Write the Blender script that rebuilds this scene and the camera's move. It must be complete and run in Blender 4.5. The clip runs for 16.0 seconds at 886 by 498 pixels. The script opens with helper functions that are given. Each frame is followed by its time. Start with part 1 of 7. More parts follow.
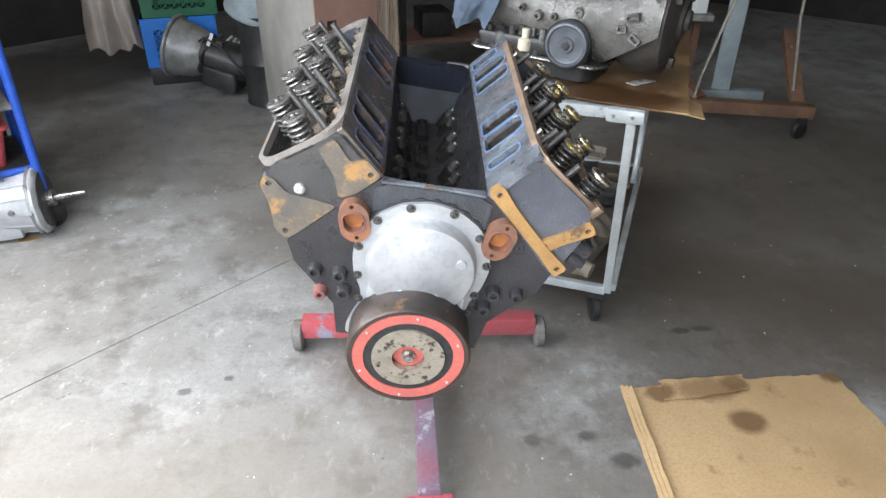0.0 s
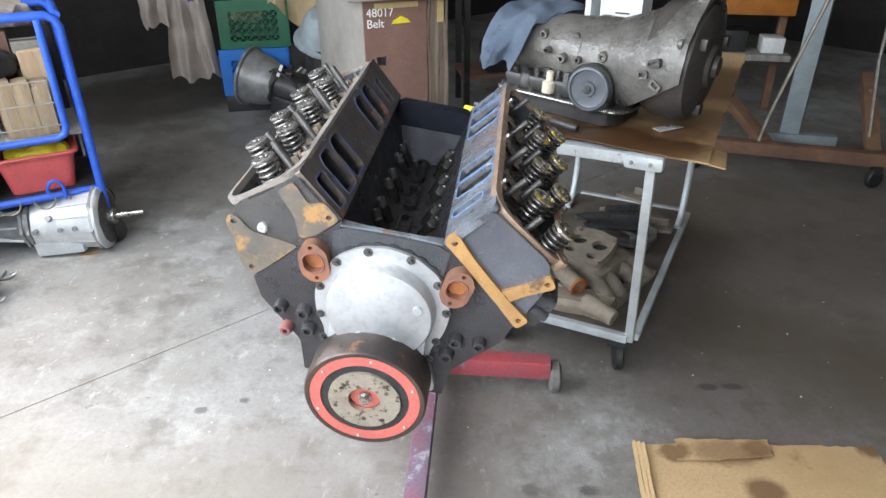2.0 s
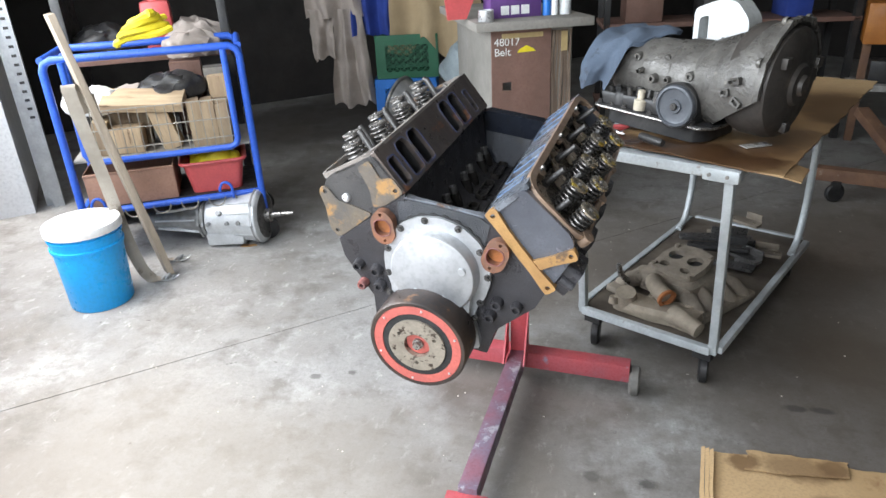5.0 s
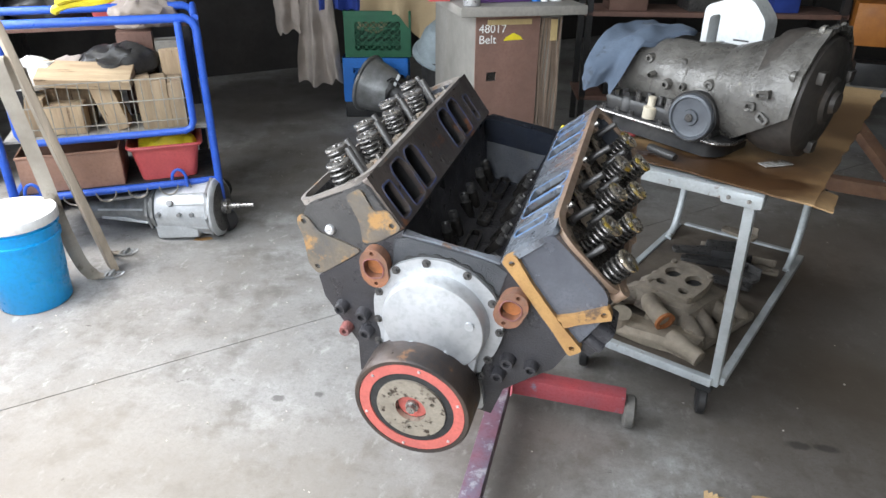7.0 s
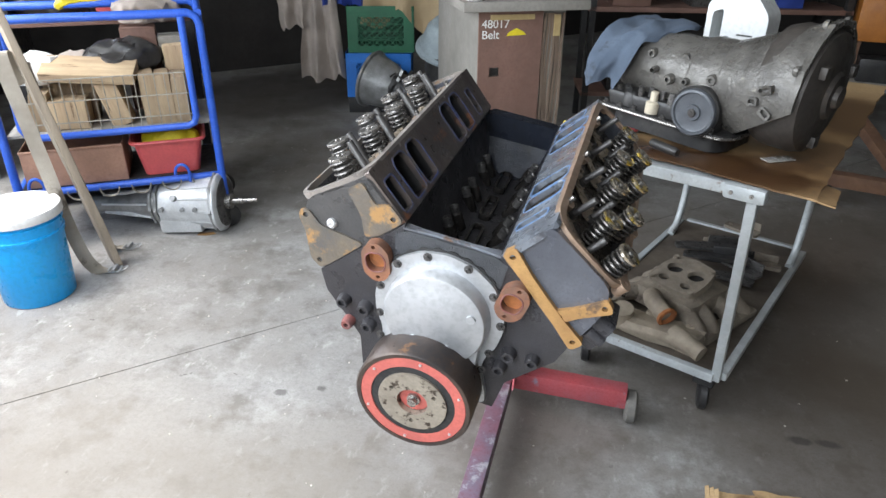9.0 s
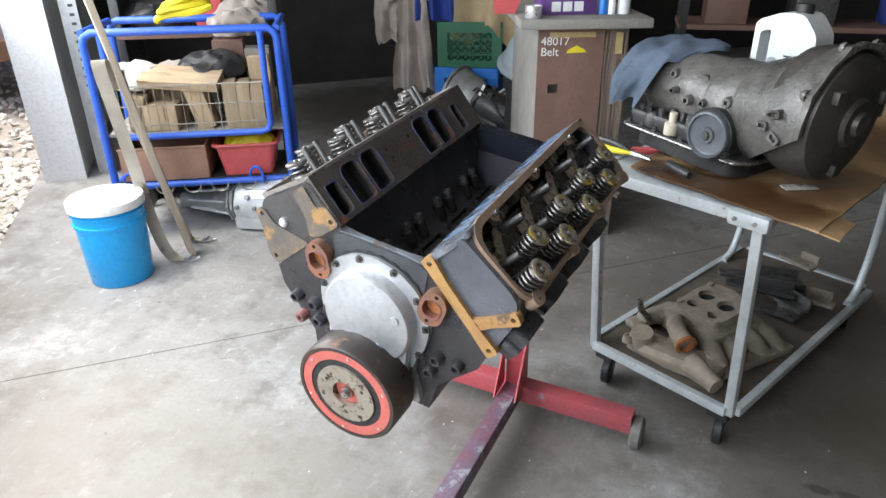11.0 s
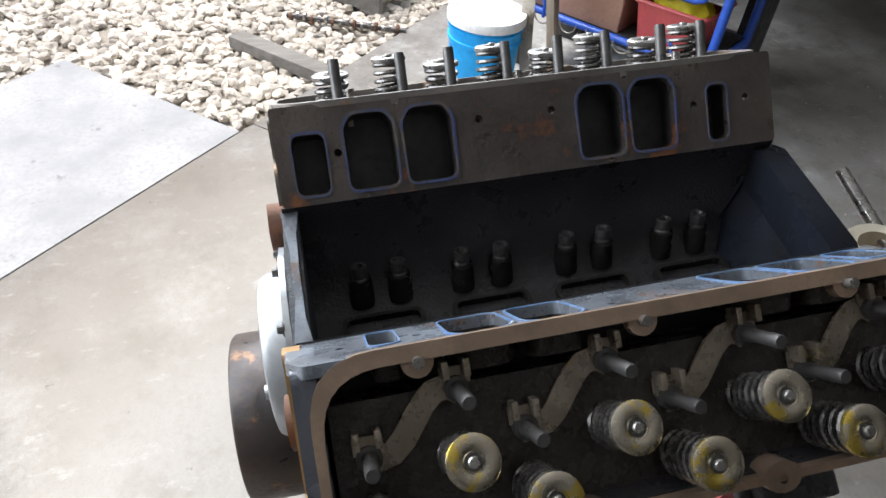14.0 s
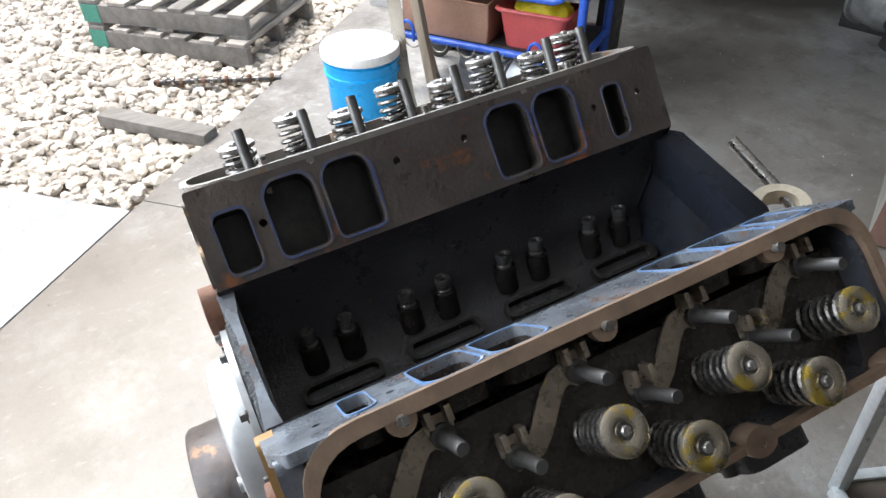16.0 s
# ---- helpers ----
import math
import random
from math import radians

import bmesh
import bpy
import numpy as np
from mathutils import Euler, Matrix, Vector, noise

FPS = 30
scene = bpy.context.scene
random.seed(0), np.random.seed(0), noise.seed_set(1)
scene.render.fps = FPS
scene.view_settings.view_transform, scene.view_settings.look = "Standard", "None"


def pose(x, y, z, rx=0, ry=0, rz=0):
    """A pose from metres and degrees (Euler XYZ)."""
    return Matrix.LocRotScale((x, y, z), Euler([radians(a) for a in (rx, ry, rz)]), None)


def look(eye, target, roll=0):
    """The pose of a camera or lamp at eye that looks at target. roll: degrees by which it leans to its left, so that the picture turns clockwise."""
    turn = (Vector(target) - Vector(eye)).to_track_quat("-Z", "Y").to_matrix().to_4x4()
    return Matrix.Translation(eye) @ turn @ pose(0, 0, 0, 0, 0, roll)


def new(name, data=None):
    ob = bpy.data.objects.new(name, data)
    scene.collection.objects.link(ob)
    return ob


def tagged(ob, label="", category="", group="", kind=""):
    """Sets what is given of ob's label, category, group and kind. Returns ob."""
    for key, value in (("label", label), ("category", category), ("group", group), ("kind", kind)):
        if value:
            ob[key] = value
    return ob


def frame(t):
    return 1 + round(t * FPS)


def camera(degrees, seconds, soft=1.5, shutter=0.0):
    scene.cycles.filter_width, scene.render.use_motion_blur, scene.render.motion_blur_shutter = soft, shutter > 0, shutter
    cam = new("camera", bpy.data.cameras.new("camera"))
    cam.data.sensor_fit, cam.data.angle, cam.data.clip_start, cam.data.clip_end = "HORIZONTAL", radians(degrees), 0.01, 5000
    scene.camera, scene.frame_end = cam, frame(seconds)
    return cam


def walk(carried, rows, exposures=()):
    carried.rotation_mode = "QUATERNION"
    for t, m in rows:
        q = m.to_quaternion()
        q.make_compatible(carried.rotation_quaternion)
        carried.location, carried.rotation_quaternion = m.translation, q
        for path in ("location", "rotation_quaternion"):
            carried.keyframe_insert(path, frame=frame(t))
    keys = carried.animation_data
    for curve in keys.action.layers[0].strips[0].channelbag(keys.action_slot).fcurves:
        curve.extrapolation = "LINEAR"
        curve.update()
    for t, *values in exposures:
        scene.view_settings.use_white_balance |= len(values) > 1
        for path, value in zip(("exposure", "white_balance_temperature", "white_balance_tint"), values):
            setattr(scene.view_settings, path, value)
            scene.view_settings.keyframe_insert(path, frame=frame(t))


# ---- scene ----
cam = camera(66.6, 16.0)
PATH = [
    (0, (0.02, -0.055, 1.382), (0.168, 1.662, 0.367), 0.3),
    (0.5, (0.044, 0.047, 1.376), (0.178, 1.771, 0.37), 4.4),
    (1, (0.084, 0.053, 1.391), (0.178, 1.784, 0.394), 2.6),
    (1.5, (0.158, 0.011, 1.406), (0.162, 1.761, 0.436), 1.3),
    (2, (0.217, -0.046, 1.408), (0.126, 1.716, 0.466), -0.4),
    (2.5, (0.285, -0.16, 1.402), (0.119, 1.624, 0.514), -1.3),
    (3, (0.272, -0.254, 1.404), (0.042, 1.562, 0.597), -3.9),
    (3.5, (0.196, -0.333, 1.393), (0.002, 1.455, 0.519), -1.7),
    (4, (0.249, -0.352, 1.4), (0.018, 1.441, 0.546), -1.3),
    (4.5, (0.384, -0.313, 1.411), (0.086, 1.5, 0.622), -2.0),
    (5, (0.445, -0.262, 1.398), (-0.099, 1.471, 0.562), -2.9),
    (5.2, (0.432, -0.227, 1.397), (-0.147, 1.489, 0.548), -3.2),
    (7.3, (0.289, -0.028, 1.412), (-0.112, 1.704, 0.497), 0.6),
    (7.5, (0.287, -0.027, 1.408), (-0.124, 1.699, 0.485), 0.2),
    (8, (0.278, -0.034, 1.406), (-0.124, 1.682, 0.46), 1.6),
    (8.5, (0.275, -0.036, 1.411), (-0.121, 1.686, 0.475), 1.1),
    (8.7, (0.283, -0.039, 1.409), (-0.123, 1.689, 0.487), 0.8),
    (10.8, (0.562, -0.015, 1.421), (-0.077, 1.656, 0.526), -0.2),
    (11, (0.614, 0.007, 1.425), (-0.139, 1.637, 0.546), -0.7),
    (11.5, (0.635, 0.121, 1.434), (-0.368, 1.623, 0.575), -0.7),
    (12, (0.575, 0.36, 1.416), (-0.463, 1.742, 0.41), 5.6),
    (12.5, (0.547, 0.569, 1.394), (-0.597, 1.76, 0.266), 5.8),
    (13, (0.554, 0.804, 1.399), (-0.76, 1.664, 0.161), 5.8),
    (13.5, (0.553, 0.867, 1.384), (-0.846, 1.541, 0.124), 6.6),
    (14, (0.572, 0.867, 1.387), (-0.842, 1.392, 0.073), 5.6),
    (14.5, (0.582, 0.866, 1.387), (-0.819, 1.385, 0.058), 5.8),
    (15, (0.586, 0.863, 1.386), (-0.82, 1.417, 0.076), 5.6),
    (15.5, (0.597, 0.852, 1.391), (-0.821, 1.444, 0.112), 3.5),
    (16, (0.546, 0.843, 1.398), (-0.805, 1.624, 0.146), -0.4),
]
EXPOSURES = [(0.0, 0.70), (1.0, 0.71), (2.0, 0.77), (2.5, 0.88), (3.0, 0.86), (4.5, 0.62), (5.0, 0.66), (5.2, 0.63), (7.4, 0.58), (8.6, 0.48), (11.0, 0.56), (11.5, 0.28), (12.0, 0.20), (12.5, 0.28), (13.5, 0.60), (14.0, 0.44), (15.0, 0.52), (16.0, 0.70)]
walk(cam, [(t, look(eye, target, roll)) for t, eye, target, roll in PATH], EXPOSURES)

# ---- daylight: a bright overcast sky outside the open garage door ----
world = bpy.data.worlds.new("sky")
scene.world = world
world.use_nodes = True
wn, wl = world.node_tree.nodes, world.node_tree.links
sky = wn.new("ShaderNodeTexSky")
sky.sky_type, sky.sun_disc = "NISHITA", False
sky.sun_elevation, sky.sun_rotation = radians(69), radians(226)
sky.air_density, sky.dust_density = 1.0, 4.0
wn["Background"].inputs["Strength"].default_value = 0.15
wl.new(sky.outputs["Color"], wn["Background"].inputs["Color"])
sun_data = bpy.data.lights.new("sun", "SUN")
sun_data.energy, sun_data.angle, sun_data.color = 2.6, radians(25), (1.0, 0.97, 0.92)
sun = new("sun", sun_data)
sun.matrix_world = look((-3.1, -3.0, 11.5), (0, 0, 0))
# the sky's light in the door opening, along its whole width
sky_data = bpy.data.lights.new("door_skylight", "AREA")
sky_data.shape, sky_data.size, sky_data.size_y, sky_data.energy = "RECTANGLE", 5.0, 1.5, 150
sky_data.color = (0.89, 0.95, 1.01)
# ---- the building's own axes: u along the door wall, v into the room ----
ROOM_TURN = 133.9
PU = Vector((math.cos(radians(ROOM_TURN)), math.sin(radians(ROOM_TURN)), 0))
PV = Vector((math.sin(radians(ROOM_TURN)), -math.cos(radians(ROOM_TURN)), 0))
P0 = Vector((-1.74, 0.89, 0))


def room(u, v, z=0.0):
    return P0 + PU * u + PV * v + Vector((0, 0, z))


# u grows to the left and v into the room: a frame whose x runs along -u and whose y runs along v
ROOM = Matrix.Translation(P0) @ pose(0, 0, 0, 0, 0, ROOM_TURN - 180)

# ---- mesh tools ----
I4 = Matrix.Identity(4)


def box(bm, c, s, m=I4, bevel=0.0):
    geo = bmesh.ops.create_cube(bm, size=1.0, matrix=m @ Matrix.Translation(c) @ Matrix.Diagonal((*s, 1)))
    if bevel:
        edges = list({e for v in geo["verts"] for e in v.link_edges})
        bmesh.ops.bevel(bm, geom=edges, offset=bevel, segments=2, affect="EDGES", profile=0.6)
    return bm


def cyl(bm, a, b, r, r2=None, seg=20, caps=True):
    a, b = Vector(a), Vector(b)
    d = b - a
    m = Matrix.Translation((a + b) / 2) @ d.to_track_quat("Z", "Y").to_matrix().to_4x4()
    bmesh.ops.create_cone(bm, cap_ends=caps, segments=seg, radius1=r, radius2=r if r2 is None else r2, depth=d.length, matrix=m)
    return bm


def ball(bm, c, r, m=I4, sub=2, squash=(1, 1, 1)):
    bmesh.ops.create_icosphere(bm, subdivisions=sub, radius=r, matrix=m @ Matrix.Translation(c) @ Matrix.Diagonal((*squash, 1)))
    return bm


def lathe(bm, profile, m=I4, seg=40, close=False):
    """Turns (radius, height) pairs round z."""
    rings = []
    for r, h in profile:
        if r < 1e-6:
            rings.append([bm.verts.new(m @ Vector((0, 0, h)))])
        else:
            rings.append([bm.verts.new(m @ Vector((r * math.cos(2 * math.pi * k / seg), r * math.sin(2 * math.pi * k / seg), h))) for k in range(seg)])
    pairs = list(zip(rings, rings[1:])) + ([(rings[-1], rings[0])] if close else [])
    for a, b in pairs:
        for k in range(seg):
            q = (k + 1) % seg
            if len(a) == 1 and len(b) > 1:
                bm.faces.new((a[0], b[k], b[q]))
            elif len(b) == 1 and len(a) > 1:
                bm.faces.new((a[k], b[0], a[q]))
            elif len(a) > 1:
                bm.faces.new((a[k], b[k], b[q], a[q]))
    bmesh.ops.recalc_face_normals(bm, faces=bm.faces)
    return bm


def tube(bm, pts, r, seg=8, closed=False, caps=True):
    """A round bar along a line of points."""
    pts = [Vector(p) for p in pts]
    n, rings, side = len(pts), [], None
    for i, p in enumerate(pts):
        a = pts[i - 1] if i or closed else p
        b = pts[(i + 1) % n] if i < n - 1 or closed else p
        d = (b - a).normalized()
        if side is None:
            side = d.orthogonal().normalized()
        side = (side - d * side.dot(d)).normalized()
        up = d.cross(side)
        rr = r[i] if isinstance(r, (list, tuple)) else r
        rings.append([bm.verts.new(p + (side * math.cos(2 * math.pi * k / seg) + up * math.sin(2 * math.pi * k / seg)) * rr) for k in range(seg)])
    for a, b in list(zip(rings, rings[1:])) + ([(rings[-1], rings[0])] if closed else []):
        for k in range(seg):
            q = (k + 1) % seg
            bm.faces.new((a[k], a[q], b[q], b[k]))
    if caps and not closed:
        bm.faces.new(rings[0][::-1]), bm.faces.new(rings[-1])
    return bm


def rounded(pts, r, seg=4):
    """A polygon with its corners rounded."""
    out, n = [], len(pts)
    for i in range(n):
        p, a, b = Vector(pts[i]), Vector(pts[i - 1]), Vector(pts[(i + 1) % n])
        ra = min(r, (a - p).length * 0.45, (b - p).length * 0.45)
        s, e = p + (a - p).normalized() * ra, p + (b - p).normalized() * ra
        for k in range(seg + 1):
            t = k / seg
            out.append(tuple(s * (1 - t) ** 2 + p * 2 * t * (1 - t) + e * t * t))
    return out


def oval(cx, cy, rx, ry, seg=20):
    return [(cx + rx * math.cos(2 * math.pi * k / seg), cy + ry * math.sin(2 * math.pi * k / seg)) for k in range(seg)]


def rect(cx, cy, w, h, r=0.0, seg=4):
    p = [(cx - w / 2, cy - h / 2), (cx + w / 2, cy - h / 2), (cx + w / 2, cy + h / 2), (cx - w / 2, cy + h / 2)]
    return rounded(p, r, seg) if r else p


def plate(bm, outer, holes, z0, z1, m=I4):
    """A flat plate with holes through it, from z0 to z1 of the frame m."""
    tmp = bmesh.new()
    edges = []
    for loop in (outer, *holes):
        vs = [tmp.verts.new((x, y, 0)) for x, y in loop]
        edges += [tmp.edges.new((vs[i - 1], vs[i])) for i in range(len(vs))]
    bmesh.ops.triangle_fill(tmp, use_beauty=True, use_dissolve=False, edges=edges, normal=(0, 0, 1))
    tmp.verts.index_update()
    lo = [bm.verts.new(m @ Vector((v.co.x, v.co.y, z0))) for v in tmp.verts]
    hi = [bm.verts.new(m @ Vector((v.co.x, v.co.y, z1))) for v in tmp.verts]
    for f in tmp.faces:
        ids = [v.index for v in f.verts]
        bm.faces.new([hi[i] for i in ids])
        bm.faces.new([lo[i] for i in reversed(ids)])
    for e in tmp.edges:
        if len(e.link_faces) == 1:
            a, b = e.verts[0].index, e.verts[1].index
            bm.faces.new((lo[a], lo[b], hi[b], hi[a]))
    tmp.free()
    bmesh.ops.recalc_face_normals(bm, faces=bm.faces)
    return bm


def helix(bm, base, top, r, wire, turns, seg=6, steps=14):
    base, top = Vector(base), Vector(top)
    d = (top - base)
    z = d.normalized()
    x = z.orthogonal().normalized()
    y = z.cross(x)
    n = int(turns * steps)
    pts = [base + d * (k / n) + (x * math.cos(2 * math.pi * k / steps) + y * math.sin(2 * math.pi * k / steps)) * r for k in range(n + 1)]
    return tube(bm, pts, wire, seg)


def rough_up(bm, amount, size, seed=0.0):
    """Uneven cast or worn shape: moves each vertex a little."""
    for v in bm.verts:
        v.co += Vector(noise.noise_vector(v.co / size + Vector((seed, seed * 1.7, 0)))) * amount
    return bm


def mesh_of(name, bm, mat, smooth=40):
    me = bpy.data.meshes.new(name)
    bm.normal_update()
    if smooth:
        for f in bm.faces:
            f.smooth = True
        for e in bm.edges:
            if len(e.link_faces) == 2 and e.calc_face_angle(0) > radians(smooth):
                e.smooth = False
    bm.to_mesh(me)
    bm.free()
    for one in mat if isinstance(mat, (list, tuple)) else (mat,):
        me.materials.append(one)
    return me


def thing(name, label, category, m=I4, group="", kind="", bm=None, mat=None, smooth=40):
    """A top-level thing: an empty at its base, or one mesh."""
    ob = new(name, mesh_of(name, bm, mat, smooth) if bm else None)
    ob.matrix_world = m
    if not bm:
        ob.empty_display_size = 0.05
    return tagged(ob, label, category, group, kind)


def part(name, bm, mat, parent, label="", m=I4, smooth=40):
    ob = new(name, mesh_of(name, bm, mat, smooth))
    ob.parent = parent
    ob.matrix_basis = m
    return tagged(ob, label)


def share(ob, m, parent=None):
    """Another piece on the same mesh."""
    o = ob.copy()
    scene.collection.objects.link(o)
    o.parent = parent or ob.parent
    o.matrix_basis = m
    return o


# ---- materials ----
def surface(name, colors, rough=0.6, metal=0.0, scale=8.0, fine=90.0, bump=0.15, spots=None, spot_at=0.62, spot_scale=14.0, rough_var=0.15, coat=0.0, stretch=(1, 1, 1), vary=0.0, spec=0.5, island=0.0):
    """A procedural surface: two base tones in large blotches, fine grain, and spots of a third tone (dirt, rust, oil or bare metal)."""
    mat = bpy.data.materials.new(name)
    mat.use_nodes = True
    n, l = mat.node_tree.nodes, mat.node_tree.links
    b = n["Principled BSDF"]
    tc, mp = n.new("ShaderNodeTexCoord"), n.new("ShaderNodeMapping")
    mp.inputs["Scale"].default_value = stretch
    l.new(tc.outputs["Object"], mp.inputs["Vector"])

    def tex(sc, detail, rg=0.6):
        t = n.new("ShaderNodeTexNoise")
        t.inputs["Scale"].default_value, t.inputs["Detail"].default_value, t.inputs["Roughness"].default_value = sc, detail, rg
        l.new(mp.outputs["Vector"], t.inputs["Vector"])
        return t.outputs["Fac"]

    def ramp(fac, a, z):
        r = n.new("ShaderNodeMapRange")
        r.inputs["From Min"].default_value, r.inputs["From Max"].default_value = a, z
        l.new(fac, r.inputs["Value"])
        return r.outputs["Result"]

    def mix(fac, a, c):
        x = n.new("ShaderNodeMix")
        x.data_type = "RGBA"
        l.new(fac, x.inputs["Factor"])
        for sock, val in ((x.inputs["A"], a), (x.inputs["B"], c)):
            if isinstance(val, tuple):
                sock.default_value = (*val, 1)
            else:
                l.new(val, sock)
        return x.outputs["Result"]

    big, small = tex(scale, 5), tex(fine, 4)
    col = mix(ramp(big, 0.36, 0.64), colors[0], colors[1])
    dark = tuple(c * 0.72 for c in colors[0])
    col = mix(ramp(small, 0.45, 0.8), col, dark)
    if spots:
        col = mix(ramp(tex(spot_scale, 8, 0.68), spot_at, spot_at + 0.07), col, spots)
    if vary:
        info, hsv = n.new("ShaderNodeObjectInfo"), n.new("ShaderNodeHueSaturation")
        r = n.new("ShaderNodeMapRange")
        r.inputs["To Min"].default_value, r.inputs["To Max"].default_value = 1 - vary, 1 + vary
        l.new(info.outputs["Random"], r.inputs["Value"])
        l.new(r.outputs["Result"], hsv.inputs["Value"])
        l.new(col, hsv.inputs["Color"])
        col = hsv.outputs["Color"]
    if island:
        geo, hsv = n.new("ShaderNodeNewGeometry"), n.new("ShaderNodeHueSaturation")
        r = n.new("ShaderNodeMapRange")
        r.inputs["To Min"].default_value, r.inputs["To Max"].default_value = 1 - island, 1 + island
        l.new(geo.outputs["Random Per Island"], r.inputs["Value"])
        l.new(r.outputs["Result"], hsv.inputs["Value"])
        l.new(col, hsv.inputs["Color"])
        col = hsv.outputs["Color"]
    l.new(col, b.inputs["Base Color"])
    rr = n.new("ShaderNodeMapRange")
    rr.inputs["To Min"].default_value, rr.inputs["To Max"].default_value = max(rough - rough_var, 0.05), min(rough + rough_var, 1)
    rr.inputs["From Min"].default_value, rr.inputs["From Max"].default_value = 0.3, 0.7
    l.new(tex(scale * 2.7, 5), rr.inputs["Value"])
    l.new(rr.outputs["Result"], b.inputs["Roughness"])
    b.inputs["Metallic"].default_value = metal
    b.inputs["Specular IOR Level"].default_value = spec
    b.inputs["Coat Weight"].default_value = coat
    if bump:
        bp = n.new("ShaderNodeBump")
        bp.inputs["Strength"].default_value, bp.inputs["Distance"].default_value = bump, 0.004
        l.new(small, bp.inputs["Height"])
        l.new(bp.outputs["Normal"], b.inputs["Normal"])
    return mat


def stain_and_dim(mat, patches):
    """Patches with an uneven outline, for spills and painted-in dimness: (x, y, half width, half depth, colour, amount,
    ragged, roughness).
    """
    n, l = mat.node_tree.nodes, mat.node_tree.links
    b = n["Principled BSDF"]
    col, rough = b.inputs["Base Color"].links[0].from_socket, b.inputs["Roughness"].links[0].from_socket
    tc = n.new("ShaderNodeTexCoord")
    for x, y, rx, ry, color, amount, ragged, rg in patches:
        mp, ln, wb, ad, r, mx, mr = (n.new(k) for k in ("ShaderNodeMapping", "ShaderNodeVectorMath", "ShaderNodeTexNoise", "ShaderNodeMath", "ShaderNodeMapRange", "ShaderNodeMix", "ShaderNodeMix"))
        mp.inputs["Scale"].default_value = (1 / rx, 1 / ry, 0)
        mp.inputs["Location"].default_value = (-x / rx, -y / ry, 0)
        l.new(tc.outputs["Object"], mp.inputs["Vector"])
        ln.operation = "LENGTH"
        l.new(mp.outputs["Vector"], ln.inputs[0])
        wb.inputs["Scale"].default_value, wb.inputs["Detail"].default_value, wb.inputs["Roughness"].default_value = 1.3 / min(rx, ry), 8, 0.65
        l.new(tc.outputs["Object"], wb.inputs["Vector"])
        ad.operation = "MULTIPLY_ADD"
        ad.inputs[1].default_value = ragged
        l.new(wb.outputs["Fac"], ad.inputs[0])
        l.new(ln.outputs["Value"], ad.inputs[2])
        k = ragged * 0.5
        r.inputs["From Min"].default_value, r.inputs["From Max"].default_value = 0.6 + k, 1.05 + k
        r.inputs["To Min"].default_value, r.inputs["To Max"].default_value = amount, 0.0
        l.new(ad.outputs["Value"], r.inputs["Value"])
        mx.data_type = "RGBA"
        l.new(r.outputs["Result"], mx.inputs["Factor"])
        l.new(col, mx.inputs["A"])
        mx.inputs["B"].default_value = (*color, 1)
        l.new(r.outputs["Result"], mr.inputs["Factor"])
        l.new(rough, mr.inputs["A"])
        mr.inputs["B"].default_value = rg
        col, rough = mx.outputs["Result"], mr.outputs["Result"]
    l.new(col, b.inputs["Base Color"])
    l.new(rough, b.inputs["Roughness"])
    return mat


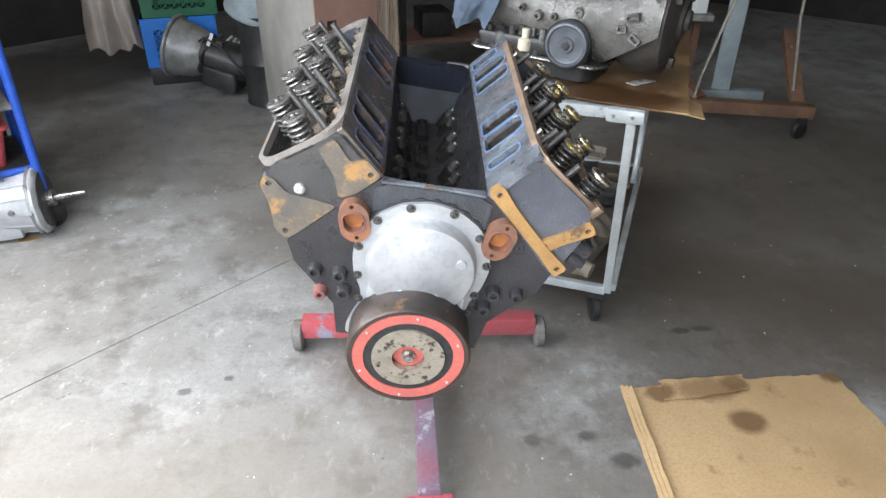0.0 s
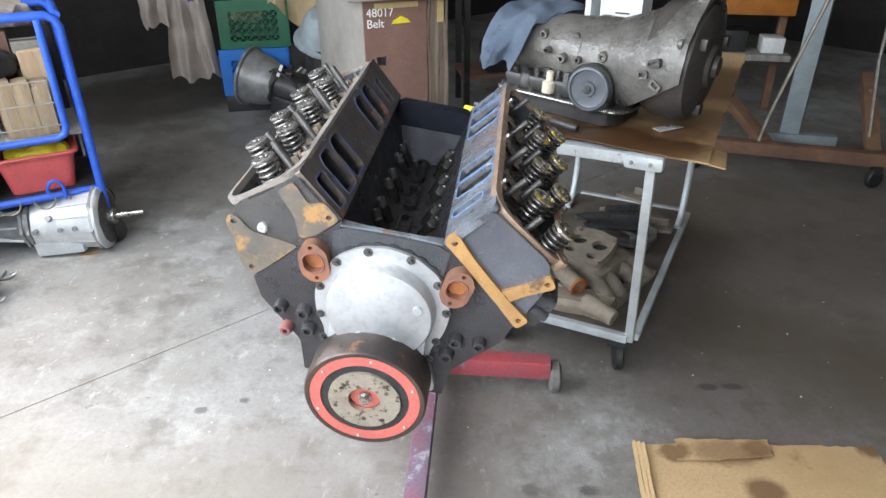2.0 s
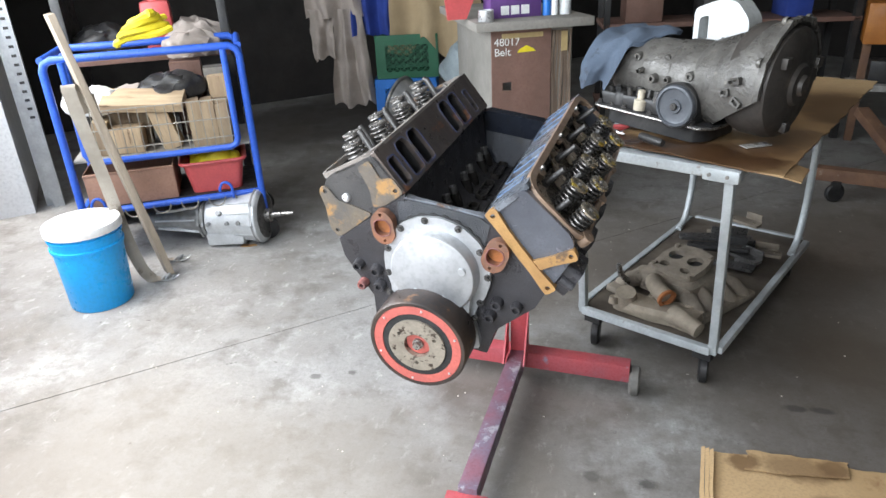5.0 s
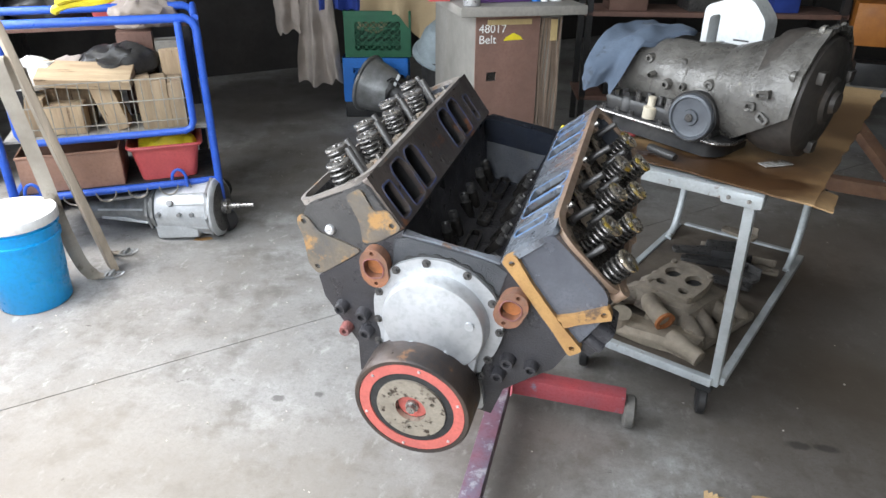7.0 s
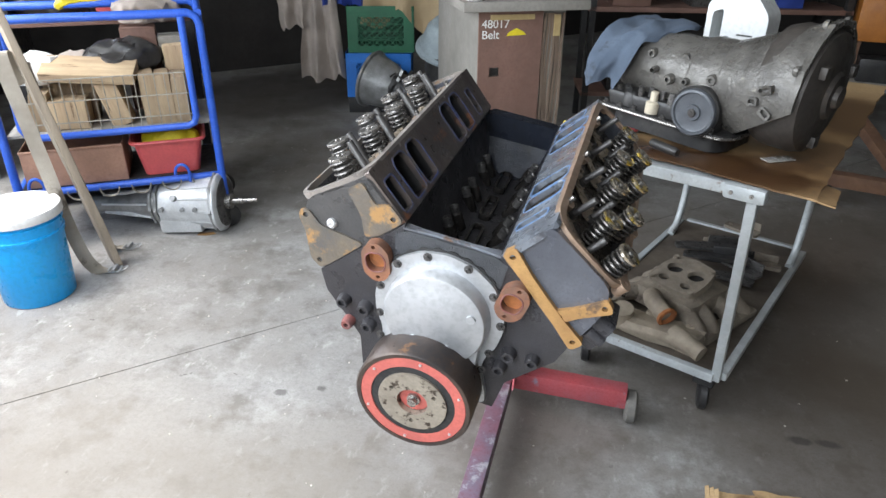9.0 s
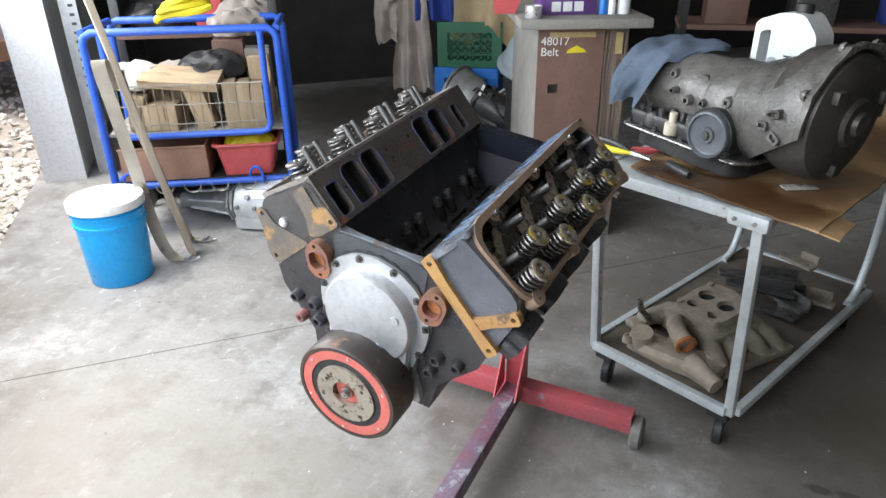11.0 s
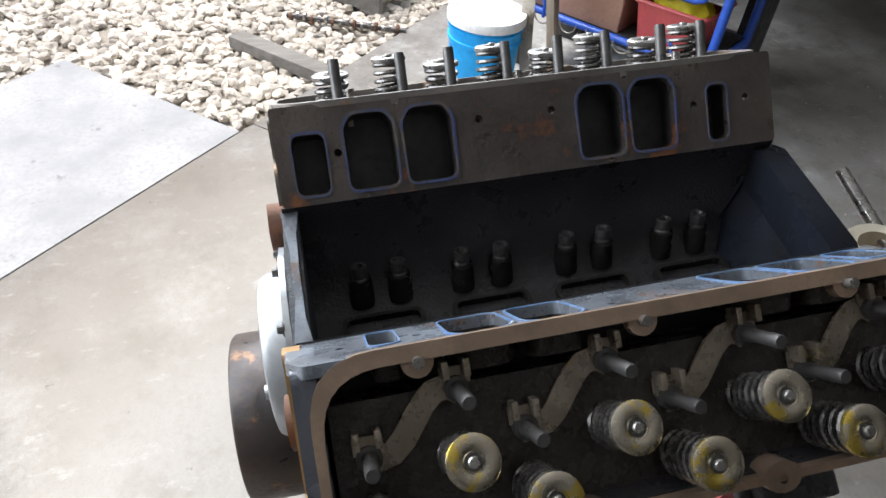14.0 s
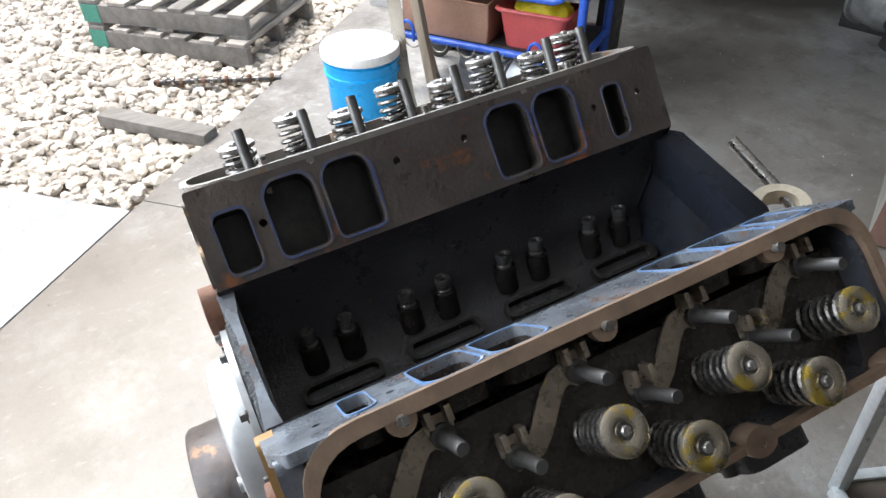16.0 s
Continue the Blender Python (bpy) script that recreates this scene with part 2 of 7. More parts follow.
def concrete_floor():
    """Worn floor: cloudy grey, pale scuffs, brown oily traffic dirt with dimness painted in, dark drips and scratches.
    """
    mat = surface("concrete", [(0.36, 0.355, 0.345), (0.25, 0.243, 0.23)], 0.55, 0, 1.1, 60, 0.10, (0.075, 0.07, 0.065), 0.705, 9.0, 0.2)
    n, l = mat.node_tree.nodes, mat.node_tree.links
    b = n["Principled BSDF"]
    base = b.inputs["Base Color"].links[0].from_socket
    tc = n.new("ShaderNodeTexCoord")

    def layer(col, sc, lo, hi, color, amount, stretch=(1, 1, 1)):
        mp, t, r, x = n.new("ShaderNodeMapping"), n.new("ShaderNodeTexNoise"), n.new("ShaderNodeMapRange"), n.new("ShaderNodeMix")
        mp.inputs["Scale"].default_value = stretch
        l.new(tc.outputs["Object"], mp.inputs["Vector"])
        l.new(mp.outputs["Vector"], t.inputs["Vector"])
        t.inputs["Scale"].default_value, t.inputs["Detail"].default_value, t.inputs["Roughness"].default_value = sc, 9, 0.7
        r.inputs["From Min"].default_value, r.inputs["From Max"].default_value, r.inputs["To Max"].default_value = lo, hi, amount
        l.new(t.outputs["Fac"], r.inputs["Value"])
        x.data_type = "RGBA"
        l.new(r.outputs["Result"], x.inputs["Factor"])
        l.new(col, x.inputs["A"])
        x.inputs["B"].default_value = (*color, 1)
        return x.outputs["Result"]

    col = layer(base, 0.55, 0.45, 0.64, (0.19, 0.165, 0.135), 0.6)
    col = layer(col, 2.6, 0.52, 0.66, (0.46, 0.46, 0.45), 0.7)
    col = layer(col, 6.0, 0.50, 0.64, (0.15, 0.14, 0.125), 0.7)
    col = layer(col, 45.0, 0.52, 0.72, (0.12, 0.115, 0.105), 0.4)
    col = layer(col, 22.0, 0.58, 0.66, (0.55, 0.55, 0.53), 0.45, (1, 0.5, 1))
    col = layer(col, 13.0, 0.655, 0.70, (0.05, 0.045, 0.04), 0.85)
    col = layer(col, 38.0, 0.70, 0.73, (0.62, 0.62, 0.6), 0.8)
    col = layer(col, 170.0, 0.50, 0.70, (0.13, 0.125, 0.12), 0.5)
    col = layer(col, 120.0, 0.60, 0.70, (0.6, 0.6, 0.58), 0.45)
    l.new(col, b.inputs["Base Color"])
    dim_film, drip = (0.09, 0.070, 0.050), (0.03, 0.027, 0.025)
    # broad patches: brown oily traffic dirt plus painted-in dimming away from the door
    stain_and_dim(mat, [(2.0, 2.6, 1.6, 1.5, dim_film, 0.76, 0.8, 0.38), (0.75, 1.0, 1.0, 0.5, dim_film, 0.42, 1.3, 0.5), (1.15, 1.75, 0.8, 0.5, dim_film, 0.55, 1.2, 0.45),
                # near-black patch first: the gloom of the far left corner painted in
                (-2.3, 5.0, 0.9, 1.2, (0.035, 0.026, 0.02), 0.72, 0.9, 0.33), (-1.1, 3.6, 1.1, 1.0, (0.075, 0.058, 0.045), 0.42, 1.0, 0.35), (0.2, 2.75, 1.1, 0.95, dim_film, 0.55, 1.0, 0.4), (0.15, 1.62, 0.4, 0.34, dim_film, 0.5, 1.4, 0.45),
                (0.97, 1.685, 0.04, 0.02, drip, 0.6, 0.8, 0.3), (1.05, 1.69, 0.04, 0.018, drip, 0.6, 0.8, 0.3), (0.53, 1.245, 0.03, 0.02, drip, 0.6, 1.2, 0.3),
                # last patch: sandy tint that also takes down the brightness by the door
                (0.61, 1.15, 0.05, 0.03, drip, 0.6, 1.2, 0.3), (0.38, 1.24, 0.03, 0.025, drip, 0.5, 1.2, 0.3), (-0.61, 1.51, 0.025, 0.018, drip, 0.6, 1.6, 0.3), (-0.49, 1.56, 0.02, 0.014, drip, 0.6, 1.6, 0.3), (-0.75, 0.75, 1.3, 0.8, (0.235, 0.21, 0.178), 0.6, 1.2, 0.55)])
    return mat


M_CONCRETE = concrete_floor()
M_SLAB = surface("outdoor_concrete", [(0.49, 0.50, 0.52), (0.34, 0.355, 0.37)], 0.8, 0, 2.6, 60, 0.2, (0.24, 0.24, 0.245), 0.63, 9)
M_JOINT = surface("joint_dirt", [(0.05, 0.042, 0.035), (0.12, 0.10, 0.085)], 0.95, 0, 14)
M_BLOCK = surface("cast_iron_grey_paint", [(0.050, 0.049, 0.054), (0.027, 0.025, 0.027)], 0.36, 0.2, 9, 260, 0.5, (0.13, 0.085, 0.05), 0.66, 20, 0.18)
M_ROUGHIRON = surface("rough_cast_iron", [(0.075, 0.078, 0.085), (0.045, 0.048, 0.054)], 0.45, 0.15, 20, 420, 1.0, (0.02, 0.02, 0.02), 0.66, 60)
M_HEAD = surface("machined_iron_stained", [(0.13, 0.105, 0.092), (0.05, 0.045, 0.045)], 0.38, 0.4, 8, 150, 0.35, (0.23, 0.095, 0.045), 0.57, 8, 0.2)
M_HEADPAINT = surface("head_grey_paint", [(0.12, 0.128, 0.15), (0.055, 0.06, 0.074)], 0.22, 0.25, 7, 200, 0.25, (0.21, 0.135, 0.075), 0.62, 10, 0.14, coat=0.3)
M_OCHREMIX = surface("grey_iron_with_ochre_rust", [(0.17, 0.14, 0.105), (0.10, 0.095, 0.09)], 0.45, 0.25, 20, 200, 0.25, (0.36, 0.205, 0.08), 0.53, 13)
M_ENDTAN = surface("grey_tan_head_end", [(0.085, 0.082, 0.08), (0.05, 0.05, 0.052)], 0.34, 0.25, 11, 200, 0.3, (0.30, 0.17, 0.07), 0.60, 13)
M_OCHRE = surface("bare_rusty_machined", [(0.46, 0.27, 0.10), (0.34, 0.185, 0.075)], 0.5, 0.25, 18, 200, 0.25, (0.13, 0.085, 0.055), 0.60, 24)
M_FLANGERUST = surface("red_brown_rust", [(0.25, 0.105, 0.055), (0.14, 0.08, 0.058)], 0.7, 0.1, 30, 200, 0.25, (0.09, 0.06, 0.05), 0.62, 40)
M_RAIL = surface("rail_brown_iron", [(0.37, 0.255, 0.18), (0.21, 0.15, 0.11)], 0.42, 0.3, 18, 200, 0.15, (0.3, 0.26, 0.2), 0.68, 30)
M_RAILPALE = surface("worn_pale_grey_rail", [(0.30, 0.27, 0.245), (0.17, 0.15, 0.135)], 0.4, 0.3, 14, 200, 0.15, (0.26, 0.15, 0.08), 0.6, 16)
M_OIL = surface("oily_black_iron", [(0.034, 0.029, 0.026), (0.062, 0.052, 0.043)], 0.24, 0.1, 22, 200, 0.4, (0.06, 0.048, 0.026), 0.68, 50, 0.2)
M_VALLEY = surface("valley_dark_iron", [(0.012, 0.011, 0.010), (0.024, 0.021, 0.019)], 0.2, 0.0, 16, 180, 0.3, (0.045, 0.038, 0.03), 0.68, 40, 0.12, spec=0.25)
# valley's rear wall and flange: blue-grey near black, darker than the block
M_GREYINSIDE = surface("near_black_iron", [(0.015, 0.018, 0.026), (0.009, 0.010, 0.013)], 0.3, 0.0, 10, 200, 0.2, (0.008, 0.008, 0.008), 0.6, 20, spec=0.12)
M_GASKET = surface("blue_gasket", [(0.05, 0.072, 0.19), (0.08, 0.085, 0.11)], 0.45, 0, 30, 200, 0.1, (0.12, 0.10, 0.09), 0.52, 26)
M_GASKET_R = surface("pale_blue_sealer", [(0.10, 0.20, 0.40), (0.17, 0.23, 0.33)], 0.42, 0, 30, 200, 0.1, (0.35, 0.36, 0.38), 0.6, 40)
M_INTAKE_R = surface("bluish_intake_face", [(0.24, 0.265, 0.30), (0.11, 0.112, 0.125)], 0.3, 0.4, 16, 200, 0.1, (0.22, 0.13, 0.085), 0.56, 13)
M_ALU = surface("cast_aluminium", [(0.51, 0.525, 0.54), (0.42, 0.43, 0.445)], 0.40, 0.6, 6, 90, 0.03, (0.36, 0.36, 0.36), 0.70, 14, 0.08)
M_BALANCER = surface("balancer_steel", [(0.10, 0.075, 0.062), (0.05, 0.045, 0.045)], 0.4, 0.6, 12, 160, 0.15, (0.2, 0.11, 0.06), 0.62, 18)
M_RED = surface("worn_red_paint", [(0.52, 0.125, 0.10), (0.42, 0.105, 0.09)], 0.5, 0, 20, 160, 0.12, (0.22, 0.10, 0.08), 0.64, 34)
M_REDDULL = surface("red_smear", [(0.22, 0.07, 0.06), (0.11, 0.07, 0.07)], 0.6, 0, 40, 160, 0.1)
M_RUBBER = surface("black_rubber", [(0.018, 0.018, 0.018), (0.03, 0.03, 0.03)], 0.75, 0, 30, 200, 0.1)
M_HUB = surface("worn_hub", [(0.36, 0.32, 0.26), (0.24, 0.21, 0.17)], 0.5, 0.4, 22, 180, 0.3, (0.05, 0.035, 0.025), 0.545, 62)
M_GUIDE = surface("tan_guide_steel", [(0.40, 0.335, 0.265), (0.26, 0.215, 0.17)], 0.32, 0.5, 40, 300, 0.05, (0.42, 0.33, 0.06), 0.60, 22)
M_STEEL = surface("oiled_steel", [(0.38, 0.365, 0.345), (0.25, 0.235, 0.22)], 0.3, 0.85, 40, 300, 0.05, (0.06, 0.05, 0.04), 0.7, 60)
M_SPRING = surface("spring_steel", [(0.20, 0.19, 0.18), (0.11, 0.105, 0.10)], 0.3, 0.7, 60, 300, 0.05)
# darker copy of the spring steel, shading the bank turned from the door
M_SPRINGSHADE = surface("shaded_spring_steel", [(0.16, 0.15, 0.14), (0.075, 0.07, 0.066)], 0.26, 0.7, 60, 300, 0.05)
# silver-grey retainers; the gold spots are oily reflections painted in
M_RETAINER = surface("retainer_gold_glints", [(0.50, 0.45, 0.38), (0.40, 0.34, 0.25)], 0.24, 0.85, 25, 250, 0.03, (0.55, 0.40, 0.08), 0.54, 34)
M_DARKSTEEL = surface("dark_stud_steel", [(0.14, 0.135, 0.13), (0.075, 0.072, 0.07)], 0.35, 0.6, 40, 300, 0.05)
M_STUD = surface("black_stud_steel", [(0.085, 0.08, 0.077), (0.045, 0.043, 0.042)], 0.4, 0.3, 40, 300, 0.05)
M_ZINC = surface("zinc_plug", [(0.7, 0.71, 0.72), (0.55, 0.55, 0.56)], 0.35, 0.7, 40, 300, 0.05)
M_STANDPURPLE = surface("purple_red_stand", [(0.24, 0.10, 0.13), (0.17, 0.15, 0.205)], 0.5, 0.1, 7, 120, 0.15, (0.36, 0.35, 0.38), 0.57, 14)
M_STANDRED = surface("worn_red_stand", [(0.52, 0.085, 0.095), (0.38, 0.10, 0.12)], 0.5, 0.1, 6, 120, 0.12, (0.27, 0.26, 0.33), 0.575, 9)
M_WHEELGREY = surface("grey_caster", [(0.20, 0.19, 0.17), (0.13, 0.125, 0.115)], 0.6, 0, 30, 120, 0.15)
M_CARDBOARD = surface("oily_cardboard", [(0.55, 0.38, 0.20), (0.46, 0.305, 0.15)], 0.85, 0, 3, 120, 0.15, (0.32, 0.19, 0.09), 0.62, 5)
OILY, SOAK, SPOT = (0.03, 0.012, 0.006), (0.085, 0.042, 0.018), (0.16, 0.09, 0.042)
stain_and_dim(M_CARDBOARD, [(0.995, 1.255, 0.06, 0.055, SPOT, 0.85, 0.5, 0.5), (0.79, 1.385, 0.05, 0.04, SPOT, 0.8, 1.0, 0.5), (0.93, 1.385, 0.11, 0.05, SPOT, 0.6, 1.2, 0.5), (1.02, 1.40, 0.05, 0.04, SPOT, 0.8, 1.0, 0.5), (1.34, 1.42, 0.04, 0.04, SPOT, 0.9, 1.0, 0.5),
                    (0.85, 2.15, 0.75, 0.75, (0.26, 0.155, 0.068), 0.85, 0.8, 0.6), (0.53, 1.76, 0.40, 0.15, SOAK, 0.9, 0.8, 0.35), (0.60, 1.74, 0.17, 0.06, OILY, 0.92, 1.4, 0.28), (0.76, 1.70, 0.09, 0.05, OILY, 0.92, 1.4, 0.28), (0.44, 1.86, 0.12, 0.10, OILY, 0.8, 1.4, 0.3), (0.80, 1.84, 0.12, 0.07, SOAK, 0.7, 1.4, 0.4), (0.66, 1.67, 0.22, 0.09, SOAK, 0.85, 1.2, 0.35), (0.40, 1.80, 0.14, 0.10, SOAK, 0.85, 1.2, 0.35),
                    (0.56, 1.835, 0.13, 0.045, OILY, 0.95, 0.9, 0.22), (0.43, 1.845, 0.08, 0.05, OILY, 0.9, 0.9, 0.25), (0.655, 1.80, 0.06, 0.035, OILY, 0.9, 1.0, 0.22), (0.54, 1.79, 0.20, 0.09, SOAK, 0.9, 0.9, 0.35), (0.90, 1.95, 0.16, 0.14, SOAK, 0.6, 1.3, 0.45), (1.12, 2.35, 0.2, 0.3, SOAK, 0.7, 1.3, 0.45)])
M_CARDPALE = surface("pale_cardboard", [(0.20, 0.145, 0.105), (0.12, 0.09, 0.068)], 0.85, 0, 5, 120, 0.2, (0.08, 0.06, 0.045), 0.60, 9)
M_SPLITWOOD = surface("split_firewood", [(0.46, 0.35, 0.22), (0.30, 0.21, 0.13)], 0.85, 0, 5, 60, 0.4, (0.13, 0.085, 0.05), 0.6, 9, stretch=(5, 5, 0.6), vary=0.3)
M_WEBBING = surface("dirty_webbing", [(0.44, 0.40, 0.34), (0.27, 0.235, 0.19)], 0.9, 0, 5, 300, 0.3, (0.14, 0.115, 0.09), 0.58, 7)
M_WOOD = surface("weathered_wood", [(0.36, 0.30, 0.23), (0.22, 0.18, 0.14)], 0.85, 0, 3, 60, 0.35, (0.1, 0.085, 0.07), 0.66, 8, stretch=(6, 6, 0.8))
M_WOODGREY = surface("grey_wood", [(0.32, 0.31, 0.29), (0.2, 0.19, 0.175)], 0.9, 0, 4, 70, 0.35, (0.09, 0.085, 0.08), 0.66, 8, stretch=(6, 1, 6))
M_BLUEPAINT = surface("blue_cart_paint", [(0.02, 0.085, 0.46), (0.03, 0.11, 0.52)], 0.4, 0, 14, 120, 0.06, (0.35, 0.42, 0.55), 0.71, 12)
M_WIRE = surface("dull_wire", [(0.34, 0.32, 0.27), (0.25, 0.23, 0.2)], 0.45, 0.6, 40)
M_BUCKET = surface("blue_plastic", [(0.003, 0.40, 0.90), (0.003, 0.355, 0.82)], 0.35, 0, 4, 60, 0.02, (0.02, 0.22, 0.55), 0.75, 12)
M_LID = surface("white_plastic", [(0.78, 0.79, 0.78), (0.68, 0.69, 0.68)], 0.4, 0, 6, 60, 0.03, (0.45, 0.43, 0.4), 0.72, 16)
M_CARTSTEEL = surface("grey_cart_paint", [(0.56, 0.60, 0.61), (0.40, 0.43, 0.44)], 0.42, 0.2, 10, 120, 0.15, (0.17, 0.12, 0.085), 0.62, 22)
M_CARTSHELF = surface("grimy_cart_shelf", [(0.13, 0.108, 0.085), (0.07, 0.056, 0.045)], 0.6, 0.1, 6, 90, 0.25, (0.25, 0.23, 0.2), 0.66, 14)
M_TRANS = surface("oily_dark_casting", [(0.135, 0.128, 0.116), (0.056, 0.052, 0.047)], 0.36, 0.2, 10, 90, 0.6, (0.27, 0.245, 0.20), 0.605, 8, 0.28)
M_CONVERTER = surface("greasy_brown_black_steel", [(0.035, 0.031, 0.028), (0.06, 0.052, 0.045)], 0.5, 0.2, 9, 90, 0.2, (0.11, 0.085, 0.065), 0.62, 12)
M_SERVO = surface("blue_grey_servo_steel", [(0.115, 0.125, 0.14), (0.08, 0.087, 0.098)], 0.4, 0.3, 14, 160, 0.08, (0.04, 0.04, 0.042), 0.66, 20)
M_ALUDIRTY = surface("dirty_aluminium", [(0.29, 0.295, 0.295), (0.15, 0.15, 0.145)], 0.45, 0.35, 13, 120, 0.4, (0.38, 0.36, 0.31), 0.6, 10)
M_ALUPALE = surface("pale_aluminium", [(0.60, 0.62, 0.63), (0.44, 0.455, 0.46)], 0.45, 0.4, 10, 120, 0.2, (0.16, 0.14, 0.12), 0.64, 12)
M_IRONDUST = surface("dusty_cast_iron", [(0.27, 0.23, 0.18), (0.15, 0.125, 0.098)], 0.8, 0.1, 14, 120, 0.35, (0.09, 0.07, 0.055), 0.62, 18)
M_TANCAST = surface("pale_tan_casting", [(0.36, 0.305, 0.235), (0.20, 0.165, 0.125)], 0.75, 0.1, 12, 120, 0.3, (0.15, 0.12, 0.09), 0.62, 18)
M_BLACK = surface("black_oil_and_shade", [(0.02, 0.02, 0.021), (0.04, 0.038, 0.036)], 0.45, 0.1, 12, 90, 0.2, (0.09, 0.08, 0.07), 0.68, 18)
M_DARKWALL = surface("gloom_wall", [(0.035, 0.03, 0.027), (0.02, 0.018, 0.017)], 0.9, 0, 2, 30, 0.2)
M_WHITE = surface("white_paint", [(0.8, 0.81, 0.81), (0.72, 0.73, 0.73)], 0.6, 0, 3, 60, 0.05)
M_GALV = surface("galvanised", [(0.45, 0.47, 0.48), (0.35, 0.36, 0.37)], 0.45, 0.7, 14, 90, 0.05)
M_CLOTH_GREY = surface("grey_coverall", [(0.39, 0.335, 0.295), (0.28, 0.24, 0.21)], 0.95, 0, 6, 300, 0.3, (0.12, 0.10, 0.085), 0.66, 9)
M_CLOTH_TAN = surface("tan_cloth", [(0.42, 0.32, 0.19), (0.34, 0.255, 0.15)], 0.95, 0, 6, 300, 0.3)
M_CLOTH_BLUE = surface("blue_cloth", [(0.02, 0.05, 0.27), (0.015, 0.035, 0.2)], 0.95, 0, 6, 300, 0.3)
M_RAG = surface("blue_grey_rag", [(0.075, 0.10, 0.14), (0.04, 0.055, 0.08)], 0.95, 0, 6, 300, 0.4, (0.03, 0.034, 0.042), 0.6, 10)
M_GREEN = surface("green_crate", [(0.012, 0.12, 0.055), (0.01, 0.095, 0.045)], 0.5, 0, 8, 90, 0.05)
M_BLUECRATE = surface("blue_crate", [(0.015, 0.17, 0.58), (0.012, 0.14, 0.5)], 0.5, 0, 8, 90, 0.05)
M_BROWNBOARD = surface("brown_board", [(0.19, 0.105, 0.08), (0.14, 0.08, 0.06)], 0.75, 0, 5, 90, 0.1, (0.22, 0.14, 0.1), 0.72, 8)
M_GREYBOARD = surface("grey_board", [(0.25, 0.235, 0.21), (0.18, 0.17, 0.15)], 0.85, 0, 4, 80, 0.12, (0.11, 0.10, 0.085), 0.66, 7)
M_YELLOW = surface("yellow_strap", [(0.75, 0.62, 0.02), (0.62, 0.5, 0.02)], 0.6, 0, 20, 200, 0.1)
M_REDPLASTIC = surface("red_bin", [(0.52, 0.085, 0.085), (0.44, 0.07, 0.072)], 0.45, 0, 10, 90, 0.04)
M_BROWNBIN = surface("brown_bin", [(0.34, 0.19, 0.13), (0.28, 0.155, 0.105)], 0.6, 0, 10, 90, 0.05)
M_ORANGE = surface("orange_steel", [(0.42, 0.15, 0.018), (0.30, 0.10, 0.013)], 0.5, 0, 8, 80, 0.06, (0.14, 0.06, 0.02), 0.66, 9)
M_ORANGERUST = surface("orange_rust", [(0.42, 0.15, 0.045), (0.22, 0.085, 0.035)], 0.85, 0, 40, 160, 0.3)
M_RUST = surface("rusty_beam", [(0.22, 0.12, 0.07), (0.14, 0.075, 0.05)], 0.8, 0.1, 9, 90, 0.25, (0.32, 0.26, 0.2), 0.64, 12)
M_BLUEGREY = surface("blue_grey_paint", [(0.26, 0.31, 0.33), (0.19, 0.22, 0.235)], 0.55, 0, 7, 80, 0.1, (0.16, 0.11, 0.08), 0.67, 14)
M_STONE = surface("pale_gravel", [(0.72, 0.67, 0.60), (0.56, 0.52, 0.46)], 0.9, 0, 9, 80, 0.3, (0.7, 0.68, 0.64), 0.6, 12, island=0.35)
M_EARTH = surface("gravel_bed", [(0.40, 0.365, 0.315), (0.29, 0.26, 0.225)], 0.95, 0, 8, 40, 0.6, (0.42, 0.4, 0.36), 0.55, 30)
M_TRUCK = surface("faded_pink_truck", [(0.52, 0.38, 0.43), (0.45, 0.33, 0.37)], 0.5, 0, 3, 60, 0.03, (0.5, 0.42, 0.42), 0.68, 6)
M_TYRE = surface("tyre_rubber", [(0.03, 0.03, 0.03), (0.045, 0.043, 0.04)], 0.85, 0, 20, 90, 0.15)
M_CHALK = surface("white_marker", [(0.75, 0.75, 0.72), (0.65, 0.65, 0.62)], 0.8, 0, 60)
M_PLASTICWHITE = surface("white_jug_plastic", [(0.7, 0.72, 0.72), (0.6, 0.62, 0.62)], 0.4, 0, 8, 60, 0.03, (0.35, 0.34, 0.32), 0.72, 14)
M_PACKET = surface("smeared_clear_packet", [(0.42, 0.41, 0.39), (0.24, 0.21, 0.17)], 0.25, 0, 40, 200, 0.1, (0.6, 0.6, 0.58), 0.62, 60)
M_CREAM = surface("cream_plastic", [(0.55, 0.49, 0.38), (0.45, 0.4, 0.31)], 0.5, 0, 12, 90, 0.05)
M_PURPLE = surface("purple_carton", [(0.12, 0.05, 0.2), (0.09, 0.04, 0.16)], 0.5, 0, 8, 90, 0.04, (0.4, 0.36, 0.5), 0.72, 22)
M_TAPE = surface("tan_tape", [(0.46, 0.35, 0.17), (0.38, 0.28, 0.13)], 0.4, 0, 20, 90, 0.04)
M_HOSE = surface("black_hose", [(0.02, 0.02, 0.02), (0.03, 0.03, 0.03)], 0.5)
M_GLASSDARK = surface("dark_glass", [(0.02, 0.025, 0.03), (0.03, 0.035, 0.04)], 0.08, 0, 3, 40, 0.0)
M_BOUNCEWALL = surface("pale_bounce_wall", [(0.50, 0.49, 0.465), (0.41, 0.40, 0.38)], 0.8, 0, 2, 40, 0.1)
# ---- the building ----
door_light = new("door_skylight", sky_data)
door_light.matrix_world = look(room(-0.4, 0.0, 1.8), room(-0.4, 3, 1.8))


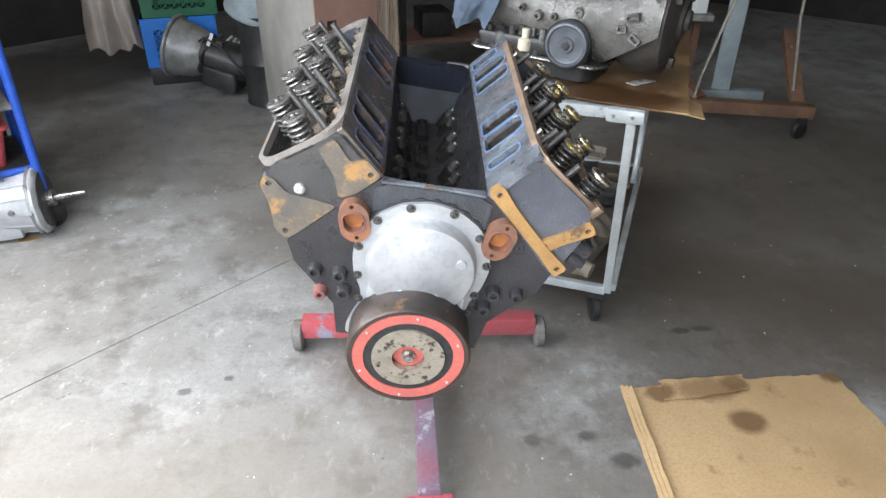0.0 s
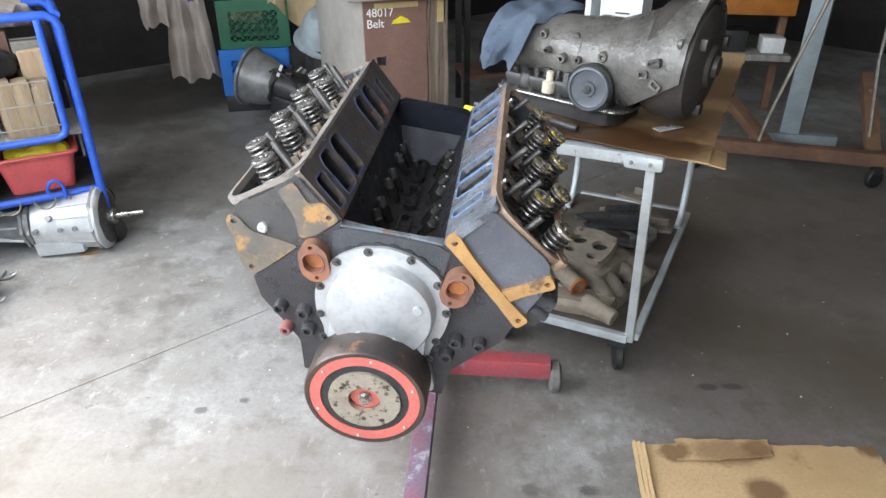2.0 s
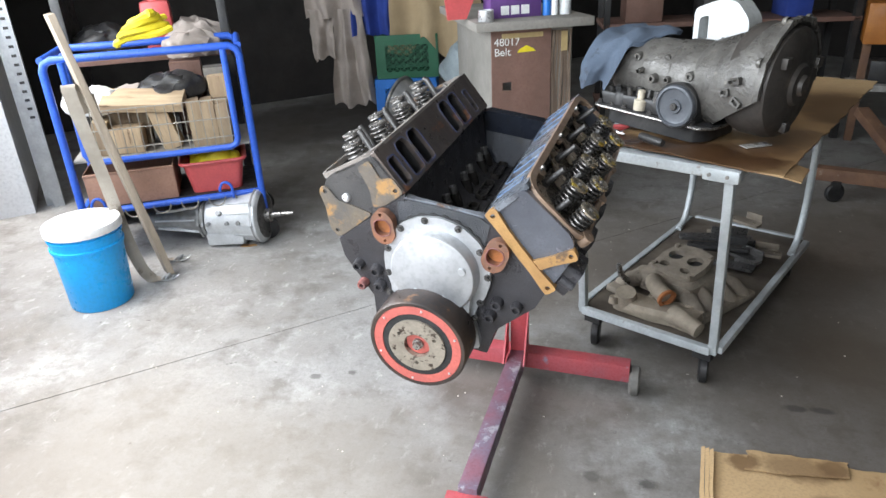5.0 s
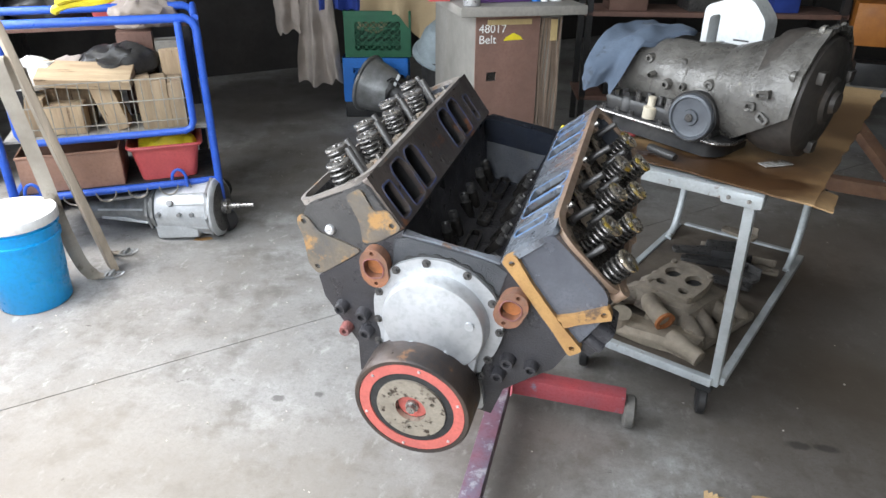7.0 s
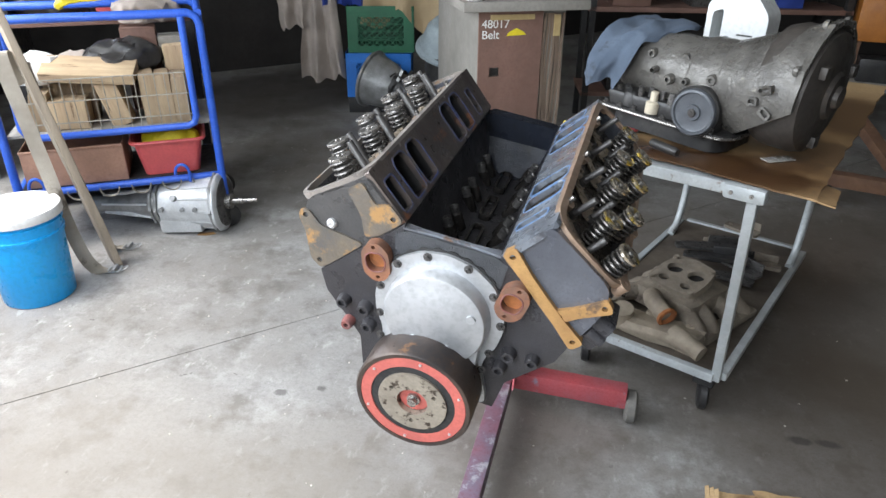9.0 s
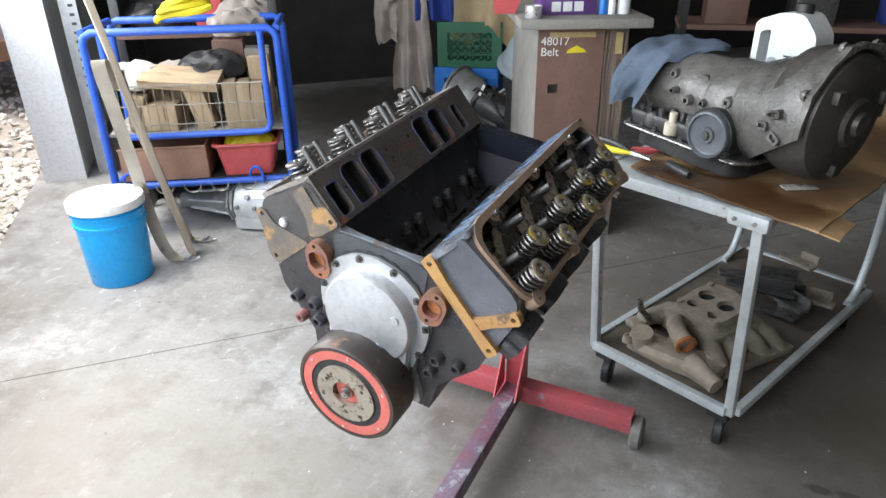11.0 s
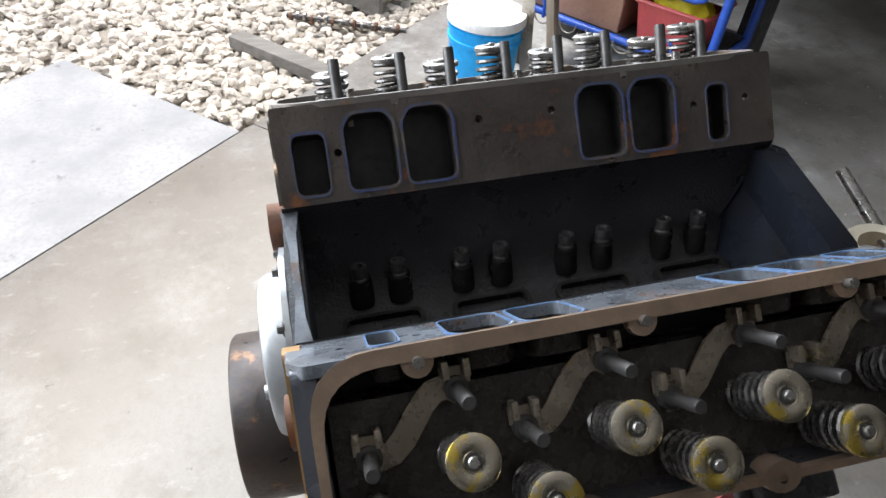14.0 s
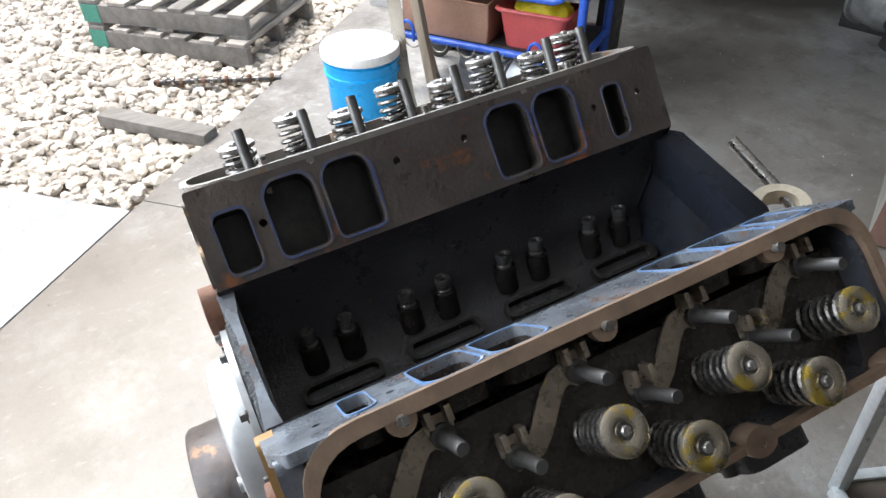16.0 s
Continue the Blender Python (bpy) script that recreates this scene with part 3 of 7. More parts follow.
def room_box(bm, u0, u1, v0, v1, z0, z1):
    return box(bm, (-(u0 + u1) / 2, (v0 + v1) / 2, (z0 + z1) / 2), (abs(u1 - u0), abs(v1 - v0), z1 - z0), ROOM)


# the slab in bays, with sawn joints between them
JU = 0.036
floor = thing("floor", "worn grey concrete garage floor with oil stains, painted-in dimness and joints", "floor", kind="structure", bm=room_box(bmesh.new(), -6.4, 4.4, 0.0, 8.2, -0.25, -0.012), mat=M_JOINT)
bays = [(-6.4, JU - 0.0022, 0.0, 8.2), (JU + 0.0022, 4.4, 0.0, 8.2)]
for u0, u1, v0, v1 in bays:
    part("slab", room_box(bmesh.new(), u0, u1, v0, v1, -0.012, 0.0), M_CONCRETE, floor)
apron = thing("apron", "pale outdoor concrete pad beside the gravel", "pavement", kind="structure", bm=room_box(bmesh.new(), -7.0, -0.028, -0.975, -0.012, -0.2, -0.004), mat=M_SLAB)

bm = bmesh.new()
box(bm, (0, 0, -0.3), (160, 160, 0.5))
ground = thing("ground", "bed of sandy earth under the gravel yard", "ground", kind="structure", bm=bm, mat=M_EARTH)

bm = bmesh.new()
room_box(bm, 2.2, 4.4, 0.07, 0.30, 0, 2.6)
room_box(bm, -6.4, -3.0, 0.07, 0.30, 0, 2.6)
room_box(bm, -6.4, 4.4, 0.07, 0.30, 2.6, 3.2)
wall_front = thing("wall_front", "white-painted wall with a wide open door bay", "wall", kind="structure", bm=bm, mat=M_WHITE)
# back and left walls near black: the deep room's gloom in their colour
thing("wall_back", "near-black back wall, the room's gloom in its colour", "wall", kind="structure", bm=room_box(bmesh.new(), -6.4, 4.4, 8.2, 8.4, 0, 3.2), mat=M_DARKWALL)
thing("wall_left", "near-black side wall, the room's gloom in its colour", "wall", kind="structure", bm=room_box(bmesh.new(), 4.4, 4.6, 0.07, 8.4, 0, 3.2), mat=M_DARKWALL)
# right wall and ceiling are unseen, added pale to bounce light inside
thing("wall_right", "unseen side wall, pale so it bounces light", "wall", kind="structure", bm=room_box(bmesh.new(), -6.6, -6.4, 0.07, 8.4, 0, 3.2), mat=M_BOUNCEWALL)
thing("ceiling", "unseen ceiling, pale so it bounces light", "ceiling", kind="structure", bm=room_box(bmesh.new(), -6.6, 4.6, 0.07, 8.4, 3.2, 3.35), mat=M_BOUNCEWALL)

# the overhead door's track beside the opening
track = thing("door_track", "galvanised overhead door track with slotted holes", "door track", kind="structure")
bm = bmesh.new()
room_box(bm, 2.30, 2.31, 0.36, 0.46, 0, 2.6)
room_box(bm, 2.25, 2.30, 0.455, 0.46, 0, 2.6)
room_box(bm, 2.25, 2.255, 0.40, 0.455, 0, 2.6)
part("channel", bm, M_GALV, track)
# slots drawn as black strips, their shade in the colour
bm = bmesh.new()
for k in range(24):
    room_box(bm, 2.247, 2.25, 0.415, 0.44, 0.55 + k * 0.05, 0.565 + k * 0.05)
part("slot_row", bm, M_BLACK, track, "black strips painted in as the track's slots")
# ---- the engine: x across, y to the rear, z up from the crankshaft's axis ----
ENGINE_POSE = pose(0.0442, 0.9165, 0.6605) @ pose(0, 0, 0, 0, 0, -3.68) @ pose(0, 0, 0, 4.51, 0, 0) @ pose(0, 0, 0, 0, 9.65, 0) @ Matrix.Scale(1.015, 4)
engine = thing("engine_block", "bare grey V8 engine block on a stand, intake removed", "engine", ENGINE_POSE)
R2 = math.sqrt(0.5)
LEN = 0.555
DECK, RAIL, TIN, TOUT = 0.253, 0.355, 0.141, -0.056
RAIL_TILT = 9.0  # the cover rail rises away from the valley
FRONT = pose(0, 0, 0, 90, 0, 0)  # x stays, the frame's y becomes z, its z points to the front


def bank(side):
    """The frame of a cylinder bank: x towards the valley, y to the rear, z out along the bores. side -1: at low x, 1: at high x."""
    t, n = Vector((-side * R2, 0, R2)), Vector((side * R2, 0, R2))
    m = Matrix.Identity(4)
    for k in range(3):
        m[k][0], m[k][1], m[k][2] = t[k], (0, 1, 0)[k], n[k]
    return m


def mirror(pts):
    return pts + [(-x, z) for x, z in reversed(pts) if x]


def xz(t, n, side):
    return (side * (n - t) * R2, (n + t) * R2)


# crankcase: a long casting whose section is open at the valley
HALF = [(0.0, 0.145), (0.030, 0.150), (0.058, 0.178), (0.082, 0.255), xz(TIN, DECK, 1), xz(TOUT, DECK, 1), (0.205, 0.10), (0.165, 0.055), (0.135, 0.02), (0.125, -0.045)]
section = [(x, z) for x, z in HALF] + [(-x, z) for x, z in reversed(HALF[1:])]
bm = bmesh.new()
plate(bm, section, [], -LEN, 0.0, FRONT)
part("crankcase", bm, M_BLOCK, engine)
# front wall of the valley, with the rough casting above the timing cover
bm = bmesh.new()
plate(bm, mirror([(0.0, 0.268), (0.07, 0.268), (0.094, 0.258), (0.085, 0.15)]), [], -0.014, 0.002, FRONT)
part("front_wall", rough_up(bm, 0.0015, 0.03), M_ROUGHIRON, engine, "rough cast front wall of the valley")
bm = bmesh.new()
plate(bm, [(-0.098, 0.018), (-0.08, -0.002), (-0.03, 0.003), (0.03, 0.003), (0.08, -0.002), (0.098, 0.012), (0.09, 0.017), (0.05, 0.011), (0, 0.010), (-0.05, 0.011), (-0.09, 0.017)],
      [oval(-0.085, 0.009, 0.003, 0.003, 8), oval(0.085, 0.009, 0.003, 0.003, 8)], 0.268, 0.272)
part("front_seal_rail", bm, M_INTAKE_R, engine, "bare machined front rail")
# rear wall, leaning forward into the valley
bm = bmesh.new()
m = Matrix.Translation((0, LEN - 0.052, 0.14)) @ pose(0, 0, 0, 68, 0, 0)
plate(bm, [(-0.055, 0), (0.055, 0), (0.088, 0.135), (-0.088, 0.135)], [], -0.012, 0.0, m)
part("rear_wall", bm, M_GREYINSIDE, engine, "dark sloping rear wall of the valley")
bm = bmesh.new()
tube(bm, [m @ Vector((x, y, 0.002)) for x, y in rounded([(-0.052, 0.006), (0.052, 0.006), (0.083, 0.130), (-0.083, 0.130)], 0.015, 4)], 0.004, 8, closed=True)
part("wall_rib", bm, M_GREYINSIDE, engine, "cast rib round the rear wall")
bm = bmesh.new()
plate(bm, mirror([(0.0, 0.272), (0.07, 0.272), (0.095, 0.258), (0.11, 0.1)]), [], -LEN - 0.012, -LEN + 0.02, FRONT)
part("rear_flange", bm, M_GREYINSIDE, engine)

# lifter rows and drain slots in the valley
LIFTERS = [0.069, 0.113, 0.186, 0.232, 0.312, 0.357, 0.434, 0.479]
for side in (-1, 1):
    for y in LIFTERS:
        base = Vector((side * 0.046, y + (0.014 if side > 0 else 0), 0.168))
        ax = Vector((side * 0.32, 0, 0.95)).normalized()
        bm = bmesh.new()
        cyl(bm, base - ax * 0.02, base + ax * 0.012, 0.0155, 0.013, 16)
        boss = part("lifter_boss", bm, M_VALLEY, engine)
        bm = bmesh.new()
        lathe(bm, [(0, 0.027), (0.004, 0.026), (0.0055, 0.030), (0.0085, 0.030), (0.009, 0.027), (0.009, 0.022), (0.008, 0.021), (0.008, 0.016), (0.009, 0.015), (0.009, 0)],
              Matrix.Translation(base) @ ax.to_track_quat("Z", "Y").to_matrix().to_4x4(), 16)
        part("lifter", bm, M_DARKSTEEL, boss, "oily steel valve lifter")
for k in range(4):
    bm = bmesh.new()
    plate(bm, rect(-0.004, 0.088 + 0.124 * k, 0.026, 0.092, 0.012), [rect(-0.004, 0.088 + 0.124 * k, 0.017, 0.082, 0.008)], 0.147, 0.158)
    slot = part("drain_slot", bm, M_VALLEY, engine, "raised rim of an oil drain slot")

# ---- cylinder heads ----
def cylinder_head(side):
    B = bank(side)
    BR = B @ Matrix.Translation((TIN, 0, RAIL)) @ pose(0, 0, 0, 0, RAIL_TILT, 0) @ Matrix.Translation((-TIN, 0, -RAIL))
    LEN = 0.556
    OUT = -0.011
    MID = 0.297 if side > 0 else 0.2525
    TRAIL = 0.150 if side > 0 else 0.142  # valley edge of the cover rail
    FWD = 0.017 if side > 0 else 0.0  # how far the casting reaches before the rail
    # one casting on both banks, turned end for end
    intakes = [0.110 + 0.1255 * k for k in range(4)] if side > 0 else [0.069 + 0.1255 * k for k in range(4)]
    exhausts = [0.0375 + 0.1255 * k for k in range(4)] if side > 0 else [0.140 + 0.1255 * k for k in range(4)]
    label = "bare cylinder head with valve springs and studs exposed"
    head = thing("cylinder_head", label, "engine part", ENGINE_POSE @ Matrix.Translation((0, 0.008 if side > 0 else 0.002, 0)), "cylinder heads")
    W = TIN - TOUT
    mat_in = M_HEAD if side < 0 else M_INTAKE_R
    # front and rear end casting, seen as a section across the head
    rise = math.tan(radians(RAIL_TILT))
    sec = [(0.134 if side > 0 else TIN - 0.004, DECK), (0.143 if side > 0 else TIN - 0.004, RAIL - 0.008), (0.03, RAIL - 0.006 + (TIN - 0.03) * rise), (0.012, RAIL + 0.010), (0.0, RAIL + 0.002), (-0.018, RAIL - 0.012), (-0.048, DECK + 0.022), (TOUT + 0.003, DECK)]
    loop = [(side * (n - t) * R2, (n + t) * R2) for t, n in sec]
    bm = bmesh.new()
    plate(bm, loop, [], -LEN + 0.004, -LEN + 0.016, FRONT)
    part("rear_end_wall", bm, M_HEADPAINT, head)
    bm = bmesh.new()
    plate(bm, rounded(loop, 0.012, 4), [], -0.009, 0.010 if side > 0 else 0.0, FRONT)
    part("front_end_wall", bm, M_HEADPAINT if side > 0 else M_ENDTAN, head)
    # floor under the springs, and the exhaust side
    bm = bmesh.new()
    box(bm, ((TIN - 0.032 - 0.008) / 2, LEN / 2, 0.288), (TIN - 0.032 + 0.008, LEN - 0.024, 0.062), BR)
    part("deck", rough_up(bm, 0.0, 0.1), M_OIL, head, "oily black spring deck")
    bm = bmesh.new()
    out_n = RAIL + (TIN - OUT) * rise
    plate(bm, [(TOUT, DECK), (TOUT + 0.004, DECK + 0.03), (OUT - 0.020, DECK + 0.082), (OUT - 0.002, out_n - 0.012), (OUT + 0.008, out_n - 0.012), (OUT + 0.008, DECK)], [], -LEN + 0.05, -0.045,
          B @ FRONT)
    plate(bm, [(TOUT, DECK), (TOUT + 0.006, DECK + 0.02), (-0.022, RAIL - 0.012), (0.004, RAIL + 0.006), (0.03, RAIL + 0.006), (0.03, DECK)], [], -0.046, -0.0095, B @ FRONT)
    plate(bm, [(TOUT, DECK), (TOUT + 0.006, DECK + 0.02), (-0.022, RAIL - 0.012), (0.004, RAIL + 0.006), (0.03, RAIL + 0.006), (0.03, DECK)], [], -LEN + 0.013, -LEN + 0.049, B @ FRONT)
    part("exhaust_side", bm, M_BLOCK, head)
    # exhaust ports and spark plug bosses along the outer side
    for y in exhausts:
        bm = bmesh.new()
        m = B @ Matrix.Translation((TOUT + 0.004, y, DECK + 0.045)) @ pose(0, 0, 0, 0, -72, 0)
        plate(bm, rect(0, 0, 0.066, 0.078, 0.016), [rect(0.002, 0, 0.036, 0.040, 0.012)], -0.02, 0.020, m)
        for dy in (-0.037, 0.037):
            cyl(bm, m @ Vector((0, dy, -0.01)), m @ Vector((0, dy, 0.021)), 0.011, 0.010, 14)
        port = part("exhaust_port", rough_up(bm, 0.0015, 0.03, y), M_BLOCK, head, "dark cast exhaust port flange")
        # black block inside the flange paints the port's dark depth
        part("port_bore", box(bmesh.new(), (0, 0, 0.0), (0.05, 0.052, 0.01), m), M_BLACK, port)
    # intake face with its ports
    lean = B @ Matrix.Translation((0.139, 0, DECK)) @ pose(0, 0, 0, 0, 4.5, 0) @ Matrix.Translation((-0.010, 0, -DECK)) if side > 0 else B @ Matrix.Translation((TIN - 0.010, 0, 0))
    face = lean @ Matrix(((0, 0, 1, 0), (1, 0, 0, 0), (0, 1, 0, 0), (0, 0, 0, 1)))
    ports, water, bolts = [], [], []
    for yc in (MID - 0.1255, MID + 0.1255):
        for d in (-0.0305, 0.0305):
            a, b = yc + d - 0.0255, yc + d + 0.0255
            ports.append(rounded([(a, 0.262), (b, 0.262), (b, 0.326), (b - 0.009, 0.338), (a + 0.009, 0.338), (a, 0.326)], 0.010))
    flip = -1 if side > 0 else 1
    for yc, w in ((MID - flip * 0.2185, 0.033), (MID + flip * 0.2335, 0.024)):
        water.append(rect(yc, 0.293, w, 0.060, 0.009))
    for dy, n in ((-0.1255, 0.3465), (0.1255, 0.3465), (-0.19, 0.302), (-0.04, 0.318), (0.04, 0.318), (0.205, 0.304), (0.268, 0.306)):
        yc = MID + flip * dy
        bolts.append(oval(yc, n, 0.0042, 0.0042, 10))
    bm = bmesh.new()
    plate(bm, rounded([(-FWD, DECK), (LEN - 0.002, DECK), (LEN - 0.002, RAIL - 0.002), (0.0, RAIL - 0.002), (-FWD * 0.8, RAIL - 0.03)] if side > 0 else [(0.0, DECK), (LEN - 0.002, DECK), (LEN - 0.002, RAIL - 0.002), (0.0, RAIL - 0.002)], 0.004), ports + water + bolts, 0.0, 0.010, face)
    intake = part("intake_face", bm, mat_in, head, "machined intake face, rust and sealer stained")
    for loop in ports + water:
        bm = bmesh.new()
        c = Vector((sum(p[0] for p in loop) / len(loop), sum(p[1] for p in loop) / len(loop)))
        def grown(k, wob):
            return [tuple(c + (Vector(p) - c) * (1 + (k + wob * noise.noise(Vector((p[0] * 90, p[1] * 90, c.x * 50)))) / max((Vector(p) - c).length, 0.01))) for p in loop]

        plate(bm, grown(0.0034, 0.0007), [grown(0.0006, 0.0006)], 0.0098, 0.0112, face)
        part("port_seal", bm, M_GASKET if side < 0 else M_GASKET_R, intake, "smudged band of blue sealer round the port")
        # the runner behind the port, cut short; black paints its depth on one bank
        bm = bmesh.new()
        vs0 = [bm.verts.new(face @ Vector((x, y, 0.001))) for x, y in loop]
        vs1 = [bm.verts.new(face @ Vector((x, y - 0.004, -0.0195))) for x, y in loop]
        for i in range(len(loop)):
            bm.faces.new((vs0[i - 1], vs0[i], vs1[i], vs1[i - 1]))
        bm.faces.new(vs1)
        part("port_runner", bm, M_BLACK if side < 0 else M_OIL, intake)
    # valve cover rail
    inner = rounded([(OUT + 0.007, 0.007), (OUT + 0.007, LEN - 0.010), (TRAIL - 0.013, LEN - 0.010), (TRAIL - 0.013, 0.009)], 0.048, 7)
    outer = rounded([(OUT, 0.0), (OUT, LEN), (TRAIL, LEN), (TRAIL, 0.0)], 0.052, 7)
    bm = bmesh.new()
    plate(bm, outer, [inner], RAIL - 0.011, RAIL, BR)
    part("cover_rail", bm, M_RAIL if side > 0 else M_RAILPALE, head, "brown-stained valve cover rail")
    for y in (0.084, 0.265, 0.448):
        bm = bmesh.new()
        cyl(bm, BR @ Vector((TRAIL - 0.014, y, RAIL - 0.012)), BR @ Vector((TRAIL - 0.014, y, RAIL - 0.002)), 0.0125, seg=16)
        boss = part("rail_boss", bm, M_RAIL, head)
        bm = bmesh.new()
        cyl(bm, BR @ Vector((TRAIL - 0.014, y, RAIL - 0.002)), BR @ Vector((TRAIL - 0.014, y, RAIL + 0.008)), 0.0045, seg=12)
        part("rail_bolt", bm, M_STEEL, boss)
    for y in (0.03, 0.20, 0.36, 0.53) if side > 0 else (0.20, 0.36, 0.53):
        bm = bmesh.new()
        plate(bm, oval(OUT + 0.004, y, 0.013, 0.017, 14), [oval(OUT + 0.002, y, 0.004, 0.004, 8)], RAIL - 0.02, RAIL + 0.001, BR)
        part("rail_boss", bm, M_RAIL, head)
    # springs and retainers, studs and guide plates
    for t0, lean, n0, ys in ((0.0655, 0.33, 0.387, intakes), (0.0325, 0.26, 0.404, exhausts)):
        for y in ys:
            up = (B.to_3x3() @ Vector((lean, 0.0, 1))).normalized()
            a = B @ Vector((t0, y, n0)) - up * 0.057
            bm = bmesh.new()
            helix(bm, a, a + up * 0.056, 0.0175, 0.0026, 6)
            helix(bm, a, a + up * 0.054, 0.0115, 0.0018, 7, 5, 12)
            spring = part("valve_spring", bm, M_SPRING if side < 0 else M_SPRINGSHADE, head, "coiled steel valve spring")
            bm = bmesh.new()
            fr = Matrix.Translation(a + up * 0.055) @ up.to_track_quat("Z", "Y").to_matrix().to_4x4()
            lathe(bm, [(0.0, 0.003), (0.0055, 0.003), (0.0065, 0.0045), (0.0085, 0.006), (0.0185, 0.0065), (0.0205, 0.005), (0.0205, 0.0015), (0.0175, 0.0)], fr, 28)
            part("retainer", bm, M_RETAINER if side > 0 else M_STEEL, spring, "round spring retainer")
            part("keeper", lathe(bmesh.new(), [(0, 0.0045), (0.0078, 0.0045), (0.0084, 0.0062), (0.0088, 0.0055)], fr, 20), M_DARKSTEEL, spring)
            bm = bmesh.new()
            lathe(bm, [(0, 0.009), (0.0035, 0.009), (0.0045, 0.008), (0.0045, 0.0)], fr, 16)
            part("valve_tip", bm, M_STEEL, spring)
    for k in range(4):
        a = Vector((0.107 if side > 0 else 0.096, intakes[k] + 0.004, 0.322))
        b = Vector((0.066 if side > 0 else 0.055, exhausts[k] + 0.001 if side > 0 else exhausts[k] + 0.010, 0.322))
        bm = bmesh.new()
        pts = [a + (b - a) * (i / 8) + Vector((0.010 * math.sin(i / 8 * 2 * math.pi), 0, 0)) for i in range(9)]
        prev = None
        for i, p in enumerate(pts):
            d = (pts[min(i + 1, 8)] - pts[max(i - 1, 0)]).normalized()
            w = Vector((-d.y, d.x, 0)) * (0.010 if 0 < i < 8 else 0.013)
            ring = [bm.verts.new(BR @ q) for q in (p + w, p - w, p - w + Vector((0, 0, 0.003)), p + w + Vector((0, 0, 0.003)))]
            if prev:
                for j in range(4):
                    bm.faces.new((prev[j], prev[j - 1], ring[j - 1], ring[j]))
            prev = ring
        for q in (a, b):
            for dy in (-0.0085, 0.0085):
                box(bm, q + Vector((0.016, dy, 0.010)), (0.014, 0.0055, 0.016), BR, 0.001)
            box(bm, q + Vector((0.010, 0, 0.003)), (0.014, 0.024, 0.004), BR)
        bmesh.ops.recalc_face_normals(bm, faces=bm.faces)
        plate_ob = part("guide_plate", bm, M_GUIDE, head, "forked steel pushrod guide plate")
        for q, lean in ((a, 0.08), (b, 0.16 if side > 0 else 0.05)):
            up = (B.to_3x3() @ Vector((lean, 0, 1))).normalized()
            s = BR @ q
            bm = bmesh.new()
            fr = Matrix.Translation(s) @ up.to_track_quat("Z", "Y").to_matrix().to_4x4()
            lathe(bm, [(0, 0), (0.0105, 0), (0.0105, 0.009), (0.007, 0.010), (0.007, 0.018), (0.006, 0.020), (0.006, 0.070 if side < 0 else 0.052), (0.005, 0.072 if side < 0 else 0.054), (0, 0.072 if side < 0 else 0.054)], fr, 12)
            part("rocker_stud", bm, M_STUD, head, "dark threaded rocker stud")
    return head


for side in (-1, 1):
    cylinder_head(side)

# ---- front of the engine ----
COVER = [(0.0, 0.252), (0.045, 0.243), (0.082, 0.218), (0.105, 0.18), (0.113, 0.14), (0.107, 0.10), (0.092, 0.07), (0.09, 0.04), (0.105, 0.0), (0.112, -0.03), (0.0, -0.05)]
cover = thing("timing_cover", "silver cast aluminium timing chain cover with dark bolts", "engine cover", ENGINE_POSE, kind="")
cov = rounded([(x, z) for x, z in COVER] + [(-x, z) for x, z in reversed(COVER[1:-1])], 0.012, 3)
bm = bmesh.new()
plate(bm, cov, [], 0.0, 0.012, FRONT)
part("flange", bm, M_ALU, cover)
bm = bmesh.new()
tooth = []
for k in range(48):
    a = math.pi * (0.08 + 0.84 * k / 47)
    r = 0.1165 if (k // 2) % 2 else 0.1135
    tooth.append((r * math.cos(a), 0.139 + r * math.sin(a)))
plate(bm, tooth + [(-0.09, 0.12), (0.09, 0.12)], [], -0.004, 0.0055, FRONT)
part("gasket_edge", bm, M_RUBBER, cover, "black torn gasket edge")
bm = bmesh.new()
dome = FRONT @ Matrix.Translation((0, 0.135, 0.012))
lathe(bm, [(0.0, 0.030), (0.056, 0.030), (0.0585, 0.0285), (0.078, 0.0275), (0.085, 0.0255), (0.089, 0.019), (0.0905, 0.0)], dome, 56)
part("dome", bm, M_ALU, cover)
bm = bmesh.new()
box(bm, (0, -0.012 - 0.008, 0.04), (0.165, 0.02, 0.13), I4, 0.008)
part("lower_panel", bm, M_ALU, cover)
for a, b in ((-0.028, 0.092), (0.03, 0.092), (0.06, 0.165)):
    bm = bmesh.new()
    cyl(bm, (a, -0.036, b), (a, -0.0435, b), 0.0085, 0.0075, 18)
    part("stud_pad", bm, M_ALU, cover)
for x, z in ((-0.032, 0.238), (0.036, 0.238), (-0.08, 0.208), (0.084, 0.2), (-0.104, 0.155), (0.106, 0.148), (-0.1, 0.098), (0.098, 0.085), (-0.094, 0.05), (0.092, 0.045)):
    bm = bmesh.new()
    cyl(bm, (x, -0.011, z), (x, -0.0135, z), 0.0075, seg=16)
    cyl(bm, (x, -0.0135, z), (x, -0.019, z), 0.0045, 0.004, 6)
    part("cover_bolt", bm, M_DARKSTEEL, cover)

balancer = thing("harmonic_balancer", "dark steel crank balancer with a red painted ring", "pulley", ENGINE_POSE @ Matrix.Translation((0, -0.022, 0)) @ FRONT)
bm = bmesh.new()
lathe(bm, [(0.055, 0.0), (0.098, 0.0), (0.103, 0.004), (0.103, 0.066), (0.100, 0.070), (0.0935, 0.070), (0.0935, 0.066), (0.055, 0.066)], I4, 72)
part("inertia_ring", bm, M_BALANCER, balancer)
bm = bmesh.new()
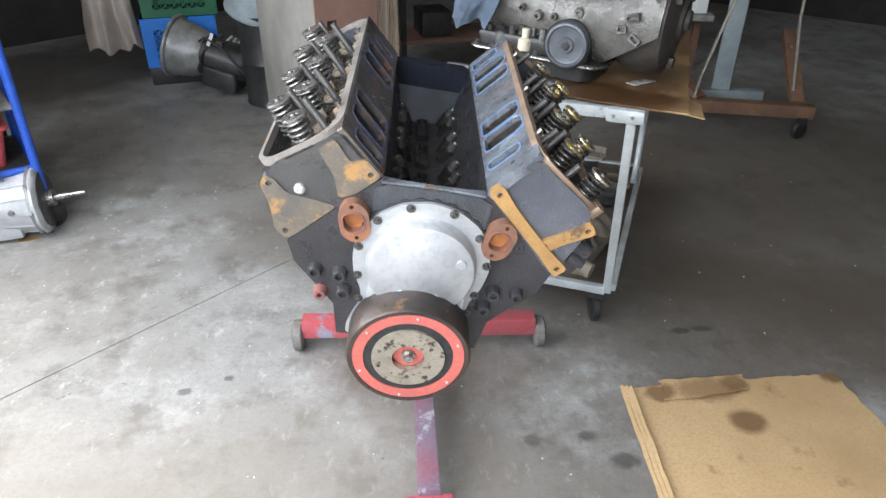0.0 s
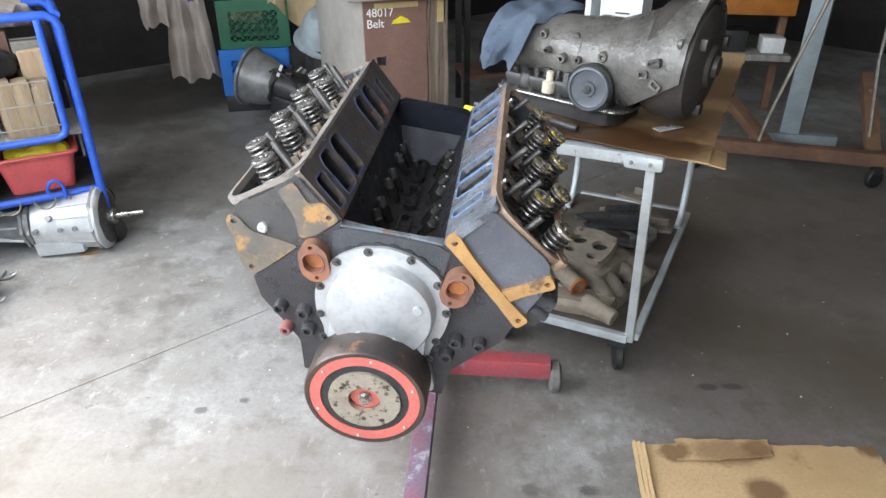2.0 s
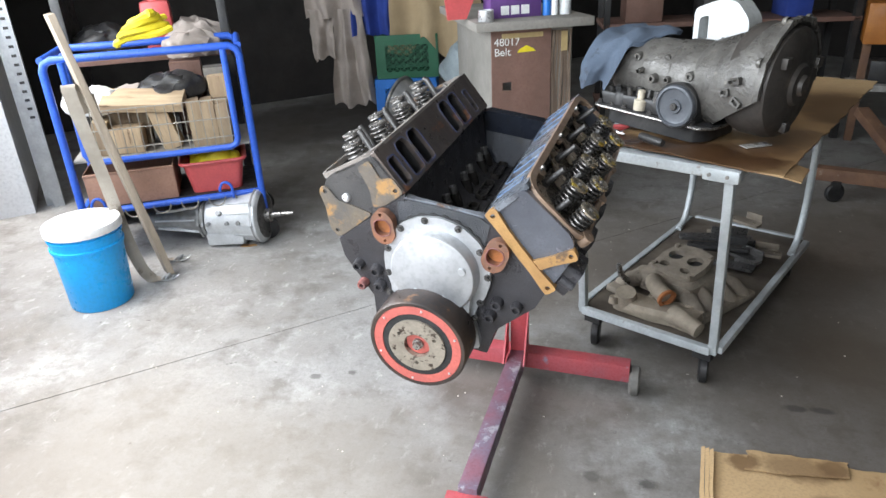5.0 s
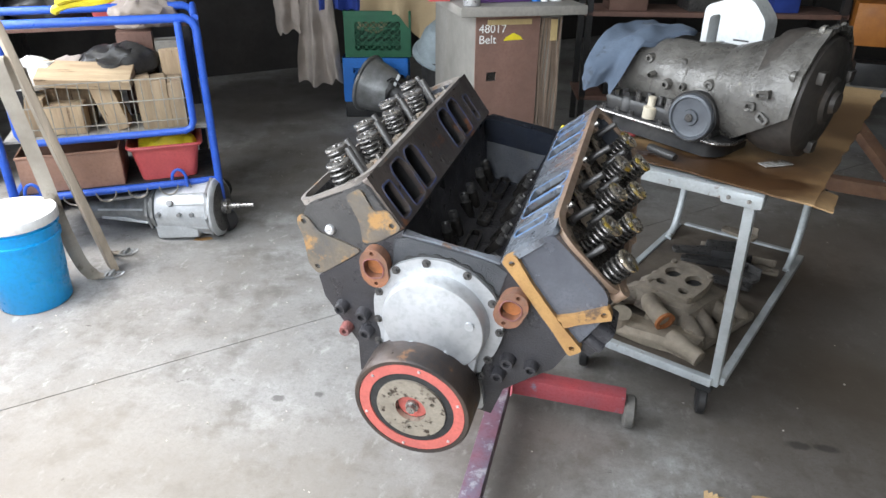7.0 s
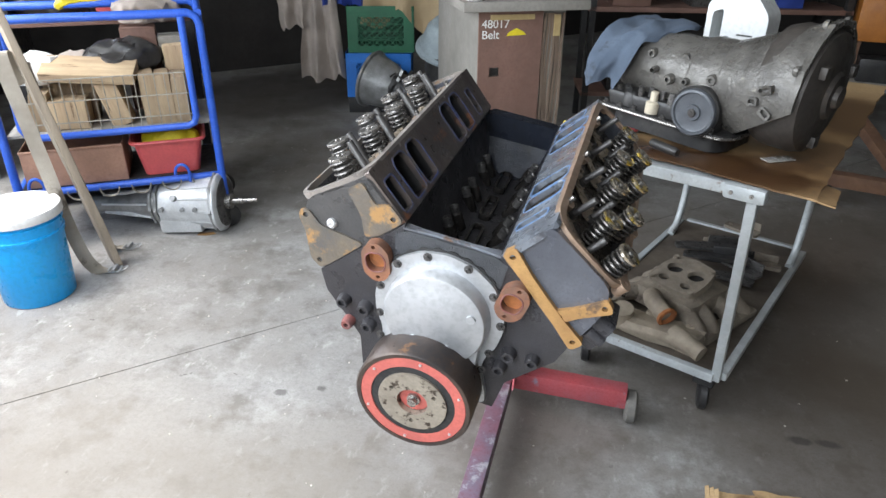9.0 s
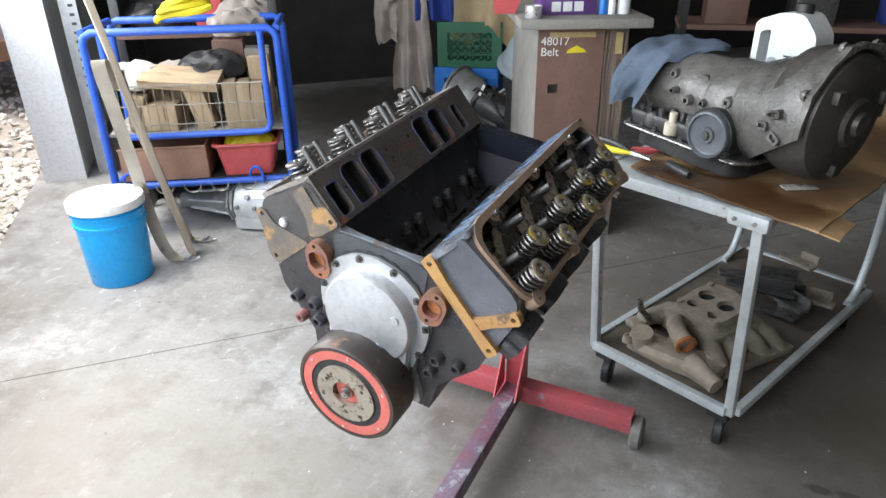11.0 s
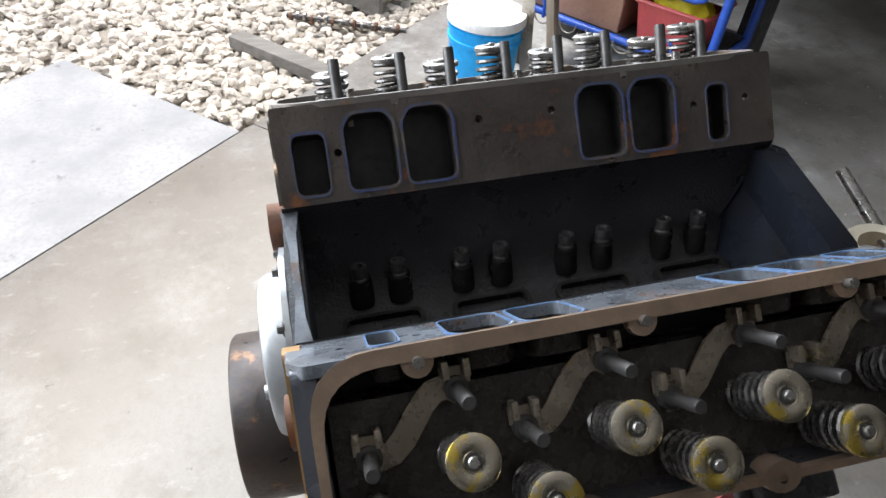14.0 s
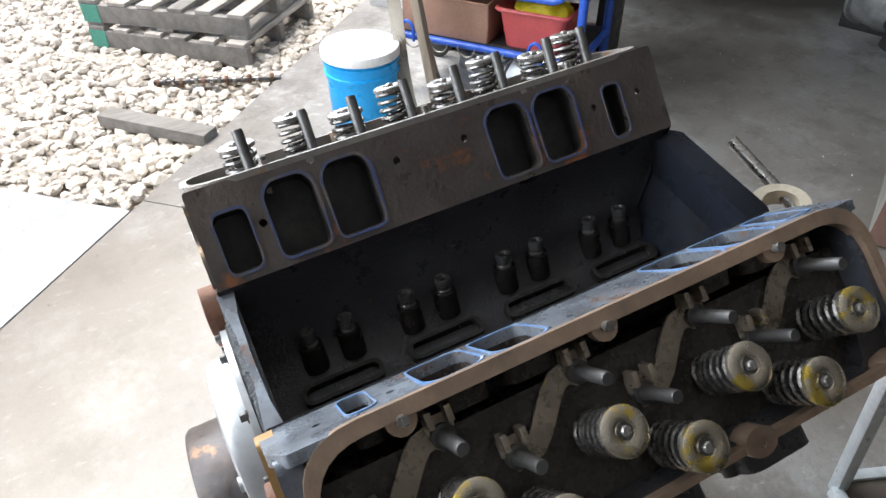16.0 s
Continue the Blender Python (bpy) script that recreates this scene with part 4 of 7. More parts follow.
lathe(bm, [(0.074, 0.064), (0.0745, 0.069), (0.0925, 0.069), (0.093, 0.064)], I4, 72)
ring = part("painted_ring", bm, M_RED, balancer, "bright red painted ring")
for k in range(6):
    bm = bmesh.new()
    a = radians(28 + 60 * k)
    cyl(bm, (0.086 * math.cos(a), 0.086 * math.sin(a), 0.068), (0.086 * math.cos(a), 0.086 * math.sin(a), 0.071), 0.0024, seg=10)
    part("rivet", bm, M_ZINC, ring)
bm = bmesh.new()
lathe(bm, [(0.055, 0.062), (0.055, 0.067), (0.074, 0.067), (0.074, 0.062)], I4, 64)
part("rubber_ring", bm, M_RUBBER, balancer)
bm = bmesh.new()
holes = [oval(0.043 * math.cos(radians(a)), 0.043 * math.sin(radians(a)), 0.0042, 0.0042, 10) for a in (35, 155, 275)]
plate(bm, oval(0, 0, 0.0605, 0.0605, 48), [oval(0, 0, 0.027, 0.027, 32)] + holes, 0.06, 0.071)
part("hub", bm, M_HUB, balancer, "worn hub face with bolt holes")
bm = bmesh.new()
lathe(bm, [(0.0, 0.06), (0.026, 0.06), (0.027, 0.055)], I4, 32)
part("hub_centre", bm, M_RED, balancer)
bm = bmesh.new()
lathe(bm, [(0.0, 0.0655), (0.0115, 0.0655), (0.0115, 0.060)], I4, 24)
bolt = part("washer", bm, M_STEEL, balancer)
bm = bmesh.new()
cyl(bm, (0, 0, 0.065), (0, 0, 0.074), 0.0085, seg=6)
part("crank_bolt", bm, M_STEEL, bolt)

for side in (-1, 1):
    # coolant inlet flanges
    c = Vector((side * 0.115, 0.201))
    m = FRONT @ Matrix.Translation((c.x, c.y, 0.0)) @ pose(0, 0, 0, 0, 0, side * -14) @ Matrix.Diagonal((0.80, 0.80, 1, 1))
    bm = bmesh.new()
    out = rounded([(-0.030, 0.024), (-0.012, 0.046), (0.012, 0.046), (0.030, 0.024), (0.030, -0.024), (0.012, -0.044), (-0.012, -0.044), (-0.030, -0.024)], 0.012, 3)
    bore = rounded([(-0.021, 0.016), (-0.008, 0.024), (0.014, 0.022), (0.022, 0.004), (0.016, -0.018), (-0.010, -0.022), (-0.022, -0.008)], 0.008, 3)
    plate(bm, out, [bore, oval(0, 0.036, 0.0045, 0.0045, 10), oval(0.0, -0.034, 0.0045, 0.0045, 10)], 0.0, 0.019, m)
    flange = part("coolant_flange", bm, M_FLANGERUST, engine, "rust-orange coolant inlet flange")
    bm = bmesh.new()
    tube(bm, [m @ Vector((x * 1.02, y * 1.02, 0.0193)) for x, y in bore], 0.0013, 6, closed=True)
    part("sealer_line", bm, M_REDDULL, flange, "smear of red sealer")
    bm = bmesh.new()
    plate(bm, bore, [], 0.0, 0.004, m)
    part("bore", bm, M_ORANGERUST, flange)
    # bosses low on the block
    for x, z, r in ((0.170, 0.092, 0.011), (0.130, 0.090, 0.012), (0.120, 0.055, 0.012)):
        bm = bmesh.new()
        lathe(bm, [(0.006, 0.010), (0.006, 0.017), (r * 0.85, 0.017), (r, 0.013), (r * 1.15, 0.0)], FRONT @ Matrix.Translation((side * x, z, 0)), 20)
        cyl(bm, (side * x, -0.006, z), (side * x, -0.010, z), 0.006, seg=12)
        part("mount_boss", bm, M_BLOCK, engine)

bm = bmesh.new()
lathe(bm, [(0.0045, 0.006), (0.0045, 0.018), (0.009, 0.018), (0.0105, 0.014), (0.012, 0.0)], FRONT @ Matrix.Translation((-0.158, 0.048, 0)), 20)
part("oil_gallery_boss", bm, M_REDDULL, engine, "boss end smeared with red paint")

# ears and plugs on the ends of the heads
def strap(points, w, side, z0=0.004, z1=0.019):
    """A flat rib through bank points (t, n), with an eye at each end."""
    bm = bmesh.new()
    P = [Vector(xz(t, n, side)) for t, n in points]
    loop_l, loop_r = [], []
    for i, p in enumerate(P):
        d = (P[min(i + 1, len(P) - 1)] - P[max(i - 1, 0)]).normalized()
        q = Vector((-d.y, d.x)) * w * (1.15 if i in (0, len(P) - 1) else 0.85)
        e = d * (w * (-1 if i == 0 else 1 if i == len(P) - 1 else 0))
        loop_l.append(tuple(p + q + e)), loop_r.append(tuple(p - q + e))
    plate(bm, rounded(loop_l + loop_r[::-1], w * 0.7, 4), [oval(P[0].x, P[0].y, 0.0048, 0.0048, 10), oval(P[-1].x, P[-1].y, 0.0048, 0.0048, 10)], z0, z1, FRONT)
    return bm


def pad(pts, side, holes, z1):
    bm = bmesh.new()
    plate(bm, rounded([xz(t, n, side) for t, n in pts], 0.008, 3), [oval(*xz(t, n, side), 0.0048, 0.0048, 10) for t, n in holes], -0.002, z1, FRONT)
    return bm


for head in [o for o in scene.objects if o.name.startswith("cylinder_head") and not o.parent]:
    side = 1 if head.name.endswith("001") else -1
    if side > 0:
        part("mounting_rib", strap([(0.130, 0.269), (0.090, 0.268), (0.045, 0.268), (0.0, 0.269), (-0.044, 0.270)], 0.0115, side), M_OCHRE, head, "bare ochre-stained mounting rib")
        part("mounting_rib", strap([(0.006, 0.276), (0.0, 0.305), (-0.009, 0.347)], 0.0105, side, 0.003, 0.018), M_OCHRE, head, "bare ochre-stained mounting rib")
    else:
        part("mounting_pad", pad([(0.139, 0.256), (0.139, 0.292), (0.116, 0.302), (0.122, 0.345), (0.090, 0.347), (0.082, 0.300), (0.062, 0.266), (0.085, 0.256)], side, [(0.127, 0.268)], 0.0035), M_OCHREMIX, head, "ochre-stained bare corner pad")
        part("mounting_pad", pad([(0.050, 0.256), (0.030, 0.285), (0.004, 0.318), (0.004, 0.352), (-0.008, 0.361), (-0.020, 0.352), (-0.030, 0.322), (-0.056, 0.280), (-0.054, 0.256), (-0.03, 0.254)], side, [(-0.044, 0.269), (-0.007, 0.347)], 0.0035), M_OCHREMIX, head, "stained bare lower pad")
    p = xz(0.024, 0.312 if side < 0 else 0.289, side)
    bm = bmesh.new()
    lathe(bm, [(0.0, 0.005), (0.0035, 0.007), (0.007, 0.006), (0.0088, 0.004), (0.0092, 0.0)], FRONT @ Matrix.Translation((p[0], p[1], 0.0)), 20)
    part("core_plug", bm, M_ZINC if side < 0 else M_STEEL, head, "bright round core plug")
# ---- engine stand ----
stand = thing("engine_stand", "red steel engine stand with worn paint on casters", "engine stand", pose(0.094, 1.676, 0))


def sq_tube(bm, a, b, w, h):
    a, b = Vector(a), Vector(b)
    d = b - a
    m = Matrix.Translation((a + b) / 2) @ d.to_track_quat("Y", "Z").to_matrix().to_4x4()
    return box(bm, (0, 0, 0), (w, d.length, h), m, 0.004)


part("cross_leg", sq_tube(bmesh.new(), (-0.368, 0.018, 0.085), (0.368, -0.018, 0.085), 0.055, 0.06), M_STANDRED, stand)
part("front_leg", sq_tube(bmesh.new(), (0, 0.0, 0.092), (-0.012, -0.68, 0.092), 0.052, 0.056), M_STANDPURPLE, stand, "leg with purple-red worn paint")
part("column", sq_tube(bmesh.new(), (0, 0, 0.06), (-0.002, 0.012, 0.70), 0.06, 0.06), M_STANDRED, stand)
bm = bmesh.new()
for s in (-1, 1):
    plate(bm, [(-0.028, 0.12), (-0.028, 0.28), (-0.12, 0.12)], [], s * 0.031, s * 0.036, Matrix(((0, 0, 1, 0), (1, 0, 0, 0), (0, 1, 0, 0), (0, 0, 0, 1))))
part("gusset", bm, M_STANDRED, stand)
bm = bmesh.new()
cyl(bm, (-0.002, 0.05, 0.715), (-0.030, -0.13, 0.70), 0.034, seg=24)
part("swivel_tube", bm, M_STANDRED, stand)
bm = bmesh.new()
plate(bm, rect(0, 0, 0.2, 0.16, 0.03), [], -0.008, 0.008, Matrix.Translation((-0.032, -0.135, 0.70)) @ FRONT)
for x, z in ((-0.13, 0.11), (0.13, 0.11), (-0.12, -0.08), (0.12, -0.08)):
    cyl(bm, (-0.032, -0.14, 0.70), (-0.032 + x, -0.17, 0.70 + z), 0.014, seg=10)
part("mount_head", bm, M_STANDRED, stand)
bm = bmesh.new()
box(bm, (-0.012, -0.69, 0.075), (0.11, 0.03, 0.05), I4, 0.004)
part("front_foot", bm, M_STANDRED, stand)
for x, y, r in ((-0.384, 0.018, 0.05), (0.384, -0.018, 0.05), (-0.045, -0.70, 0.032), (0.035, -0.70, 0.032)):
    bm = bmesh.new()
    w = 0.018
    lathe(bm, [(0, -w), (r * 0.8, -w), (r, -w * 0.6), (r, w * 0.6), (r * 0.8, w), (0, w)], Matrix.Translation((x, y, r)) @ pose(0, 0, 0, 0, 90, 0), 28)
    part("caster", bm, M_WHEELGREY, stand, "grey dusty caster wheel")

bm = bmesh.new()
lathe(bm, [(0.022, -0.012), (0.036, -0.012), (0.042, 0.0), (0.036, 0.012), (0.022, 0.012)], Matrix.Translation((0.05, -0.092, 0.885)) @ pose(0, 0, 0, 12, 0, 0), 28, close=True)
part("handle_collar", bm, M_CREAM, stand, "cream-coloured collar on the turning handle")
bm = bmesh.new()
cyl(bm, (-0.06, -0.07, 0.925), (0.26, -0.06, 0.80), 0.0085, seg=12)
part("handle_bar", bm, M_STEEL, stand, "plain steel turning bar")

# ---- cardboard on the floor ----
def board(bm, pts, z, thick, sag=0.004, n=10, jag=1.0):
    """A limp sheet over four corners."""
    a, b, c, d = [Vector(p) for p in pts]
    grid = []
    for i in range(n + 1):
        row = []
        for j in range(n + 1):
            s, t = i / n, j / n
            p = (a * (1 - s) + b * s) * (1 - t) + (d * (1 - s) + c * s) * t
            q = noise.noise(Vector((p.x * 3, p.y * 3, 2.0)))
            edge = max(abs(s - 0.5), abs(t - 0.5)) * 2
            row.append((p.x + (0.010 * noise.noise(Vector((p.y * 14, p.x * 14, 1))) + 0.006 * noise.noise(Vector((p.y * 60, p.x * 60, 1)))) * jag * (edge > 0.99), p.y + (0.010 * noise.noise(Vector((p.x * 14, p.y * 14, 5))) + 0.006 * noise.noise(Vector((p.x * 60, p.y * 60, 5)))) * jag * (edge > 0.99), z + abs(q) * sag + p.z))
        grid.append(row)
    lo = [[bm.verts.new(p) for p in row] for row in grid]
    hi = [[bm.verts.new((p[0], p[1], p[2] + thick)) for p in row] for row in grid]
    for i in range(n):
        for j in range(n):
            bm.faces.new((hi[i][j], hi[i + 1][j], hi[i + 1][j + 1], hi[i][j + 1]))
            bm.faces.new((lo[i][j + 1], lo[i + 1][j + 1], lo[i + 1][j], lo[i][j]))
    rim = [(i, 0) for i in range(n)] + [(n, j) for j in range(n)] + [(n - i, n) for i in range(n)] + [(0, n - j) for j in range(n)]
    for k, (i, j) in enumerate(rim):
        i2, j2 = rim[(k + 1) % len(rim)]
        bm.faces.new((lo[i][j], lo[i2][j2], hi[i2][j2], hi[i][j]))
    bmesh.ops.recalc_face_normals(bm, faces=bm.faces)
    return bm


fcb = thing("floor_cardboard", "flattened tan cardboard with dark oil stains on the floor", "cardboard")
part("sheet", board(bmesh.new(), [(0.70, 1.415, 0), (1.355, 1.43, 0), (1.40, 0.72, 0), (0.645, 0.70, 0)], 0.002, 0.005, 0.006, 40), M_CARDBOARD, fcb)
for k in range(3):
    part("torn_edge_strip", board(bmesh.new(), [(0.677 + k * 0.011, 1.42 - k * 0.006, 0), (0.687 + k * 0.011, 1.422 - k * 0.006, 0.004), (0.640 + k * 0.012, 0.70, 0.004), (0.629 + k * 0.012, 0.70, 0)], 0.009 + 0.003 * k, 0.002, 0.006, 16, 0.35), M_CARDBOARD, fcb, "torn corrugated edge strip")
part("folded_flap", board(bmesh.new(), [(0.80, 1.425, 0.0), (1.06, 1.435, 0.0), (1.05, 1.37, 0.0), (0.79, 1.345, 0.0)], 0.014, 0.003, 0.008, 16), M_CARDBOARD, fcb, "peeled top layer of the cardboard")

# ---- bucket ----
bucket = thing("bucket", "bright blue plastic bucket with a white lid", "bucket", pose(-1.82, 1.842, 0))
bm = bmesh.new()
lathe(bm, [(0.0, 0.0), (0.125, 0.0), (0.13, 0.006), (0.141, 0.27), (0.148, 0.272), (0.149, 0.285), (0.143, 0.288), (0.144, 0.32), (0.15, 0.322), (0.15, 0.33), (0.145, 0.332), (0.146, 0.365)], I4, 56)
part("body", bm, M_BUCKET, bucket)
bm = bmesh.new()
lathe(bm, [(0.0, 0.374), (0.125, 0.374), (0.13, 0.380), (0.152, 0.380), (0.156, 0.374), (0.156, 0.345), (0.150, 0.342)], I4, 56)
part("lid", bm, M_LID, bucket, "scuffed white lid")

# ---- leaning plank ----
def beam(bm, a, b, w, t, roll=0.0, rough=0.0):
    a, b = Vector(a), Vector(b)
    d = b - a
    m = Matrix.Translation((a + b) / 2) @ d.to_track_quat("Z", "Y").to_matrix().to_4x4() @ pose(0, 0, 0, 0, 0, roll)
    box(bm, (0, 0, 0), (w, t, d.length), m, min(w, t) * 0.08)
    return bm


bm = beam(bmesh.new(), (-1.675, 2.12, 0.014), (-1.825, 1.975, 1.20), 0.085, 0.028, 10)
bmesh.ops.subdivide_edges(bm, edges=bm.edges, cuts=5)
thing("leaning_plank", "weathered brown wooden plank leaning on the cart", "plank", bm=rough_up(bm, 0.006, 0.06), mat=M_WOOD)


def ribbon(bm, pts, w, thick, across):
    """A flat webbing band along a line of points."""
    across = Vector(across).normalized()
    prev = None
    for i, p in enumerate(pts):
        p = Vector(p)
        d = (Vector(pts[min(i + 1, len(pts) - 1)]) - Vector(pts[max(i - 1, 0)])).normalized()
        a = (across - d * across.dot(d)).normalized() * w / 2
        q = d.cross(a).normalized() * thick / 2
        ring = [bm.verts.new(c) for c in (p - a - q, p + a - q, p + a + q, p - a + q)]
        if prev:
            for j in range(4):
                bm.faces.new((prev[j - 1], prev[j], ring[j], ring[j - 1]))
        else:
            bm.faces.new(ring[::-1])
        prev = ring
    bm.faces.new(prev)
    bmesh.ops.recalc_face_normals(bm, faces=bm.faces)
    return bm


def smooth_line(pts, n=6):
    """More points along a line, bent softly at the given ones."""
    out = []
    P = [Vector(p) for p in pts]
    for i in range(len(P) - 1):
        a, b, c, d = P[max(i - 1, 0)], P[i], P[i + 1], P[min(i + 2, len(P) - 1)]
        for k in range(n):
            t = k / n
            out.append(0.5 * ((2 * b) + (c - a) * t + (2 * a - 5 * b + 4 * c - d) * t * t + (3 * b - a - 3 * c + d) * t ** 3))
    return out + [P[-1]]


for label, pts, w, turn, end in (("dirty beige webbing strap folded over the plank, hanging to the floor", [(-1.800, 2.01, 0.80), (-1.812, 1.985, 0.90), (-1.803, 1.950, 0.925), (-1.797, 1.945, 0.87), (-1.788, 1.962, 0.706), (-1.772, 1.982, 0.478), (-1.758, 1.998, 0.253), (-1.742, 2.022, 0.086), (-1.725, 2.045, 0.018), (-1.70, 2.05, 0.006), (-1.665, 2.06, 0.008)], 0.052, (0.66, 0.75, 0), (-1.645, 2.065, 0.012, 10)),
                                ("narrow dirty webbing strap with its buckle on the floor", [(-1.785, 2.02, 0.84), (-1.768, 2.012, 0.880), (-1.757, 2.005, 0.83), (-1.745, 2.030, 0.638), (-1.735, 2.075, 0.422), (-1.755, 2.15, 0.18), (-1.79, 2.22, 0.04), (-1.80, 2.245, 0.008), (-1.775, 2.255, 0.006), (-1.74, 2.260, 0.008)], 0.038, (0.6, 0.8, 0), (-1.72, 2.263, 0.012, 8))):
    ws = thing("webbing_strap", label, "strap")
    part("webbing", ribbon(bmesh.new(), smooth_line(pts), w, 0.0025, turn), M_WEBBING, ws)
    fr = pose(end[0], end[1], end[2], 8, -6, end[3])
    bm = bmesh.new()
    plate(bm, rect(0, 0, 0.062, 0.045, 0.006), [rect(-0.012, 0, 0.020, 0.030, 0.004), rect(0.016, 0, 0.015, 0.030, 0.004)], -0.0025, 0.0025, fr)
    buckle = part("buckle", bm, M_GALV, ws, "dull steel ratchet buckle")
    bm = bmesh.new()
    tube(bm, [fr @ Vector(p) for p in ((0.03, -0.014, 0), (0.055, -0.012, 0.008), (0.062, 0, 0.012), (0.055, 0.012, 0.008), (0.03, 0.014, 0))], 0.003, 6)
    box(bm, (0.005, 0, 0.008), (0.012, 0.044, 0.012), fr, 0.002)
    part("hook", bm, M_GALV, buckle)

# ---- blue wire cart ----
CLEN, ZB, ZG, ZT = 0.84, 0.27, 0.52, 0.99
bcart = thing("stock_cart", "blue tubular steel stock cart with wire basket", "cart", Matrix.Translation((-1.41, 2.60, 0)) @ pose(0, 0, 0, 0, 0, 180 + 33))
# local x runs from the right end to the left end, y towards the door
for y in (0.0, -0.42):
    bm = bmesh.new()
    tube(bm, [(0.0, y, 0.15), (0.0, y, ZT - 0.045), (0.012, y, ZT - 0.015), (0.04, y, ZT), (CLEN - 0.04, y, ZT), (CLEN - 0.012, y, ZT - 0.015), (CLEN, y, ZT - 0.045), (CLEN, y, 0.15)], 0.018, 12)
    part("end_frame", bm, M_BLUEPAINT, bcart)
    part("lower_rail", tube(bmesh.new(), [(0, y, ZB), (CLEN, y, ZB)], 0.016, 10), M_BLUEPAINT, bcart)
for x in (0, CLEN):
    for z in (ZB, ZT):
        part("side_rail", tube(bmesh.new(), [(x, 0, z), (x, -0.42, z)], 0.016, 10), M_BLUEPAINT, bcart)
bm = bmesh.new()
tube(bm, [(0.07, 0.028, ZT - 0.01), (0.07, 0.028, ZG + 0.04), (0.082, 0.028, ZG + 0.012), (0.11, 0.028, ZG), (CLEN - 0.13, 0.028, ZG), (CLEN - 0.10, 0.028, ZG + 0.012), (CLEN - 0.085, 0.028, ZG + 0.04), (CLEN - 0.085, 0.028, ZT - 0.01)], 0.015, 12)
part("gate_frame", bm, M_BLUEPAINT, bcart)
bm = bmesh.new()
for k in range(17):
    x = 0.095 + k * (CLEN - 0.20) / 16
    tube(bm, [(x, 0.028, ZG), (x, 0.028, ZG + 0.235)], 0.0022, 5)
for z in (0.055, 0.145, 0.235):
    tube(bm, [(0.07, 0.031, ZG + z), (CLEN - 0.085, 0.031, ZG + z)], 0.003, 5)
part("wire_mesh", bm, M_WIRE, bcart, "dull wire mesh front")
# lower shelf is added under the bins, black so it reads as shade
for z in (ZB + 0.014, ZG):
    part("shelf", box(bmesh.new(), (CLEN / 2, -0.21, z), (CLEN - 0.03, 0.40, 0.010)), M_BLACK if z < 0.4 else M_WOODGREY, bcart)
for x in (0.17, 0.76):
    bm = bmesh.new()
    tube(bm, [(x + 0.03 * math.cos(a), 0.03, ZB + 0.03 + 0.045 * math.sin(a)) for a in [math.pi * i / 10 for i in range(11)]] + [(x - 0.03, 0.03, ZB - 0.01)], 0.007, 8)
    part("snap_hook", bm, M_BLUEPAINT, bcart, "blue coated hook over the rail")
for k in range(6):
    x = 0.09 + k * 0.13
    part("hook", tube(bmesh.new(), [(x + 0.04 * math.cos(a), 0.022, ZB - 0.042 * math.sin(a)) for a in [math.pi * i / 10 for i in range(11)]], 0.0035, 6), M_WIRE, bcart, "curved wire hook")
for x in (0.0, CLEN):
    for y in (0.0, -0.42):
        bm = bmesh.new()
        lathe(bm, [(0, -0.014), (0.05, -0.014), (0.06, -0.008), (0.06, 0.008), (0.05, 0.014), (0, 0.014)], Matrix.Translation((x, y, 0.06)) @ pose(0, 0, 0, 90, 0, 0), 20)
        box(bm, (x, y, 0.125), (0.03, 0.05, 0.05))
        part("caster", bm, M_BLACK, bcart)

# ---- steel shop cart with the black transmission ----
CART = Matrix.Translation((0.722, 1.712, 0)) @ pose(0, 0, 0, 0, 0, -24)
scart = thing("shop_cart", "grey steel two-level shop cart on casters", "cart", CART)
CW, CL, SET = 0.50, 1.05, -0.065  # local: x from -CW to 0, y from 0 to CL; the top is set forward on slanting legs
for x, y in ((-0.015, 0.015), (-CW + 0.015, 0.015), (-0.015, CL - 0.015), (-CW + 0.015, CL - 0.015)):
    if y < 0.5:
        part("leg", sq_tube(bmesh.new(), (x, y, 0.14), (x, y + SET, 0.765), 0.027, 0.025), M_CARTSTEEL, scart)
    else:
        part("leg", tube(bmesh.new(), smooth_line([(x, y + SET, 0.77), (x, y + SET, 0.55), (x, y + SET, 0.36), (x, y + SET - 0.02, 0.26), (x, y - 0.12, 0.19), (x, y - 0.18, 0.165)], 4), 0.014, 12), M_CARTSTEEL, scart, "bent round tube leg")
for z, h in ((0.155, 0.028), (0.770, 0.032)):
    for a, b, w in (((-CW / 2, 0.0), (CW - 0.04, 0.024), 0), ((-CW / 2, CL), (CW - 0.04, 0.024), 0), ((0, CL / 2), (0.024, CL - 0.04), 0), ((-CW, CL / 2), (0.024, CL - 0.04), 0)):
        part("rail", box(bmesh.new(), (a[0], a[1] + (SET if z > 0.5 else 0), z), (b[0], b[1], h), I4, 0.004), M_CARTSTEEL, scart)
cap = part("corner_cap", box(bmesh.new(), (-0.032, -0.004 + SET, 0.768), (0.105, 0.044, 0.040), I4, 0.012), M_CARTSTEEL, scart)
for x in (-0.062, -0.012):
    part("cap_bolt", cyl(bmesh.new(), (x, -0.024 + SET, 0.768), (x, -0.031 + SET, 0.768), 0.006, 0.005, 12), M_STEEL, cap)
part("lower_shelf", box(bmesh.new(), (-CW / 2, CL / 2, 0.155), (CW - 0.02, CL - 0.02, 0.012)), M_CARTSHELF, scart)
part("upper_shelf", box(bmesh.new(), (-CW / 2, CL / 2 + SET, 0.775), (CW - 0.02, CL - 0.02, 0.016)), M_CARTSTEEL, scart)
